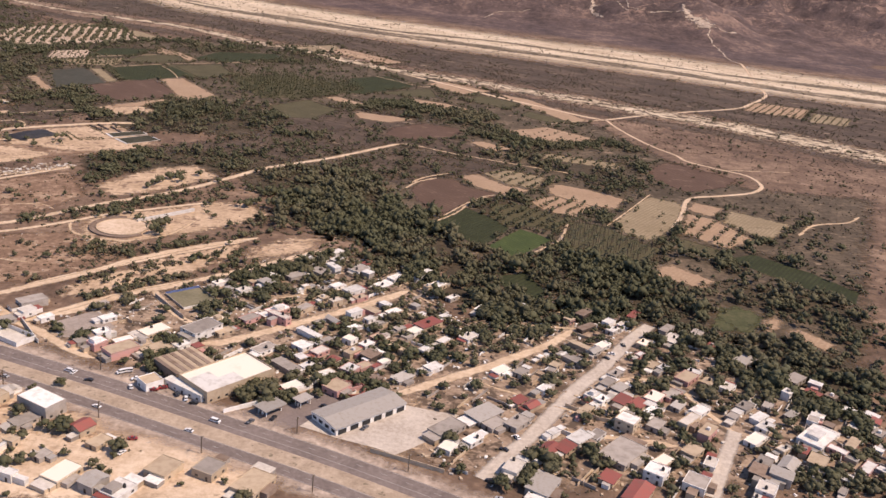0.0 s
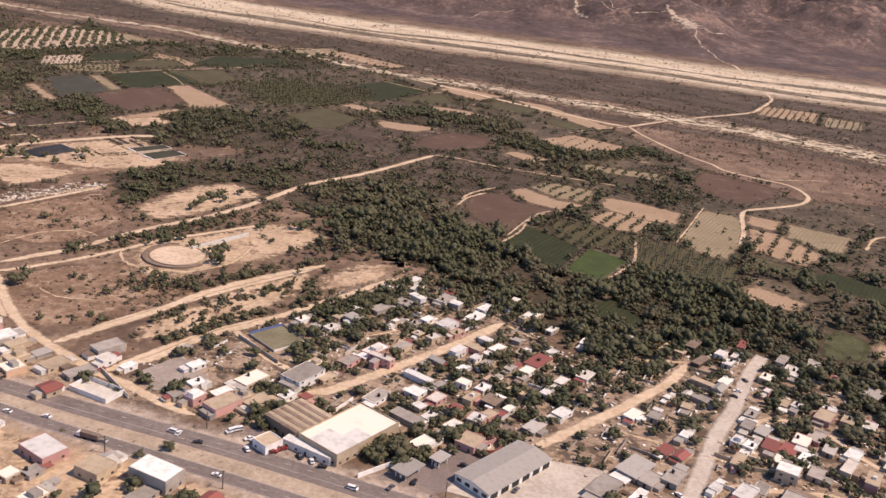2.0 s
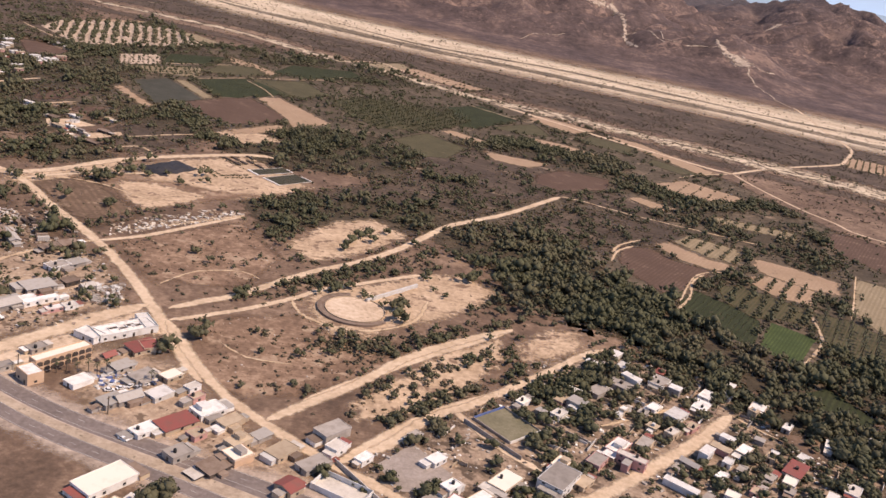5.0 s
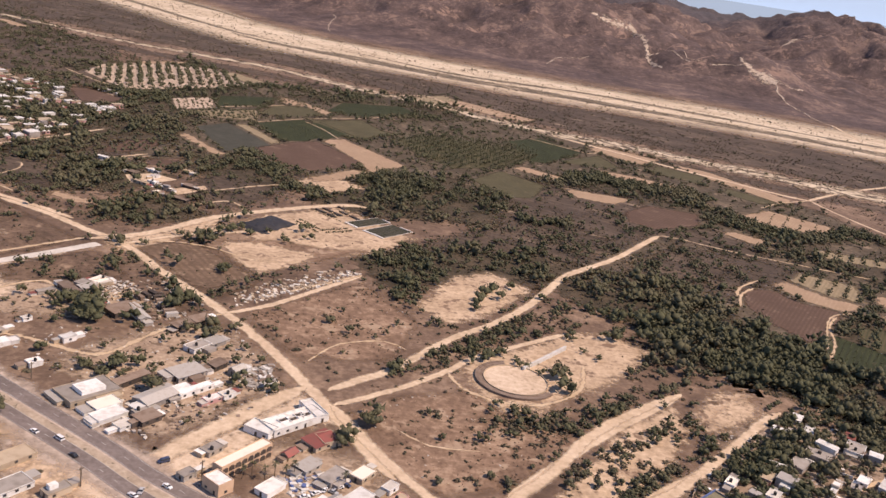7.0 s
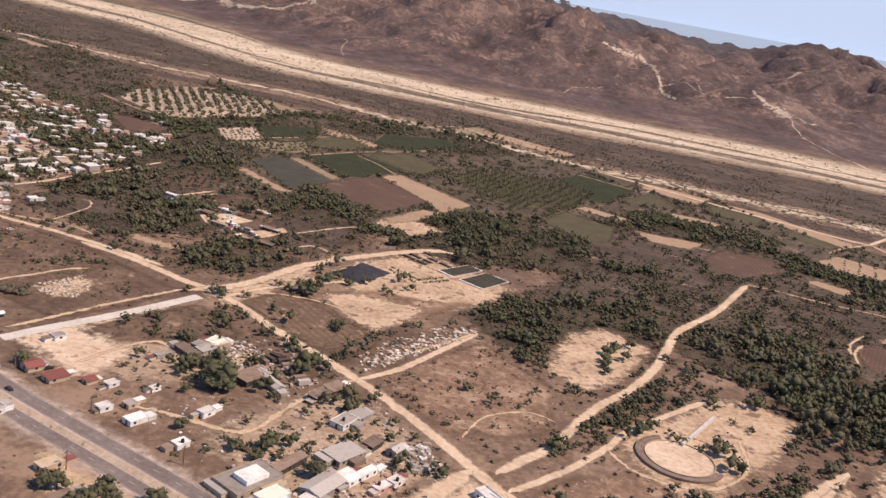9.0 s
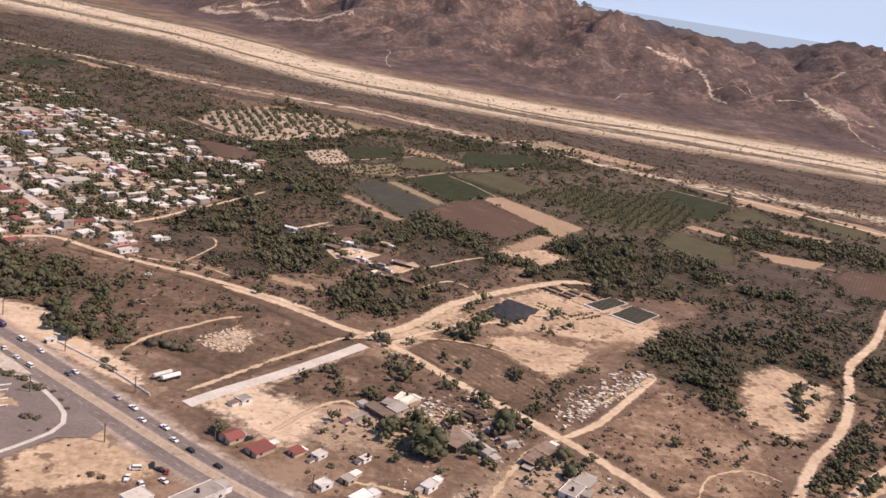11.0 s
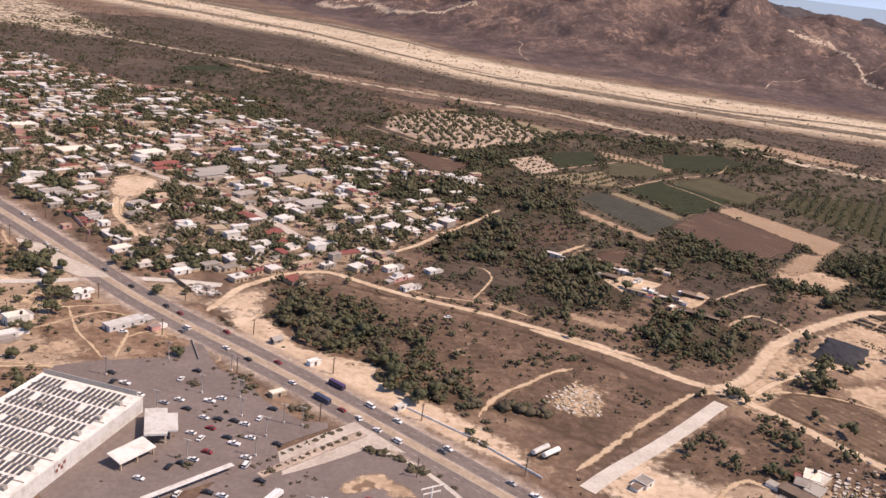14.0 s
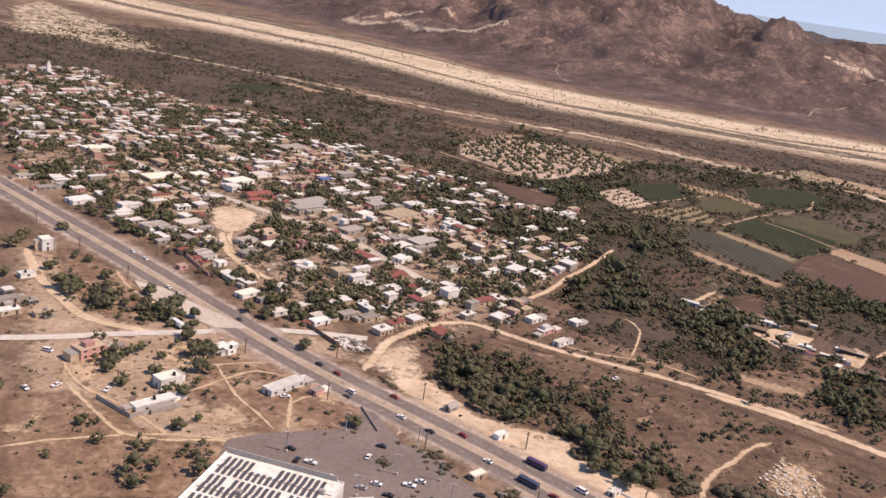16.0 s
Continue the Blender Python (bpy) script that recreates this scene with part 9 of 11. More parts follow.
# white complex at the crossroads
market_hall = hall("market_hall", -242.8, 407.4, 42, 22, 8.2, 2.2, "white", "white", "white rambling building with roof wells at the crossroads", "market", 0.5)
# flat dark plates in kerbs on the closed roof paint the wells' shade
for u_, v_ in ((-0.3, 0.1), (-0.05, -0.15), (0.18, 0.12), (0.34, -0.1)):
    part("roof_well", boxes("roof_well", ["white", "dark"], (-1.6, -1.0, 0, 1.6, 1.0, 0.04, 1), (-1.8, -1.2, 0, -1.6, 1.2, 0.4), (1.6, -1.2, 0, 1.8, 1.2, 0.4), (-1.6, -1.2, 0, 1.6, -1.0, 0.4), (-1.6, 1.0, 0, 1.6, 1.2, 0.4)), market_hall, "kerbed dark plate painted as the shade of a light well", m=pose(u_ * 14, v_ * 5, 2.31))
hall("market_wing", -236.6, 415.4, 33.6, 4.9, 12.3, 2.36, "white", "white", "white wing of the crossroads building", "market", 0.5)
hall("market_wing", -252.8, 399.7, 61.3, 6.1, 9.7, 2.06, "white", "white", "white wing of the crossroads building", "market", 0.5)
# hotel with arcades
x, y, rot, w, d = -256, 378.6, 52, 21.1, 4.1
hotel = hall("hotel", x, y, rot, w, d, 4.6, "orange", "cream", "two-storey orange hotel with rows of arches", "hotel", 0.4, False)
for s in range(2):
    for i in range(8):
        v, f = [], []
        for q in (0.0, 0.14):
            v += [(-1.1, -q, 0), (1.1, -q, 0)] + [(1.1 * math.cos(a), -q, 1.0 + 0.65 * math.sin(a)) for a in np.linspace(0, math.pi, 7)]
        f = [tuple(range(9)), tuple(range(17, 8, -1))] + [(k, 9 + k, 9 + (k + 1) % 9, (k + 1) % 9) for k in range(9)]
        part("arch", mesh_from("arch", v, f, "dark"), hotel, m=pose(-w / 2 + (i + 0.5) * w / 8, -d / 2 - 0.02, 0.25 + 2.2 * s))
hall("hotel_block", -261.3, 365.1, 47.6, 5.6, 7.4, 3.8, "orange", "white", "end block of the orange hotel", "hotel", 0.4)
hall("house", -230.8, 397.3, 32.7, 6.4, 7, 2.2, "tan", "red", "house with a dull red roof behind the hotel", "house", 0.2)

# ---- supermarket ----
S_H = 5.2
corner_a, corner_b = np.array([-582, 523.9]), np.array([-548.2, 514.4])
along = corner_b - corner_a
S_W = float(np.linalg.norm(along))
S_ROT = math.degrees(math.atan2(along[1], along[0]))
S_D = 66.0
u = along / S_W
down = np.array([u[1], -u[0]])
centre = corner_a + u * S_W / 2 + down * S_D / 2
market = hall("supermarket", centre[0], centre[1], S_ROT, S_W, S_D, S_H, "white", "white", "large store with a white roof of solar panels", "supermarket", 0.5, False)
claim(centre[0], centre[1], S_W + 6, S_D, S_ROT)
strip = boxes("solar_panel", "panel", (-0.5, -1.95, 0, 0.5, 1.95, 0.08))
rail = boxes("rail", "white", (-0.45, -2.2, -0.22, -0.35, 2.2, 0), (0.35, -2.2, -0.22, 0.45, 2.2, 0))
n_col, n_row = int((S_W - 5) / 1.75), int((S_D - 6) / 4.6)
made = 0
for j in range(n_row):
    for i in range(n_col):
        if j % 3 == 2 and i % 9 == 3 or (j == 0 and n_col - 13 < i < n_col - 8) or made >= 290:
            continue
        x = -S_W / 2 + 2.6 + i * 1.75
        y = S_D / 2 - 4.6 - j * 4.45 - (j // 2) * 1.1
        if y < -S_D / 2 + 4:
            continue
        p = part("solar_panel", strip, market, m=pose(x, y, S_H + 0.42, 6, 0, 0))
        made += 1
        if j % 2 == 0 and i % 11 == 5:
            unit = part("vent_unit", boxes("vent_unit", "steel", (-0.9, -0.7, 0, 0.9, 0.7, 1.0), (-0.6, -0.5, 1.0, 0.6, 0.5, 1.25)), market, m=pose(x + 0.9, y - 2.9, S_H + 0.1))
part("walkway", boxes("walkway", "grey", *[(-S_W / 2 + 1, S_D / 2 - 7.6 - k * 11.4, 0, S_W / 2 - 1, S_D / 2 - 7.2 - k * 11.4, 0.12) for k in range(5)]), market, m=pose(0, 0, S_H + 0.11))
part("screen_wall", boxes("screen_wall", "steel", (-S_W / 2, -0.15, 0, S_W / 2 - 2, 0.15, 1.6)), market, m=pose(0, S_D / 2 - 0.2, S_H + 0.1))
part("sign", boxes("sign", ["red", "white"], (-0.06, -2.4, 0, 0.0, 2.4, 2.6, 1), *[(0.003, -2.1 + k * 1.1, 0.3 + (k % 2) * 1.1, 0.1, -1.2 + k * 1.1, 1.3 + (k % 2) * 1.0, 0) for k in range(4)]), market, "white sign with dull red bars", m=pose(S_W / 2 + 0.12, -S_D / 2 + 26, 1.9))
x, y, rot, w, d = -541.1, 503.1, 14.9, 6.6, 15.6
porch = empty("entrance_canopy", pose(x, y, 0, 0, 0, rot), "white entrance canopy of the store on posts", "canopy")
part("roof", boxes("roof", "white", (-w / 2, -d / 2, 3.4, w / 2, d / 2, 4.0), (w / 2, -d / 2 + 2, 3.45, w / 2 + 3.0, d / 2 - 3, 3.9)), porch)
for sx in (-0.42, 0.42):
    for sy in (-0.42, 0.42):
        part("post", boxes("post", "tan", (sx * w - 0.3, sy * d - 0.3, -0.05, sx * w + 0.3, sy * d + 0.3, 3.4)), porch)
claim(x, y, w, d, rot)
x, y, rot, w, d = -543.4, 487.2, 57.6, 12.7, 5.6
claim(x, y, w, d, rot)
porch = empty("side_canopy", pose(x, y, 0, 0, 0, rot), "sloping white canopy beside the store entrance", "canopy")
part("roof", mesh_from("roof", [(-w / 2, -d / 2, 2.4), (w / 2, -d / 2, 2.4), (w / 2, d / 2, 3.5), (-w / 2, d / 2, 3.5), (-w / 2, -d / 2, 2.7), (w / 2, -d / 2, 2.7), (w / 2, d / 2, 3.8), (-w / 2, d / 2, 3.8)], BOX_F, "white"), porch)
for sx in (-0.45, 0, 0.45):
    part("post", boxes("post", "tan", (sx * w - 0.2, -d / 2 + 0.3, -0.05, sx * w + 0.2, -d / 2 + 0.7, 2.4)), porch)

# ---- car park ----
LOT_A = [(-584.8, 539.4), (-575.4, 545.2), (-552.6, 553.7), (-545.7, 567.7), (-542.2, 567.6), (-532.1, 548.3), (-524, 545.2), (-512.5, 529), (-498.9, 517.7), (-491.1, 518.7), (-491, 515.3), (-502.9, 503.7), (-511.5, 493.5), (-516.1, 482.2), (-536.3, 464.5), (-556.4, 460.8), (-585.4, 498.8)]
LOT_B = [(-506.2, 482.6), (-489.7, 494.5), (-476.7, 505.9), (-464.6, 499.3), (-454.1, 488.4), (-447.9, 479.2), (-446.4, 473), (-448.2, 466.5), (-456.6, 455.1), (-465.1, 445.8), (-487.3, 442.8), (-500.7, 441), (-510.8, 468.7)]
patch("car_park", LOT_A, "parking", 0.80, "grey asphalt car park with bays", "car park", 0.3)
patch("car_park", LOT_B, "parking", 0.804, "grey asphalt car park with worn sand patches", "car park", 0.3)
patch("pavement", [(-511.2, 490.4), (-492.5, 511.6), (-482.8, 521.2), (-465.7, 504.9), (-476.7, 505.9), (-489.7, 494.5), (-506.2, 482.6)], "paving", 0.79, "planted entry drive between the lots", "drive", 0.5)
patch("pavement", [(-464.6, 499.3), (-447.3, 489.6), (-433.4, 471.9), (-436, 465.3), (-445.5, 463.9), (-459.4, 446.6), (-465.1, 445.8), (-456.6, 455.1), (-448.2, 466.5), (-446.4, 473), (-447.9, 479.2), (-454.1, 488.4)], "parking", 0.798, "curved slip road beside the car park", "slip road", 0.3)
patch("car_park", [(-524.1, 465.3), (-514.9, 489), (-511.6, 502.3), (-504.8, 501.9), (-500.9, 487), (-501.9, 468.8)], "parking", 0.792, "asphalt lane between the lots", "lane", 0.3)
a, b = np.array([-534.5, 466]), np.array([-515, 486.6])
n = float(np.linalg.norm(b - a))
e = empty("walkway_canopy", pose((a[0] + b[0]) / 2, (a[1] + b[1]) / 2, 0, 0, 0, math.degrees(math.atan2(b[1] - a[1], b[0] - a[0]))), "long white walkway canopy across the car park", "canopy")
part("roof", boxes("roof", "white", (-n / 2, -0.9, 2.0, n / 2, 0.9, 2.15)), e)
for k in range(7):
    part("post", boxes("post", "grey", (-n / 2 + 0.3 + k * (n - 0.6) / 6 - 0.08, -0.08, 0.1, -n / 2 + 0.3 + k * (n - 0.6) / 6 + 0.08, 0.08, 2.0)), e)
ribbon("kerb", [(-476.7, 505.9), (-464.6, 499.3), (-454.1, 488.4), (-447.9, 479.2), (-446.4, 473), (-448.2, 466.5), (-456.6, 455.1), (-461.5, 449.7)], 1.6, "concrete", 0.86, "pale curved kerb of the car park", "kerb", 0.0)
ribbon("road", [(-507, 485.2), (-491.6, 501.7), (-479.4, 514.3)], 5.0, "shoulder", 0.81, "entry lane of the car park", "lane", 0.0)
patch("ground_bare", [(-485, 482.9), (-475.5, 492.4), (-461.8, 483.6), (-467.6, 479.2), (-475.8, 486.3), (-479.8, 478.8)], "bare", 0.82, "worn sandy patch on the asphalt", "bare ground", 1.5, False, 3)
patch("ground_bare", [(-457.9, 451.5), (-436.4, 473.1), (-414.4, 477.4), (-406.4, 462.4), (-414.6, 444.6), (-450.2, 429.6)], "bare", 0.17, "open lot of bare earth by the highway", "bare ground", 2.0, True, 8)
patch("pavement", [(-648, 660.6), (-636, 657.2), (-617.3, 642.3), (-596.6, 628.2), (-593.6, 623.9), (-606.1, 621.7), (-626.4, 634.1), (-642.1, 650.1)], "paving", 0.755, "pale concrete apron beside the highway", "apron", 0.5)
patch("pavement", [(-59.9, 284.8), (-45, 292.7), (-29.6, 304.2), (-23.5, 298.5), (-37, 278.4), (-47.1, 273.4), (-60.5, 274.3)], "parking", 0.435, "asphalt yard of the filling station", "forecourt", 0.6)
patch("pavement", [(-16.2, 296.6), (-6.1, 301.8), (8.4, 298.4), (19.5, 296.9), (13.2, 282.1), (-2, 267), (-30, 276.6), (-42.7, 281.9)], "paving", 0.43, "dusty paved forecourt of the metal hall", "forecourt", 1.0)
patch("pavement", [(-113.9, 302.1), (-103.8, 309), (-91.3, 304.9), (-66.3, 286.7), (-73.2, 282.7), (-99.9, 289.6)], "parking", 0.44, "asphalt forecourt beside the warehouse", "forecourt", 1.0)
EAST = [(52.5, 359.7), (82.6, 391.3), (103.3, 401.9), (127.6, 366.5), (154.1, 332.5), (170.5, 314.2), (153.9, 278.2), (21.6, 259.2), (0.4, 290.4), (0.4, 327.6)]
SPARSE = [(-134.6, 358.1), (-112.9, 378.5), (-95.1, 372.5), (-96.2, 339.7), (-112.2, 335.9), (-123.1, 328.4)]
OPEN = [[(-146.5, 341.8), (-134.5, 356.9), (-122.2, 341.3), (-129.5, 329.6), (-138.6, 329.2)],
        [(-62, 274), (-45, 292.7), (-29.6, 304.2), (-23.5, 298.5), (-6.1, 301.8), (13.2, 282.1), (-2, 264), (-37, 272)],
        [(-113.9, 302.1), (-103.8, 309), (-91.3, 304.9), (-66.3, 286.7), (-73.2, 282.7), (-99.9, 289.6)]]
patch("pavement", [(-146.5, 341.8), (-134.5, 356.9), (-122.2, 341.3), (-129.5, 329.6), (-138.6, 329.2)], "gravel", 0.42, "grey gravel lot", "lot", 1.0)

# ---- sports pitch ----
x, y, rot, w, d = -100, 377.2, 40.9, 16.4, 17.7
pitch = empty("sports_pitch", pose(x, y, 0, 0, 0, rot), "walled sports pitch with worn green floor", "pitch")
claim(x, y, w + 2, d + 2, rot)
part("floor", boxes("floor", "f_turf", (-w / 2, -d / 2, 0.4, w / 2, d / 2, 0.5)), pitch)
part("end_wall", boxes("end_wall", "blue", (-w / 2, d / 2, 0, w / 2, d / 2 + 0.25, 1.4)), pitch, "blue end wall")
part("end_wall", boxes("end_wall", "white", (-w / 2, -d / 2 - 0.25, 0, w / 2, -d / 2, 1.0)), pitch)
for s in (-1, 1):
    part("side_wall", boxes("side_wall", "grey", (s * w / 2 - 0.12, -d / 2, 0, s * w / 2 + 0.12, d / 2, 1.0)), pitch)

# ---- bullring ----
RX, RY, RR = -158.4, 458.8, 13.0
ring = empty("bullring", pose(RX, RY, 0), "round open bullring with brown stands and white wall", "bullring")


def arc_wall(name, r0, r1, h0, h1, a0, a1, mat, n=40):
    v, f = [], []
    for i in range(n + 1):
        a = radians(a0 + (a1 - a0) * i / n)
        c, s = math.cos(a), math.sin(a)
        v += [(r0 * c, r0 * s, -0.05), (r1 * c, r1 * s, -0.05), (r1 * c, r1 * s, h1), (r0 * c, r0 * s, h0)]
        if i:
            k = 4 * i
            f += [(k - 4 + q, k + q, k + (q + 1) % 4, k - 4 + (q + 1) % 4) for q in range(4)]
    f += [(0, 1, 2, 3), (4 * n + 3, 4 * n + 2, 4 * n + 1, 4 * n)]
    return mesh_from(name, v, f, mat)


claim(RX, RY, 1.75 * RR, 1.75 * RR, 0)
patio = empty("patio", pose(PATIO[0], PATIO[1], 0), "round patio with dull red walls and a planted ring", "patio")
part("outer_wall", arc_wall("outer_wall", 5.2, 5.5, 1.9, 1.9, -120, 120, "red", 24), patio)
part("floor", arc_wall("floor", 1.9, 5.2, 0.12, 0.12, 0, 360, "tan", 24), patio)
part("bed_wall", arc_wall("bed_wall", 1.6, 1.9, 0.7, 0.7, 0, 360, "white", 20), patio)
part("bed", arc_wall("bed", 0.0, 1.6, 0.45, 0.45, 0, 360, "litter", 20), patio)
part("arena", arc_wall("arena", 0.0, RR, 0.5, 0.5, 0, 360, "sand"), ring)
part("barrier", arc_wall("barrier", RR, RR + 0.22, 0.9, 0.9, 0, 360, "tan"), ring, "pale plank barrier")
for k in range(3):
    part("stand", arc_wall("stand", RR + 0.4 + k * 1.1, RR + 1.45 + k * 1.1, 0.55 + 0.22 * k, 0.55 + 0.22 * k, 100, 325, "rust"), ring)
a, b = np.array([-153.8, 469.1]), np.array([-130.4, 496.2])
m = pose((a[0] + b[0]) / 2, (a[1] + b[1]) / 2, 0, 0, 0, math.degrees(math.atan2(b[1] - a[1], b[0] - a[0])))
tagged(new("boundary_wall", boxes("boundary_wall", "white", (-np.linalg.norm(b - a) / 2, -0.5, -0.05, np.linalg.norm(b - a) / 2, 0.5, 1.8))), "long white chute wall beside the bullring", "wall").matrix_basis = m

# ---- town infill ----
fill_block(YARDS[0], 50, 13.5, 0.1, True, "wwwwggtspd", "valley houses")
fill_block(YARDS[1], 65, 13, 0.5, True, "wwgtsc", "valley houses")
fill_block(YARDS[2], 45, 9.5, 0.62, False, "wwwwwwwgttspppxrr", "town houses")
for x, y, code in [(-235.9, 380.1, "s9x5"), (-226.3, 380.4, "s8x6"), (-232.9, 387.2, "w7x4"), (-219.1, 377.5, "s8x5"), (-214.9, 380.4, "w6x5"), (-222.4, 369.8, "g8x5"), (-210.3, 372.4, "w6x4"), (-266.3, 384.9, "g8x5"), (-262.4, 384.6, "s8x6"), (-238.1, 391.8, "w7x5"), (-228.4, 370.6, "t7x5"), (-242.3, 386.2, "r5x4"), (-244.7, 398.4, "w6x4"), (-321.6, 370, "t14x8"), (-316.6, 356.2, "w12x8"), (-315.3, 374.9, "w9x3"), (-304.1, 356, "w9x5"), (-271.1, 369.6, "g6x4"), (-215.5, 370.9, "r6x4"), (-233.2, 364.5, "w8x5"), (-205.2, 369, "g7x5")]:
    w, d = code[1:].split("x")
    if is_free(x, y):
        house(x, y, float(w), float(d), 3.0, code[0], 52 + hr.uniform(-4, 4), True, "roadside houses")
for (x, y), code in zip([(-341.2, 392.2), (-342, 386.2), (-361.4, 394.2), (-369.6, 411), (-374, 418.7), (-353.9, 380.7), (-334.7, 403.6)], ("w12x7", "w8x4", "d8x5", "t9x5", "g7x4", "c9x6", "t6x4")):
    w, d = code[1:].split("x")
    if not is_on(built, x, y) and not is_on(taken, x, y):
        house(x, y, float(w), float(d), 3.0, code[0], 52 + hr.uniform(-4, 4), True, "roadside houses")
# farm compound among the fields
for x, y, code in [(-366.7, 693.9, "d8x4"), (-357.5, 705.1, "w5x4"), (-357.1, 674, "t12x3"), (-350.8, 677.4, "w6x4"), (-342, 667.8, "w14x3"), (-331.3, 650.6, "d16x3"), (-392, 720.5, "w9x4"), (-336.9, 711.9, "t6x4"), (-330, 678.6, "d7x4")]:
    w, d = code[1:].split("x")
    house(x, y, float(w), float(d), 2.8, code[0], -28 + hr.uniform(-4, 4), True, "farm sheds")
for x, y, w, d, code, rot in ((-336, 511.5, 9, 6, "w", 62), (-341.5, 506.5, 7, 5, "g", 62), (-345.2, 499.5, 13, 5, "d", -48), (-312.4, 482, 16, 4.5, "s", -53), (-287.4, 482.2, 9, 6, "d", 45), (-330.2, 486.5, 7, 5, "r", 40)):
    if not is_on(taken, x, y):
        house(x, y, w, d, 3.4, code, rot, True, "yard sheds")
fill_block([(-702.7, 659.2), (-688.2, 657.5), (-657.3, 616.4), (-675.6, 596.7)], 45, 16, 0.5, False, "wgt", "roadside houses")
fill_block([(-512, 870.1), (-492.2, 887.3), (-432.3, 832.6), (-435.8, 766.4), (-465.6, 746.4)], 45, 16, 0.6, False, "wwgt", "town houses")
fill_block(YARDS[0], 50, 9.5, 0.4, False, "wwwwggttssdpr", "valley sheds")
fill_block(YARDS[6], 50, 10, 0.35, False, "wwwgttprs", "roadside sheds")
# walls between the village lots
made = 0
p = np.array(YARDS[0])
while made < 150:
    x, y = hr.uniform(p[:, 0].min(), p[:, 0].max()), hr.uniform(p[:, 1].min(), p[:, 1].max())
    n, turn = hr.uniform(4, 13), 57 + hr.choice([0, 90]) + hr.uniform(-4, 4)
    ends = [(x + n * q * math.cos(radians(turn)), y + n * q * math.sin(radians(turn))) for q in (-0.5, -0.25, 0, 0.25, 0.5)]
    made += 0.02
    if not inside(YARDS[0], x, y) or any(is_on(built, *q) or is_on(taken, *q) for q in ends):
        continue
    made += 0.98
    m = hr.choice(["white", "grey", "tan", "grey", "tan"])
    tagged(new("boundary_wall", unit_box("boundary_wall", m)), {"white": "whitewashed", "grey": "bare grey block", "tan": "ochre plastered"}[m] + " wall between village yards", "wall", "yard walls").matrix_basis = scaled(x, y, -0.05, n, 0.22, hr.uniform(0.9, 1.5), turn)
far_town()


# ---- vehicles ----
def extrude(profile, half, name, mat, taper=1.0, top=None):
    """A side outline (x, z) drawn across the width; points above `top` are drawn in."""
    v = []
    for s in (-1, 1):
        v += [(x, s * half * (taper if top is not None and z > top else 1.0), z) for x, z in profile]
    n = len(profile)
    f = [tuple(range(n)), tuple(range(2 * n - 1, n - 1, -1))] + [(i, n + i, n + (i + 1) % n, (i + 1) % n) for i in range(n)]
    me = mesh_from(name, v, f, mat)
    bm = bmesh.new()
    bm.from_mesh(me)
    bmesh.ops.recalc_face_normals(bm, faces=bm.faces)
    bm.to_mesh(me)
    bm.free()
    return me


def wheel_mesh(r, w, cache={}):
    if (r, w) not in cache:
        v = [(r * math.cos(i * 0.6283), s * w / 2, r * math.sin(i * 0.6283)) for s in (-1, 1) for i in range(10)]
        f = [tuple(range(9, -1, -1)), tuple(range(10, 20))] + [(i, (i + 1) % 10, 10 + (i + 1) % 10, 10 + i) for i in range(10)]
        cache[r, w] = mesh_from("wheel", v, f, "tyre")
    return cache[r, w]


SHAPES = {  # lower body, glazed cabin, roof; half width, wheel places, wheel radius
    "car": ([(-2.0, 0.3), (2.0, 0.3), (2.05, 0.62), (1.15, 0.82), (-1.6, 0.86), (-2.05, 0.75)], [(0.95, 0.8), (0.35, 1.25), (-0.95, 1.27), (-1.55, 0.82)], [(0.37, 1.25), (0.3, 1.31), (-0.9, 1.33), (-0.97, 1.27)], 0.8, (1.25, -1.25), 0.3),
    "pickup": ([(-2.4, 0.4), (2.4, 0.4), (2.42, 0.85), (1.3, 0.98), (0.9, 1.0), (-0.5, 1.0), (-0.55, 0.95), (-2.4, 0.95)], [(1.0, 0.95), (0.5, 1.5), (-0.4, 1.52), (-0.55, 0.95)], [(0.52, 1.5), (0.45, 1.57), (-0.36, 1.58), (-0.42, 1.52)], 0.87, (1.5, -1.5), 0.35),
    "van": ([(-2.2, 0.35), (2.2, 0.35), (2.25, 0.8), (1.7, 1.05), (-2.2, 1.05)], [(1.65, 1.0), (1.1, 1.65), (-2.1, 1.68), (-2.18, 1.0)], [(1.12, 1.65), (1.0, 1.76), (-2.05, 1.78), (-2.12, 1.68)], 0.88, (1.4, -1.4), 0.33),
    "bus": ([(-4.4, 0.45), (4.4, 0.45), (4.45, 1.3), (-4.45, 1.3)], [(4.4, 1.25), (4.25, 2.1), (-4.35, 2.1), (-4.4, 1.25)], [(4.3, 2.1), (4.1, 2.35), (-4.2, 2.35), (-4.4, 2.1)], 1.0, (2.8, -2.5), 0.42),
}
COLOURS = {"w": ("car_white", "white"), "s": ("car_silver", "silver"), "k": ("car_black", "black"), "r": ("car_red", "dark red"), "g": ("car_grey", "grey"), "v": ("car_violet", "violet"), "b": ("car_blue", "dark blue")}
PROTOS = {}


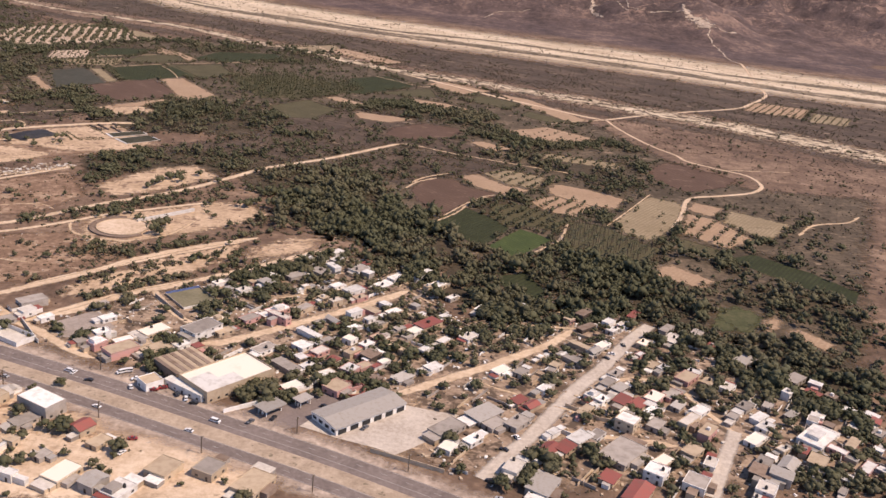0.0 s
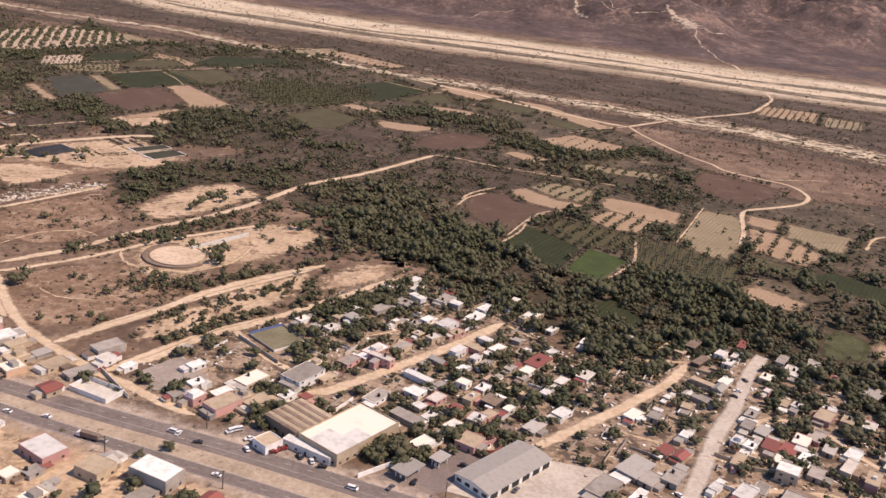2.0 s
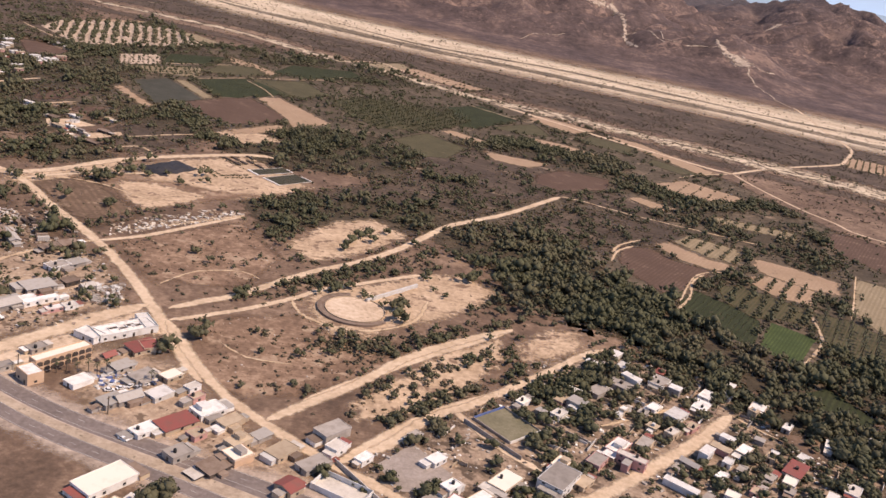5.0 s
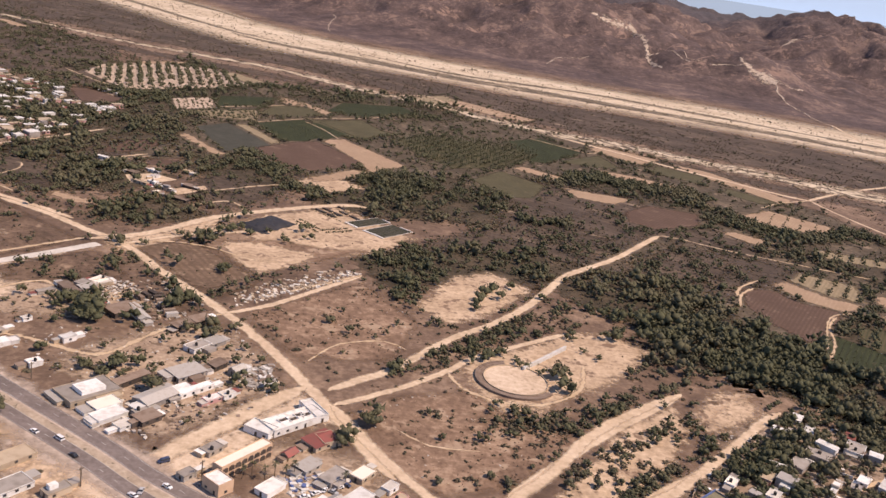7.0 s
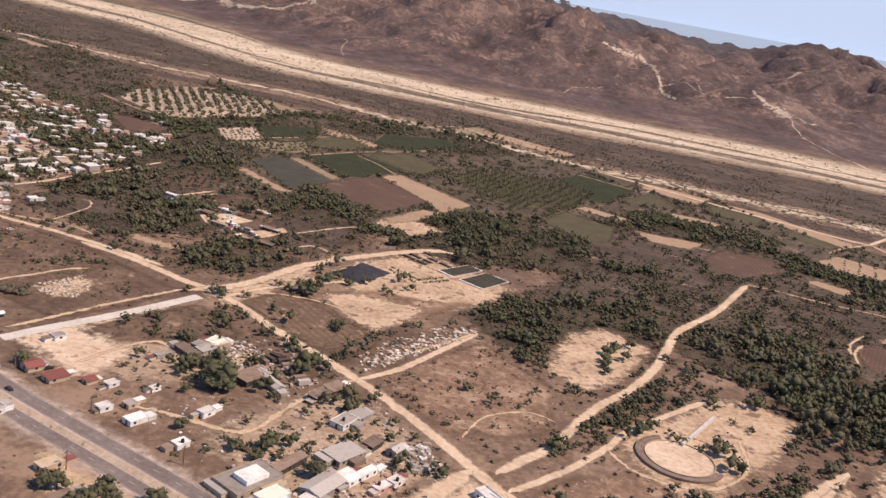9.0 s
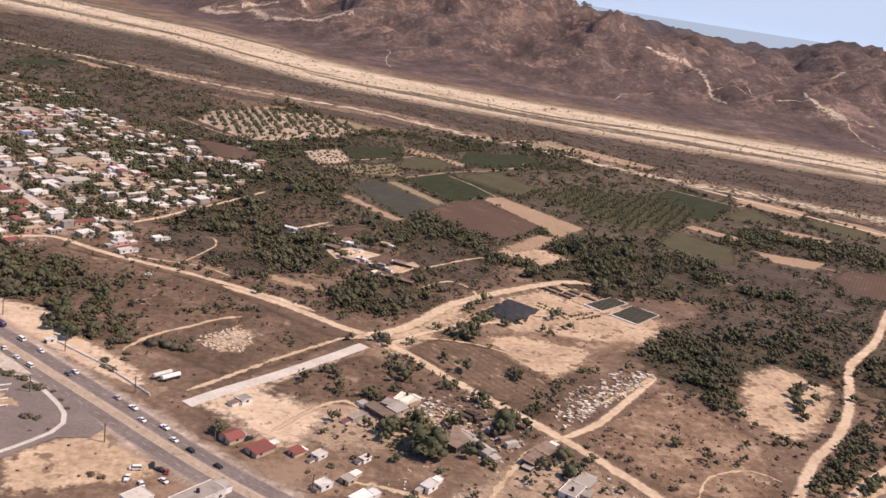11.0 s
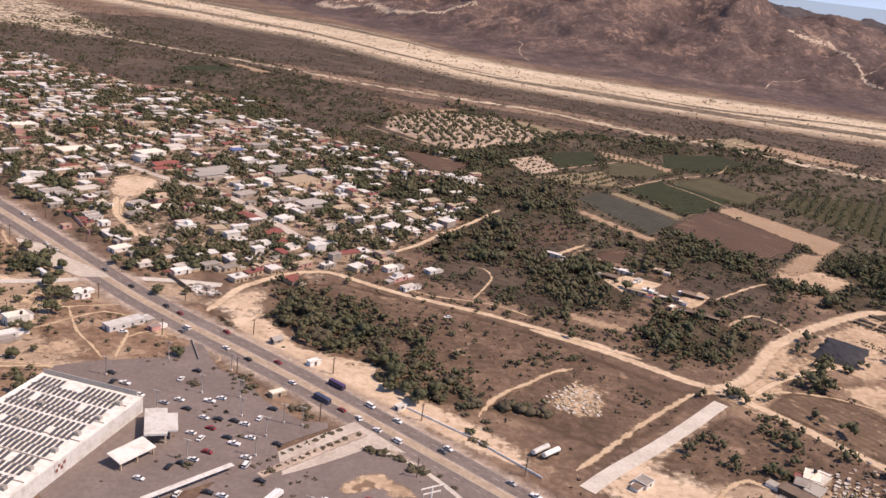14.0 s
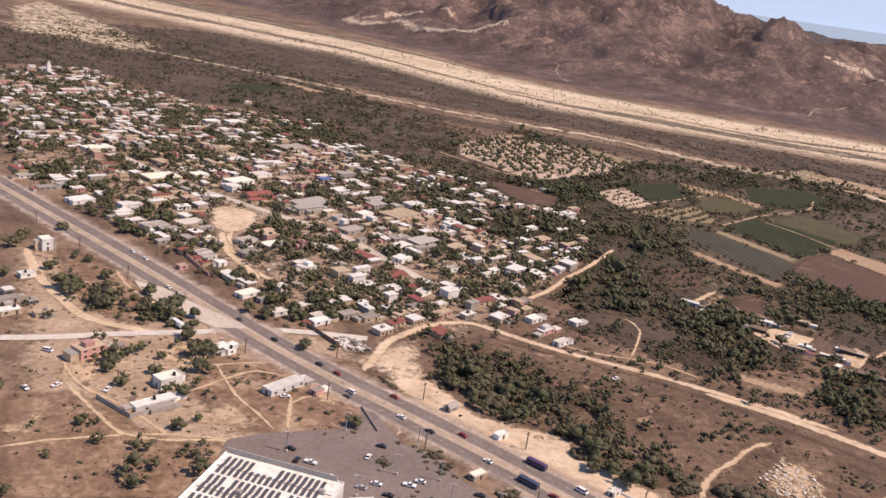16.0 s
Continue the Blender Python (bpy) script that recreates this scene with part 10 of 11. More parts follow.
def vehicle(x, y, z, rot, kind, colour, where):
    key = (kind, colour, where)
    m = pose(x, y, z, 0, 0, rot) @ Matrix.Scale(0.8, 4)
    if key in PROTOS:
        return copy_thing(PROTOS[key], pose(x, y, z, 0, 0, rot))
    body, glass, roof, half, axles, r = SHAPES[kind]
    mat, word = COLOURS[colour]
    e = empty(kind, m, f"{word} {kind} {where}", kind, "vehicles " + where)
    part("body", extrude(body, half, "body", mat), e)
    part("window", extrude(glass, half - 0.04, "window", "glass", 0.84, 1.1 if kind != "bus" else 9), e)
    part("roof", extrude(roof, half * (0.82 if kind != "bus" else 0.98), "roof", mat), e)
    for a in axles:
        for s in (-1, 1):
            part("wheel", wheel_mesh(r, 0.2), e, m=pose(a, s * (half - 0.08), r))
    for s in (-1, 1):
        part("headlight", unit_box("headlight", "line"), e, m=scaled(body[1][0] + 0.02, s * half * 0.68, body[1][1] + 0.2, 0.06, 0.3, 0.14))
    PROTOS[key] = e
    return e


def truck(x, y, z, rot, colour, label):
    e = empty("truck", pose(x, y, z, 0, 0, rot) @ Matrix.Scale(0.75, 4), label, "truck")
    part("cab", extrude([(3.6, 0.5), (5.4, 0.5), (5.45, 1.6), (5.1, 2.4), (3.6, 2.4)], 1.05, "cab", "car_white"), e)
    part("windscreen", extrude([(5.2, 1.5), (5.48, 1.55), (5.16, 2.25), (5.0, 2.25)], 0.95, "windscreen", "glass"), e)
    part("trailer", boxes("trailer", colour, (-5.4, -1.15, 1.0, 3.4, 1.15, 3.2)), e)
    part("chassis", boxes("chassis", "black", (-5.3, -0.5, 0.6, 3.6, 0.5, 1.0)), e)
    for a in (4.5, 1.6, -3.2, -4.3):
        for s in (-1, 1):
            part("wheel", wheel_mesh(0.45, 0.3), e, m=pose(a, s * 0.95, 0.45))
    return e


LINE = spline(HIGHWAY, 4)


def road_angle(x, y):
    i = int(np.argmin(np.hypot(LINE[:, 0] - x, LINE[:, 1] - y)))
    i = min(max(i, 1), len(LINE) - 2)
    d = LINE[i + 1] - LINE[i - 1]
    return math.degrees(math.atan2(d[1], d[0]))


def at_road(s, off):
    """A point beside the highway: metres along it, metres to its side."""
    seg = np.r_[0, np.cumsum(np.linalg.norm(np.diff(LINE, axis=0), axis=1))]
    x, y = np.interp(s, seg, LINE[:, 0]), np.interp(s, seg, LINE[:, 1])
    a = radians(road_angle(x, y))
    return x - math.sin(a) * off, y + math.cos(a) * off, math.degrees(a)


Z_ROAD, Z_LOT = 0.18, 0.205
KIND = {"c": "car", "p": "pickup", "n": "van", "u": "bus"}
ON_ROAD = []
ON_ROAD.append([(-505.1, 542.7, "cw"), (-502.1, 548.5, "ck"), (-514.9, 558.1, "cr"), (-485, 528.3, "cr"), (-476.8, 518.1, "cw"), (-473.4, 518.4, "cw"), (-468.5, 512.2, "nw"), (-478.3, 531.1, "nw"), (-457.7, 505.5, "cg"), (-451.4, 508.7, "cw"), (-434.9, 493.8, "cs"), (-427.1, 489.4, "pw"), (-423.4, 477.4, "cw"), (-422.5, 473.1, "ck"), (-412.7, 465.9, "cw"), (-405.8, 461, "ck"), (-532.2, 567.5, "cw")])
ON_ROAD.append([(-319.2, 386.8, "cw"), (-311.3, 383.8, "nw"), (-309.2, 378.6, "cw"), (-304.4, 374.9, "ck"), (-300.2, 374.4, "cg"), (-299.5, 370.8, "ck"), (-274.8, 363.6, "cw"), (-270.2, 360.9, "ck"), (-283.9, 358.4, "cw")])
ON_ROAD.append([(-198, 324.9, "cw"), (-181.2, 310.1, "cw"), (-168.2, 305.3, "cw"), (-222.1, 335.8, "cw")])
ON_ROAD.append([(-143.2, 294, "cs"), (-106.2, 277, "cw"), (-65.5, 277.8, "nw"), (-72.4, 270.6, "cw")])
ON_ROAD.append([(-658.9, 697.2, "cw"), (-649.8, 689.1, "cw"), (-629.8, 657.3, "cw"), (-625.2, 651.6, "cw"), (-582.2, 616.2, "ck"), (-563.8, 600.1, "ck"), (-556.8, 593.5, "cr"), (-549.9, 581.2, "nw"), (-536.4, 578.7, "cr"), (-522.1, 559.1, "ck"), (-598.8, 630.6, "cg")])
ON_ROAD.append([(-479.7, 521.5, "cw"), (-476.7, 521.3, "cw"), (-472.7, 515.2, "nw"), (-468.7, 523.9, "cw"), (-465.1, 511.3, "ck"), (-436.6, 497.3, "pw"), (-431.4, 484.9, "cs"), (-423.9, 485.6, "cs"), (-414.6, 478.3, "pw"), (-426, 474.9, "ck"), (-420.8, 475.2, "ck"), (-415.8, 468.7, "cw"), (-409.8, 463.7, "pw"), (-408.4, 465.4, "cw"), (-397.3, 455.2, "ck")])
spots = []
for group in ON_ROAD:
    for x, y, code in group:
        if any(math.hypot(x - a, y - b) < 7 for a, b in spots):
            continue
        spots.append((x, y))
        i = int(np.argmin(np.hypot(LINE[:, 0] - x, LINE[:, 1] - y)))
        a = radians(road_angle(x, y))
        off = -(x - LINE[i, 0]) * math.sin(a) + (y - LINE[i, 1]) * math.cos(a)
        wide = float(np.interp(x, [e[0] for e in EDGE[::-1]], [e[2] for e in EDGE[::-1]]))
        off = min((q * wide for q in (-0.4, -0.22, 0.23, 0.41)), key=lambda q: abs(q - off))
        x, y = LINE[i, 0] - math.sin(a) * off, LINE[i, 1] + math.cos(a) * off
        vehicle(x, y, Z_ROAD, road_angle(x, y) + (180 if off < 0 else 0), KIND[code[0]], code[1], "on the highway")
for px, py, colour in [(-490.8, 544.2, "v"), (-494.6, 533, "b")]:
    vehicle(px, py, Z_ROAD, road_angle(px, py), "bus", colour, "on the highway")
for px, py, colour in [(-619.9, 618.7, "w")]:
    truck(px, py, Z_ROAD, road_angle(px, py), "car_white", "white box truck on the highway")
for px, py, colour in [(-150.2, 295.3, "g")]:
    truck(px, py, Z_ROAD, road_angle(px, py), "rust", "dark long trailer truck on the highway")
LOT_ANGLE = S_ROT
PARKED = []
PARKED.append([(-565.5, 537.8, "ck"), (-562.9, 531.9, "ck"), (-558.9, 531.3, "pw"), (-542.4, 538.1, "cw"), (-538.9, 545.2, "ck"), (-552.1, 524.5, "cw"), (-543.5, 520.9, "cs"), (-544.5, 523.3, "pw"), (-539.3, 523.7, "cw"), (-535.8, 518.4, "ck"), (-529.9, 524.8, "pw"), (-528.3, 527, "nw"), (-526.8, 527.4, "cw"), (-529.2, 513.9, "cw"), (-525, 513.8, "ck"), (-525.9, 507.9, "cr"), (-516.4, 512.3, "cw"), (-519.8, 513.6, "ck"), (-527.4, 501.5, "cw"), (-520, 503.4, "ck"), (-521, 502.5, "cs"), (-517.2, 500.2, "pw"), (-513.3, 504.4, "cw"), (-523.8, 494.3, "cr"), (-526.8, 489.6, "cw"), (-529.4, 487, "ck"), (-512.5, 493.3, "cw"), (-504.7, 502.2, "ck"), (-503.6, 503.6, "ck"), (-502.4, 504.9, "ck")])
PARKED.append([(-528, 526.2, "nw"), (-526.1, 527.6, "cw"), (-512.5, 516.8, "cw"), (-509.6, 523.6, "ck"), (-520.3, 504.4, "cw"), (-514.8, 500.8, "ck"), (-518.8, 500, "ck"), (-514, 505.3, "cw"), (-506.6, 502, "ck"), (-505.1, 503.5, "ck"), (-503.4, 504.7, "ck"), (-512.6, 494.4, "ck"), (-511.6, 489.1, "nw"), (-487.1, 475.3, "cw"), (-483, 472.2, "ck"), (-475.4, 477.3, "cr"), (-470.4, 469.5, "cg"), (-477.3, 465.3, "cw"), (-472.7, 462.2, "ck"), (-475.7, 455.9, "ck"), (-504.5, 464, "ck"), (-497.9, 456.8, "cw"), (-496.2, 457.1, "cw"), (-492, 453, "ck"), (-489.7, 455.3, "pw"), (-482.4, 453, "ck"), (-500.8, 451.1, "cw"), (-504.6, 456.7, "cw"), (-493.6, 460.4, "ck"), (-495.7, 449.2, "ck"), (-519.6, 513.5, "ck")])
PARKED.append([(-530.9, 504.1, "cw"), (-525.4, 502.6, "ck"), (-521.9, 503.2, "ck"), (-519.5, 502.6, "cw"), (-517.1, 501.2, "pw"), (-513.4, 505.4, "cw"), (-513.1, 493.4, "ck"), (-512, 490.3, "pw"), (-506.4, 481.8, "ck"), (-527.6, 490, "cw"), (-530, 487.4, "ck"), (-532.4, 484.8, "ck"), (-523.9, 493.9, "cr"), (-538.6, 477.7, "cw"), (-536.6, 478.7, "cw"), (-519.1, 474, "ck"), (-515.1, 473.1, "cw"), (-526.8, 472, "cw"), (-525.6, 472.7, "nw"), (-520.9, 466.2, "cw"), (-523.7, 464.2, "cw"), (-532.7, 462.9, "ck"), (-528.6, 463.5, "cw"), (-532.2, 467.8, "ck"), (-534.4, 461.6, "ck")])
spots = []
lot = random.Random(4)
for group in PARKED:
    for x, y, code in group:
        if any(math.hypot(x - a, y - b) < 3.6 for a, b in spots) or is_on(built, x, y):
            continue
        spots.append((x, y))
        vehicle(x, y, Z_LOT, LOT_ANGLE + lot.choice([0, 0, 180, 90]) + lot.uniform(-4, 4), KIND[code[0]], code[1], "parked on asphalt")
for px, py, colour in [(-501.5, 473.2, "w")]:
    truck(px, py, Z_LOT, LOT_ANGLE + 80, "car_white", "white box truck parked on asphalt")
YARD_CARS = []
YARD_CARS.append([(-225.9, 371.1, "cw"), (-223.9, 372.6, "cb"), (-230.1, 369.2, "cw"), (-227.5, 368.4, "cs"), (-232.5, 367, "cw"), (-220.5, 375, "cb"), (-235.7, 364.7, "cw"), (-282, 360.1, "cs"), (-279.2, 376.6, "nb"), (-223, 378.4, "cw"), (-219.2, 379.7, "cs"), (-260.7, 366.5, "cr")])
YARD_CARS.append([(-106.7, 304.4, "nw"), (-104.7, 305.8, "nw"), (-100.2, 300.7, "cw"), (-99.9, 294.3, "cw"), (-90, 296.6, "cw"), (-91.4, 293.9, "cr"), (-82.7, 292.2, "ck"), (-78.7, 289.9, "cw"), (-75.2, 287.3, "ck"), (-53.3, 278.4, "cg"), (-52.7, 279.7, "ck"), (-45.9, 282.1, "ck"), (-123.3, 301.6, "cw"), (-125.4, 302.4, "nw"), (-116.1, 297, "ck"), (-16.6, 281.5, "cs")])
YARD_CARS.append([(35.2, 291.3, "cw"), (24.6, 276.3, "cw"), (69.7, 357.1, "cw"), (72.7, 361.5, "ck"), (29.7, 256.1, "ck"), (31, 255.7, "ck"), (32.9, 256, "ck"), (34.7, 255.3, "cw"), (32.4, 246.6, "cs"), (-93.6, 242.3, "cw"), (-89.4, 253.2, "cw"), (-88.6, 261.8, "cr")])
YARD_CARS.append([(-420.1, 444.1, "pw"), (-419, 449.6, "nw"), (-414.6, 452.3, "ck"), (-412.2, 450.1, "ck"), (-409.9, 449.2, "cr"), (-415.6, 441.7, "cw"), (-409.8, 444.2, "cw"), (-393.7, 501, "ck"), (-466.5, 533, "cw"), (-481.6, 523.1, "cw"), (-388.6, 473.4, "ck"), (-339.4, 501.4, "ck"), (-450.9, 617.8, "cw")])
YARD_CARS.append([(-654.4, 584.5, "nw"), (-642.6, 560.7, "cw"), (-650.5, 556.6, "cw"), (-627, 561.6, "cw"), (-572, 571.1, "cw"), (-551.8, 576.4, "cg"), (-610.1, 602.4, "cw")])
YARD_CARS.append([(-102.2, 301.3, "nw"), (-98.1, 299.2, "cw"), (-98.4, 295.1, "cw"), (-94.3, 293.6, "ck"), (-91.2, 294.1, "cr"), (-88.8, 295.9, "cr"), (-86.9, 296.2, "cw"), (-81.3, 292.2, "ck"), (-76.1, 290.6, "cw"), (-73.3, 288.1, "ck"), (-29.4, 293.1, "ck"), (-27.3, 291.3, "cs"), (-13.6, 281.4, "cg"), (93.7, 370.4, "ck"), (86.8, 360.3, "cw"), (83.8, 355.5, "ck"), (40.5, 284.6, "cw"), (35.3, 275.7, "ck")])
parked = []
for k, group in enumerate(YARD_CARS):
    for x, y, code in group:
        if not is_on(built, x, y) and all(math.hypot(x - a, y - b) > 2.2 for a, b in parked):
            parked.append((x, y))
            vehicle(x, y, 0.44 if any(inside(q, x, y) for q in OPEN) else 0.12, lot.uniform(0, 360), KIND[code[0]], code[1], "parked on dusty ground")

# ---- highway markings, posts, poles ----
total = float(np.sum(np.linalg.norm(np.diff(LINE, axis=0), axis=1)))
dash = []
for share in (0.2, 0.82):
    track = spline(beside(share), 8.0)
    for (x, y), (x2, y2) in zip(track[6:-6], track[7:-5]):
        a = math.degrees(math.atan2(y2 - y, x2 - x))
        ca, sa = math.cos(radians(a)), math.sin(radians(a))
        dash.append([(x + ca * u - sa * v, y + sa * u + ca * v, Z_ROAD + 0.008) for u, v in ((-1.2, -0.07), (1.2, -0.07), (1.2, 0.07), (-1.2, 0.07))])
tagged(new("lane_dashes", mesh_from("lane_dashes", [p for q in dash for p in q], [(4 * i, 4 * i + 1, 4 * i + 2, 4 * i + 3) for i in range(len(dash))], "line")), "worn white lane dashes of the highway", "road marking", kind="structure")
for share in (0.025, 0.38, 0.65, 0.985):
    ribbon("edge_line", beside(share), 0.13, "line", 0.745, "worn white edge line of the highway", "road marking", 0.0, False)


def utility_pole(x, y, rot, h=6.5):
    e = empty("utility_pole", pose(x, y, 0, 0, 0, rot), "wooden utility pole with a crossarm beside the road", "pole", "utility poles")
    part("post", boxes("post", "bark", (-0.13, -0.13, -0.1, 0.13, 0.13, h)), e)
    part("crossarm", boxes("crossarm", "bark", (-1.0, -0.08, h - 0.7, 1.0, 0.08, h - 0.5)), e)
    for s in (-0.85, 0, 0.85):
        part("insulator", boxes("insulator", "line", (s - 0.07, -0.07, h - 0.5, s + 0.07, 0.07, h - 0.25)), e)
    return e


pole = None
for off, start in ((-13.0, 90), (13.5, 110)):
    for s in np.arange(start, total - 260, 42.0):
        x, y, a = at_road(s, off)
        if is_on(built, x, y):
            continue
        pole = copy_thing(pole, pose(x, y, 0, 0, 0, a + 90)) if pole else utility_pole(x, y, a + 90)
lamp = None
for x, y, _ in [(-544.6, 516.7, "l"), (-533.8, 530.3, "l"), (-521.1, 529.4, "l"), (-518.3, 517.4, "l"), (-528.5, 489.5, "l"), (-504.9, 515.8, "l"), (-510, 495, "l"), (-566.7, 536.3, "l"), (-550.5, 552.8, "l")] + [(-491, 467.1, "l"), (-498.9, 515.1, "l"), (-508.9, 506.7, "l"), (-483, 451.5, "l"), (-527.7, 548.3, "l")]:
    m = pose(x, y, 0.2, 0, 0, LOT_ANGLE)
    if lamp:
        copy_thing(lamp, m)
        continue
    lamp = empty("lamp_post", m, "tall grey car park lamp post with two heads", "lamp post", "car park lamps")
    part("post", boxes("post", "steel", (-0.1, -0.1, -0.1, 0.1, 0.1, 6.6)), lamp)
    part("base", boxes("base", "concrete", (-0.3, -0.3, -0.1, 0.3, 0.3, 0.7)), lamp)
    for s in (-1, 1):
        part("lamp_head", boxes("lamp_head", "steel", (min(0.1 * s, 1.3 * s), -0.2, 6.45, max(0.1 * s, 1.3 * s), 0.2, 6.6)), lamp)
mast = empty("power_mast", pose(-460.3, 456.5, 0.0, 0, 0, 30), "tall white power mast with four crossarms", "mast")
v, f = [], []
for z, r in ((-0.1, 0.45), (20.0, 0.18)):
    v += [(r * math.cos(i * 0.7854), r * math.sin(i * 0.7854), z) for i in range(8)]
f = [(i, (i + 1) % 8, 8 + (i + 1) % 8, 8 + i) for i in range(8)] + [tuple(range(8, 16))]
part("post", mesh_from("post", v, f, "white"), mast)
for z, w in ((13.0, 2.6), (15.2, 2.6), (18.0, 2.6), (19.6, 3.4)):
    arm = part("crossarm", boxes("crossarm", "white", (-w, -0.12, z, w, 0.12, z + 0.28)), mast)
    for s in (-1, 1):
        part("insulator", boxes("insulator", "line", (s * (w - 0.2) - 0.1, -0.1, z - 0.6, s * (w - 0.2) + 0.1, 0.1, z)), arm)

# ---- walls round lots ----
def wall(pts, h, mat, label, thick=0.25):
    e = empty("boundary_wall", pose(pts[0][0], pts[0][1], 0), label, "wall", "lot walls")
    for (ax, ay), (bx, by) in zip(pts, pts[1:]):
        n = math.hypot(bx - ax, by - ay)
        part("wall_panel", boxes("wall_panel", mat, (0, -thick / 2, -0.1, n + thick / 2, thick / 2, h)), e, m=pose(ax - pts[0][0], ay - pts[0][1], 0, 0, 0, math.degrees(math.atan2(by - ay, bx - ax))))
    return e


wall([(-63.8, 283.1), (-50, 293.7), (-35.7, 307.2)], 1.8, "white", "white lot wall beside the filling station")
wall([(55.5, 292.1), (67.4, 283.9), (69.3, 280.5)], 1.6, "white", "long white garden wall")
wall([(60.7, 310.7), (72.6, 302.3), (80.9, 300.9)], 1.6, "tan", "plastered garden wall")
wall([(145.3, 295), (154.5, 311.3), (163.5, 298.1), (153.2, 276.4), (140.7, 282.1)], 1.8, "grey", "grey block wall round a planted lot")
wall([(138.1, 277.5), (150.6, 270.9)], 1.8, "white", "long white garden wall")
wall([(-10.6, 267.3), (14.4, 258.6)], 1.6, "tan", "low wall along the highway lots")
wall([(-115.8, 375.9), (-97.7, 355.7)], 1.6, "grey", "grey block wall beside the pitch")
wall([(-30.6, 320.3), (-17.4, 309.2), (-25.3, 303.3)], 2.0, "pink", "curving pink garden wall")
wall([(-159.6, 340.3), (-145, 322)], 1.6, "white", "white lot wall beside the street")
wall([(-628.6, 555.8), (-615.2, 546), (-602.6, 556.6)], 1.5, "grey", "grey block wall round the farmyard")
wall([(-546.5, 569.9), (-540.5, 554.7)], 0.9, "grey", "grey wall at the car park corner")
wall([(-573.3, 635.2), (-558.1, 617)], 1.6, "rust", "brown sheet fence beside the highway")
wall([(-635.7, 698.7), (-620.4, 676.4)], 1.6, "pink", "reddish wall beside the highway")
wall([(-469.4, 536.1), (-446.3, 518.5), (-424.9, 497.8)], 0.7, "white", "low pale roadside kerb wall")

# ---- nursery, shade house, stone heaps, tank trailers ----
POTS = []
for k, (x, y, rot, w, d) in enumerate(((-220.2, 651.5, 42, 27, 11), (-208.2, 639, 46.5, 26.4, 15.8))):
    e = empty("plant_bed", pose(x, y, 0.14, 0, 0, rot), "nursery bed of dark potted plants edged in white", "plant bed", "nursery beds")
    part("border", boxes("border", ["white", "concrete"], (-w / 2, -d / 2, 0, -w / 2 + 1.1, d / 2, 0.4), (w / 2 - 0.6, -d / 2, 0, w / 2, d / 2 - d * 0.35, 0.35), (-w / 2 + 1.1, -d / 2, 0, w / 2 - 0.6, -d / 2 + 0.25, 0.25, 1), (-w / 2 + 1.1, d / 2 - 0.25, 0, w / 2 - 0.6, d / 2, 0.25, 1)), e)
    a = radians(rot)
    u, t = np.array([math.cos(a), math.sin(a)]), np.array([-math.sin(a), math.cos(a)])
    c = np.array([x, y])
    part("bed", boxes("bed", "net", (-w / 2 + 1.1, -d / 2 + 0.25, 0, w / 2 - 0.6, d / 2 - 0.25, 0.12)), e, "dark damp bed")
    POTS.append(rows([tuple(c + u * p + t * q) for p, q in ((-w / 2 + 1, -d / 2 + 1), (w / 2 - 1, -d / 2 + 1), (w / 2 - 1, d / 2 - 1), (-w / 2 + 1, d / 2 - 1))], rot, 1.4, 1.0, 0.4, 0.65, 0.1))
    claim(x, y, w, d, rot)
for i in range(9):
    a, b = np.array([-254, 664.8]), np.array([-232.5, 643])
    c, d2 = np.array([-236.6, 679.2]), np.array([-220.9, 661.3])
    p, q = a + (c - a) * i / 8, b + (d2 - b) * i / 8
    n = float(np.linalg.norm(q - p))
    turn = math.degrees(math.atan2(q[1] - p[1], q[0] - p[0]))
    for f0, f1 in ((0.0, 0.3), (0.36, 0.6), (0.68, 1.0)):
        if hr.random() < 0.35:
            continue
        b0 = p + (q - p) * f0
        if i % 2:
            bench = tagged(new("nursery_bench", boxes("nursery_bench", ["dark", "white"], (0, -0.9, 0.45, n * (f1 - f0), 0.9, 0.65), (0.1, -0.8, -0.05, 0.3, 0.8, 0.45), (n * (f1 - f0) - 0.3, -0.8, -0.05, n * (f1 - f0) - 0.1, 0.8, 0.45))), "long low dark nursery bench on bare earth", "bench", "nursery benches")
            bench.matrix_basis = pose(b0[0], b0[1], 0.15, 0, 0, turn)
        g = np.linspace(f0, f1, int(n * (f1 - f0) / 0.7))[:, None]
        POTS.append((p + (q - p) * g + rng.normal(0, 0.35, (len(g), 2)), rng.uniform(0.5, 1.0, len(g))))
for p, q in (((-262.8, 639.1), (-247.7, 621.3)), ((-246.5, 625.2), (-231.5, 635.2)), ((-259.5, 641.5), (-245.2, 624.5)), ((-243, 622), (-229, 631.5))):
    g = np.linspace(0, 1, 34)[:, None]
    POTS.append((np.array(p) + (np.array(q) - np.array(p)) * g + rng.normal(0, 0.5, (len(g), 2)), rng.uniform(0.6, 1.2, len(g))))
pots = np.concatenate([q[0] for q in POTS])
stuff("nursery_plants", TINY, pots, np.concatenate([q[1] for q in POTS]), "leaf", "rows of small dark nursery plants", "plants", zs=np.full(len(pots), 0.25))
x, y, rot, w, d = -276.5, 624.0, 55.0, 30.0, 19.0
e = empty("shade_house", pose(x, y, 0, 0, 0, rot), "sagging dark net shade house on posts", "shade house")
claim(x, y, w, d, rot)
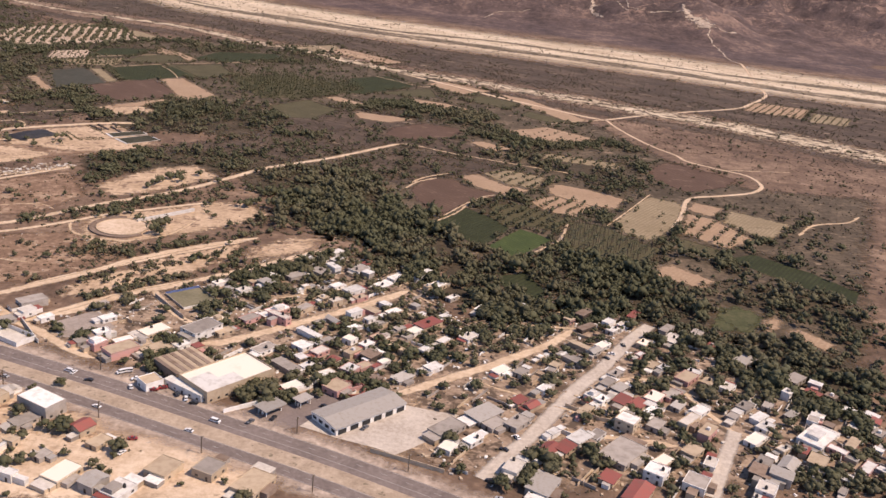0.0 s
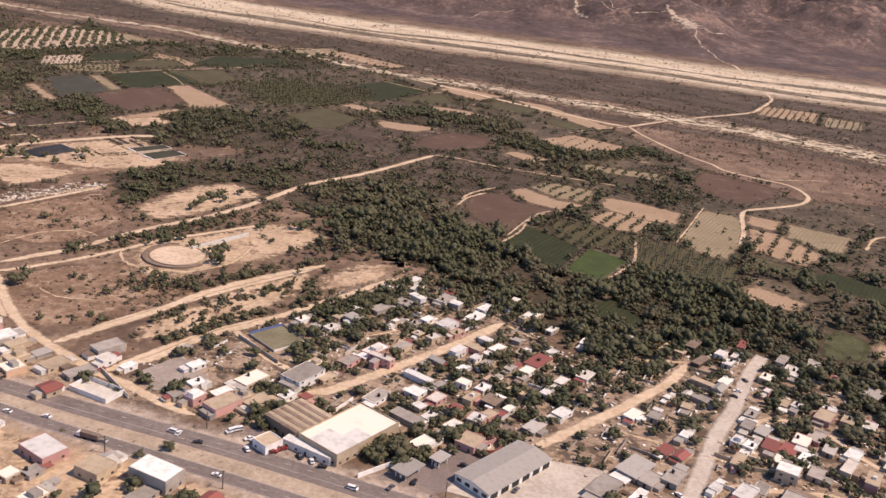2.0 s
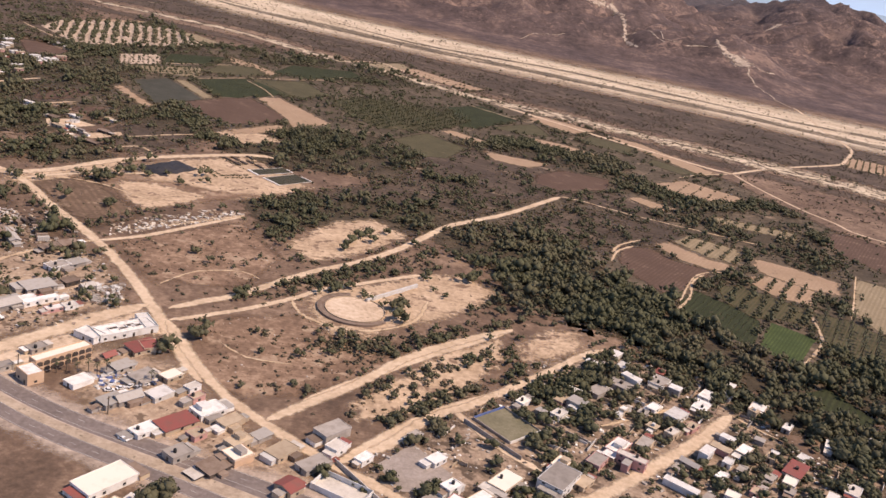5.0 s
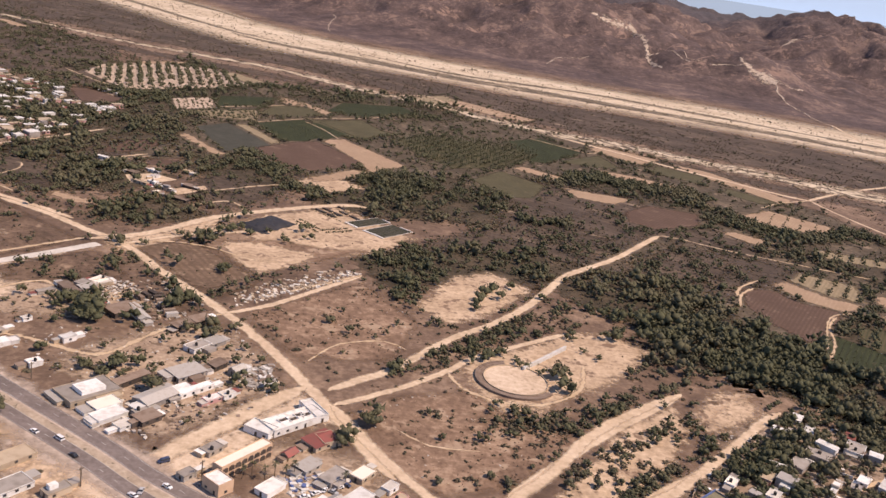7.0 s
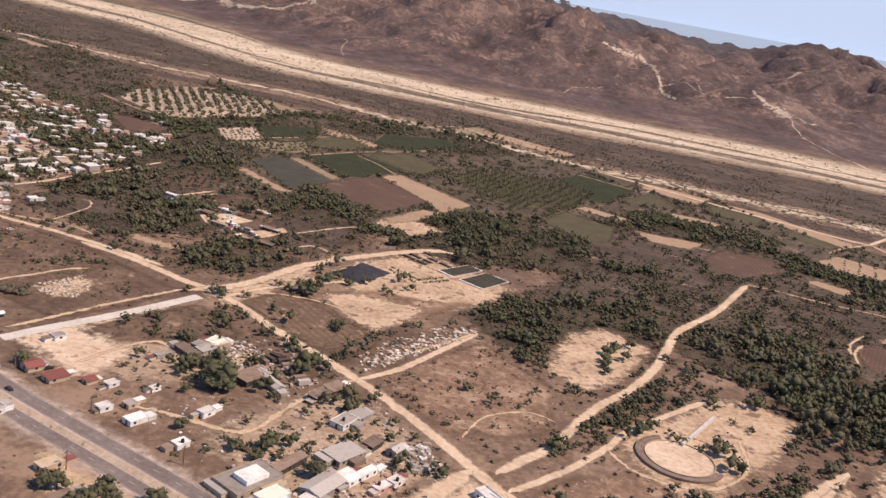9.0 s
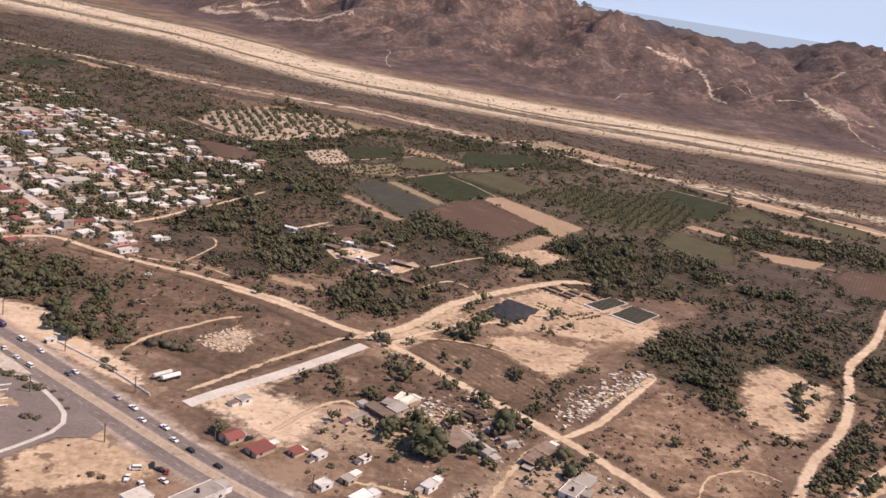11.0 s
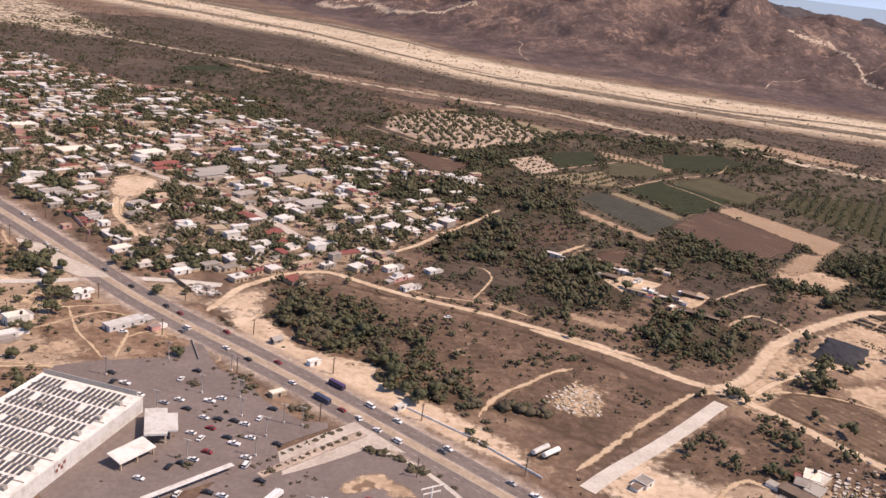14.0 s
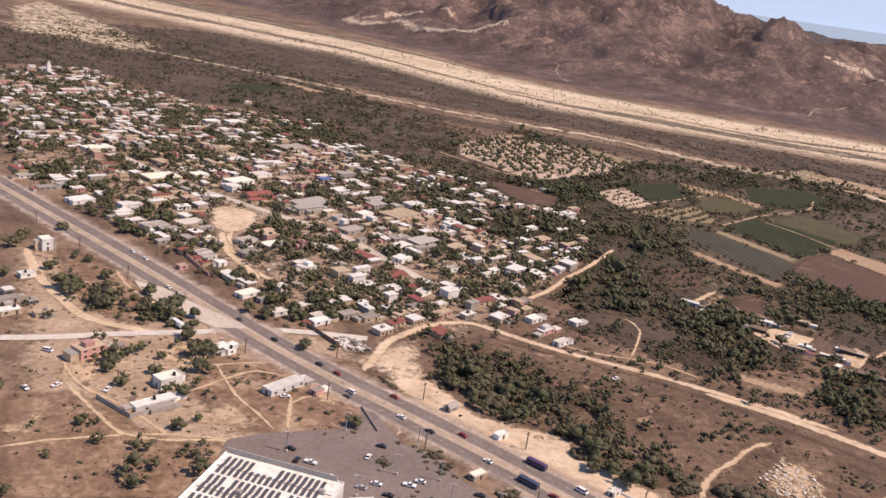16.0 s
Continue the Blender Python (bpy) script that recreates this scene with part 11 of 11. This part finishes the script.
v = [(-w / 2 + w * i / 12 + 2.4 * noise.noise((i * 0.5, j * 0.5, 3.0)), -d / 2 + d * j / 8 + 2.4 * noise.noise((i * 0.5, j * 0.5, 9.0)), 0.25 + 1.9 * (math.sin(math.pi * i / 12) * math.sin(math.pi * j / 8)) ** 0.5 + 0.35 * noise.noise((i * 0.9, j * 0.9, 0))) for j in range(9) for i in range(13)]
part("net", mesh_from("net", v, [(j * 13 + i, j * 13 + i + 1, j * 13 + i + 14, j * 13 + i + 13) for j in range(8) for i in range(12)], "tarp"), e)
for i in (-0.2, 0, 0.2):
    for j in (-0.2, 0.2):
        part("post", boxes("post", "bark", (i * w - 0.08, j * d - 0.08, -0.1, i * w + 0.08, j * d + 0.08, 1.6)), e)


def tank_trailer(x, y, rot):
    e = empty("tank_trailer", pose(x, y, 0.05, 0, 0, rot) @ Matrix.Scale(0.8, 4), "white cylindrical tank trailer on bare earth", "trailer", "tank trailers")
    v = [(xx, 1.15 * math.cos(i * 0.5236), 1.9 + 1.0 * math.sin(i * 0.5236)) for xx in (-4.6, 4.6) for i in range(12)]
    part("tank", mesh_from("tank", v, [(i, (i + 1) % 12, 12 + (i + 1) % 12, 12 + i) for i in range(12)] + [tuple(range(11, -1, -1)), tuple(range(12, 24))], "white", smooth=False), e)
    part("chassis", boxes("chassis", "black", (-4.4, -0.6, 0.5, 4.4, 0.6, 0.9)), e)
    for a in (-3.6, -2.6, 3.2):
        for s in (-1, 1):
            part("wheel", wheel_mesh(0.45, 0.3), e, m=pose(a, s * 0.9, 0.45))
    claim(x, y, 10, 3, rot)


tank_trailer(-423.7, 512.7, road_angle(-423.7, 512.7) + 85)
tank_trailer(-420.5, 511.5, road_angle(-420.5, 511.5) + 85)
e = empty("church", pose(-876.7, 1163.9, 0, 0, 0, 40), "white church tower with a small dome above the town", "church")
part("tower", boxes("tower", "white", (-1.7, -1.7, -0.1, 1.7, 1.7, 8), (-1.2, -1.2, 8, 1.2, 1.2, 10)), e)
part("dome", mesh_from("dome", *[(ICO_V * 1.2 + np.array([0, 0, 10.3])).tolist(), [tuple(q) for q in ICO_F.tolist()]], "white"), e)
part("nave", boxes("nave", "white", (-3.5, 1.7, -0.1, 3.5, 13, 4)), e)


def heap(poly, count, lo, hi, mats, label, category, name, tall=0.6):
    """Loose stones or scrap spread over a piece of ground, in one mesh."""
    V, F, I, n = [], [], [], 0
    p = np.array(poly)
    (x0, y0), (x1, y1) = p.min(0), p.max(0)
    k = 0
    while k < count:
        x, y = rng.uniform(x0, x1), rng.uniform(y0, y1)
        if not inside(poly, x, y) or is_on(built, x, y) or (category == "clutter" and is_on(taken, x, y)):
            k += 0.2
            continue
        s, a = rng.uniform(lo, hi), rng.uniform(0, 3.14)
        q = np.array(box_v(-s, -s * 0.6, -0.05, s, s * 0.6, s * tall * rng.uniform(0.5, 1.3)))
        q[:, :2] += rng.normal(0, s * 0.15, (8, 2))
        V.append(np.stack([x + q[:, 0] * math.cos(a) - q[:, 1] * math.sin(a), y + q[:, 0] * math.sin(a) + q[:, 1] * math.cos(a), q[:, 2]], 1))
        F += [tuple(n + i for i in f) for f in BOX_F]
        I += [int(rng.integers(0, len(mats)))] * 6
        n += 8
        k += 1
    tagged(new(name, mesh_from(name, np.concatenate(V).tolist(), F, mats, I)), label, category, kind="stuff")


heap([(-419.3, 549.8), (-403.7, 567.6), (-395.5, 556.3), (-398.3, 541.1), (-411.5, 541.6)], 260, 0.2, 0.8, ["concrete", "tan", "tan"], "pale rubble on the waste ground", "rubble", "stone_heap")
heap([(-279.4, 513.9), (-267, 535.9), (-233.8, 567.1), (-222.2, 562.8), (-243.1, 534.7), (-271.3, 509.6)], 260, 0.3, 1.1, ["concrete", "tan", "median"], "rows of pale stone piles", "stones", "stone_heap")
heap([(-264.4, 441.2), (-255, 450.7), (-251.2, 435), (-260.6, 428.4)], 140, 0.4, 1.4, ["white", "steel", "rust", "grey"], "tangled heap of scrap metal", "scrap", "scrap_heap")
heap([(-317.6, 415.6), (-299.3, 432.9), (-271.8, 449.1), (-263.9, 423.4), (-282.7, 401.4), (-296, 396.9)], 160, 0.2, 0.9, ["steel", "rust", "dark", "grey", "tan", "concrete"], "scrap and sheet metal strewn over the yard", "scrap", "scrap_heap")
heap([(-337.9, 505.4), (-308.2, 522.2), (-293.9, 486.9), (-309.1, 473.7), (-326.3, 480.4)], 130, 0.2, 0.9, ["rust", "rust", "dark", "grey", "concrete"], "wrecked parts and sheds strewn over a yard", "scrap", "scrap_heap")
heap([(-246.4, 372.4), (-226.3, 382.2), (-219, 377), (-238.9, 364.1)], 130, 0.3, 1.1, ["white", "white", "steel", "grey", "blue", "concrete"], "awnings and goods behind the hotel", "goods", "market_goods")
heap(YARDS[0], 3400, 0.15, 0.8, ["white", "grey", "tan", "rust", "concrete", "dark"], "clutter in the village yards", "clutter", "yard_clutter")
heap(YARDS[2], 2600, 0.2, 0.9, ["white", "grey", "tan", "rust", "concrete", "dark"], "clutter in the town yards", "clutter", "yard_clutter")
heap([(-562.1, 625.7), (-550.3, 626.1), (-546.4, 617.6), (-554.9, 613.7)], 60, 0.4, 1.5, ["white", "grey", "concrete"], "heap of broken concrete beside the highway", "rubble", "stone_heap")
heap([(-321.1, 414.8), (-317.7, 428.5), (-267.7, 450.1), (-247.2, 435.9), (-261.6, 407.6), (-288.5, 387.7), (-301.6, 397.6)], 260, 0.2, 0.9, ["concrete", "grey", "tan", "rust", "rust", "dark", "dark"], "scrap and building waste in the yards", "scrap", "scrap_heap")
heap([(-333.2, 513.9), (-309.7, 529), (-284.3, 499.1), (-289.6, 476.3), (-315.2, 480.7)], 110, 0.2, 1.0, ["grey", "grey", "rust", "tan", "dark", "dark"], "scrap and building waste in the yards", "scrap", "scrap_heap")
heap([(-281.2, 509.9), (-222.3, 566.9), (-222.2, 558.7), (-275.2, 501.8)], 260, 0.2, 0.9, ["concrete", "tan", "cream"], "spilled rubble along the track", "rubble", "stone_heap")
heap([(-225.5, 413), (-207.4, 433.6), (-173.9, 447.9), (-146.6, 414.7), (-171.3, 385), (-197.7, 377.4)], 90, 0.12, 0.4, ["concrete", "tan", "tan"], "litter and stones on the waste ground", "litter", "litter")
heap([(-272.2, 498.2), (-222, 550.8), (-195.8, 508.9), (-206.8, 465.1), (-238.4, 461.5)], 70, 0.12, 0.35, ["concrete", "tan", "tan"], "litter and stones on the waste ground", "litter", "litter")
heap([(-353.7, 448), (-321.4, 478.9), (-278.4, 491.4), (-250.1, 444.6), (-291.7, 444.1), (-324.1, 418.3)], 140, 0.15, 0.6, ["white", "tan", "rust", "concrete"], "litter on the waste ground", "litter", "litter")

# rows of stacked building blocks in the yard
STACKS = [(-335.5, 513), (-324.5, 518.5), (-314, 505), (-321, 494.5), (-336.5, 496)]
V, F, I, n = [], [], [], 0
for (x, y), k in zip(*rows(STACKS, 62, 3.0, 1.5, 0.4, 0.75, 0.22)):
    if is_on(built, x, y):
        continue
    a, top = radians(62 + rng.normal(0, 5)), rng.uniform(0.3, 0.9)
    q = np.array(box_v(-0.62 * k / 0.6, -0.5, -0.05, 0.62 * k / 0.6, 0.5, top))
    V += np.stack([x + q[:, 0] * math.cos(a) - q[:, 1] * math.sin(a), y + q[:, 0] * math.sin(a) + q[:, 1] * math.cos(a), q[:, 2]], 1).tolist()
    F += [tuple(n + i for i in f) for f in BOX_F]
    I += [int(rng.integers(0, 3))] * 6
    n += 8
tagged(new("block_stacks", mesh_from("block_stacks", V, F, ["concrete", "grey", "tan"], I)), "rows of stacked grey building blocks on bare earth", "blocks", kind="stuff")


def container(x, y, rot, mat, label):
    """A steel box with ribbed sides and two doors."""
    claim(x, y, 5.2, 2.2, rot)
    e = empty("cargo_container", pose(x, y, 0.06, 0, 0, rot), label, "container", "yard containers")
    side = [(-2.5 + 0.25 * i, 1.0 - 0.06 * (i // 2 % 2)) for i in range(21)]
    ring = side + [(a, -b) for a, b in side[::-1]]
    n = len(ring)
    v = [(a, b, z) for z in (0, 1.85) for a, b in ring]
    f = [(k, (k + 1) % n, n + (k + 1) % n, n + k) for k in range(n)]
    f += [(k, k + 1, n - 2 - k, n - 1 - k) for k in range(20)] + [(n + k, n + k + 1, 2 * n - 2 - k, 2 * n - 1 - k) for k in range(20)]
    part("body", mesh_from("body", v, f, mat), e)
    for s in (-1, 1):
        part("door", boxes("door", mat, (2.503, min(0.03 * s, 0.96 * s), 0.1, 2.56, max(0.03 * s, 0.96 * s), 1.75)), e)


for i in range(6):
    container(-308.2 + 1.75 * i, 501.5 - 3.3 * i, 30 + hr.uniform(-4, 4), ("dark", "rust", "steel")[i % 3], ("dark brown", "rusty", "grey")[i % 3] + " steel container in the yard")
for i in range(3):
    container(-316 + 2.2 * i, 499.5 + 2.8 * i, 140 + hr.uniform(-4, 4), ("rust", "dark", "dark")[i], ("rusty", "dark brown", "dark brown")[i] + " steel container in the yard")

# ---- pale tracks on the hills ----
def hill_track(pts, width, label):
    c = spline(pts, 6)
    d = np.gradient(c, axis=0)
    d /= np.linalg.norm(d, axis=1)[:, None] + 1e-9
    v, uv, f = [], [], []
    cols = np.linspace(1, -1, 11 if isinstance(width, tuple) else 3)
    n = len(cols)
    for i, (x, y) in enumerate(c):
        x, y = x + 5 * noise.noise((x * 0.04, y * 0.04, 3.0)), y + 5 * noise.noise((x * 0.04, y * 0.04, 7.0))
        for k in cols:
            w = width[0] + (width[1] - width[0]) * i / (len(c) - 1) if isinstance(width, tuple) else width * (1 + 0.5 * noise.noise((x * 0.05, y * 0.05, 8.0)))
            a, b = x - d[i][1] * k * w / 2, y + d[i][0] * k * w / 2
            v.append((a, b, ground_z(a, b) + 0.7))
            uv.append((0, k))
        if i:
            f += [(n * i - n + q, n * i + q, n * i + q + 1, n * i - n + q + 1) for q in range(n - 1)]
    tagged(new("hill_track", mesh_from("hill_track", v, f, "scar", uvs=uv)), label, "dirt road", kind="structure")


hill_track([(461, 1427), (457, 1491), (470, 1576), (471, 1654), (485, 1699), (499, 1682), (528, 1686)], 6, "pale dirt road climbing the hill foot")
hill_track([(73, 1699), (90, 1728), (106, 1746), (160, 1763)], 4, "pale dirt track on the hill side")
hill_track([(200, 1990), (246, 1988), (291, 1990), (296, 1940), (292, 1885), (286, 1835), (281, 1820), (298, 1775)], (34, 10), "pale eroded gully on the hill side")
hill_track([(283, 1825), (310, 1850), (326, 1842), (344, 1762)], 5, "pale dirt track on the hill side")
hill_track([(-301, 1910), (-296, 1880), (-304, 1838), (-298, 1731)], 4, "winding pale track on the hill foot")
hill_track([(346, 1817), (356, 1762), (408, 1761), (452, 1765)], 3.5, "pale dirt track on the hill side")
hill_track([(-700, 2350), (-659, 2300), (-588, 2264), (-518, 2153), (-442, 2107), (-368, 2124)], (60, 22), "pale quarry scar on the far slopes")
hill_track([(-663, 2333), (-568, 2375), (-472, 2280)], 26, "pale quarry scar on the far slopes")
hill_track([(454, 1815), (451, 1755), (469, 1725), (485, 1699)], (8, 66), "pale quarry scar above the hill road")
hill_track([(640, 2163), (700, 2161), (772, 2204)], (30, 20), "pale bare bank on the far hill side")


# ---- plants: the nearest stand singly, the rest as growth ----
def gather(lists):
    xy, s = np.concatenate([a for a, _ in lists]), np.concatenate([b for _, b in lists])
    k = ~is_on(built, xy[:, 0], xy[:, 1])
    k &= ~(inside(EAST, xy[:, 0], xy[:, 1]) & (rng.uniform(0, 1, len(xy)) > 0.42))
    k &= ~(inside(SPARSE, xy[:, 0], xy[:, 1]) & (rng.uniform(0, 1, len(xy)) > 0.15))
    for poly in OPEN:
        k &= ~inside(poly, xy[:, 0], xy[:, 1])
    return xy[k], s[k]


def proto(name, crown_shape, mat, label, category, group, h, r0, crown_name="crown"):
    e = empty(name, pose(0, -400, 0), label, category, group)
    v, f = crown_shape
    part(crown_name, mesh_from(crown_name, v.tolist(), [tuple(q) for q in f.tolist()], mat, smooth=True), e)
    tv, tf = trunk(h, r0)
    part("trunk", mesh_from("trunk", tv, tf, "bark"), e)
    return e


def set_out(protos, xy, size, near, tall=1.0):
    """The plants within the stretch nearest to the highway stand as things; returns the others."""
    line = spline(HIGHWAY, 15)
    d = np.min(np.hypot(xy[:, None, 0] - line[None, :, 0], xy[:, None, 1] - line[None, :, 1]), axis=1)
    order = np.argsort(d - size * 12)
    for n, i in enumerate(order[:near]):
        if n < len(protos):
            ob = protos[n]
            ob.matrix_basis = pose(xy[i, 0], xy[i, 1], 0, 0, 0, rng.uniform(0, 360))
            ob.scale = (size[i], size[i], size[i] * tall)
        else:
            ob = copy_thing(protos[n % len(protos)], pose(xy[i, 0], xy[i, 1], 0, 0, 0, rng.uniform(0, 360)))
            ob.scale = (size[i], size[i], size[i] * tall)
    rest = order[near:]
    return xy[rest], size[rest]


xy, s = gather(TREES)
xy, s = set_out([proto("tree", BIG[k], "leaf", "dark green broad-crowned tree on dry ground", "tree", "valley trees", 0.9, 0.07) for k in range(6)], xy, s, 230)
far = xy[:, 1] > 400
stuff("tree_growth", MIDDLE, xy[~far], s[~far], "leaf", "many dark green trees of the valley groves", "trees")
stuff("tree_growth", LEAN, xy[far], s[far] * 1.1, "leaf", "distant dark green trees among the fields", "trees", 1.2)
xy, s = gather(PALM_PTS)
palm_protos = []
for k in range(3):
    e = empty("palm_tree", pose(0, -400, 0), "date palm with a thin stem and drooping fronds", "palm", "palms")
    v, f = palm(40 + k, 15)
    part("fronds", mesh_from("fronds", (v + np.array([0, 0, 2.6])).tolist(), [tuple(q) for q in f.tolist()], "palm"), e)
    part("trunk", mesh_from("trunk", *trunk(5.0, 0.09, 0), "bark"), e)
    palm_protos.append(e)
xy, s = set_out(palm_protos, xy, s, 110)
stuff("palm_growth", PALMS, xy, s, "palm", "many tall palms of the plantation", "palms")
xy, s = gather(BUSHES)
xy, s = set_out([proto("bush", ROUND[k], "bush", "grey-green thorn bush on dry earth", "bush", "thorn bushes", 0.4, 0.05) for k in range(6)], xy, s, 170, 0.9)
far = xy[:, 1] > 520
stuff("bush_growth", SMALL, xy[~far], s[~far], "bush", "many grey-green thorn bushes", "bushes", 0.9)
stuff("bush_growth", TINY, xy[far], s[far], "bush", "distant grey-green bushes", "bushes", 1.0)
xy, s = gather(SCRUBS)
stuff("scrub_growth", TINY, xy, s, "dry", "low dry scrub and weeds", "scrub", 0.8)
xy, s = gather(SCRUB_ROWS)
stuff("crop_growth", TINY, xy, s, "leaf", "rows of dark green crop plants", "crops", 1.0)
n = 9000
hx, hy = rng.uniform(-900, 1200, n), rng.uniform(1650, 2700, n)
hz = np.array([ground_z(a, b) for a, b in zip(hx, hy)])
k = hz > 3
stuff("hill_scrub", TINY, np.stack([hx, hy], 1)[k], rng.uniform(0.8, 2.1, n)[k], "dry", "sparse dry scrub on the hill slopes", "scrub", 0.8, hz[k])
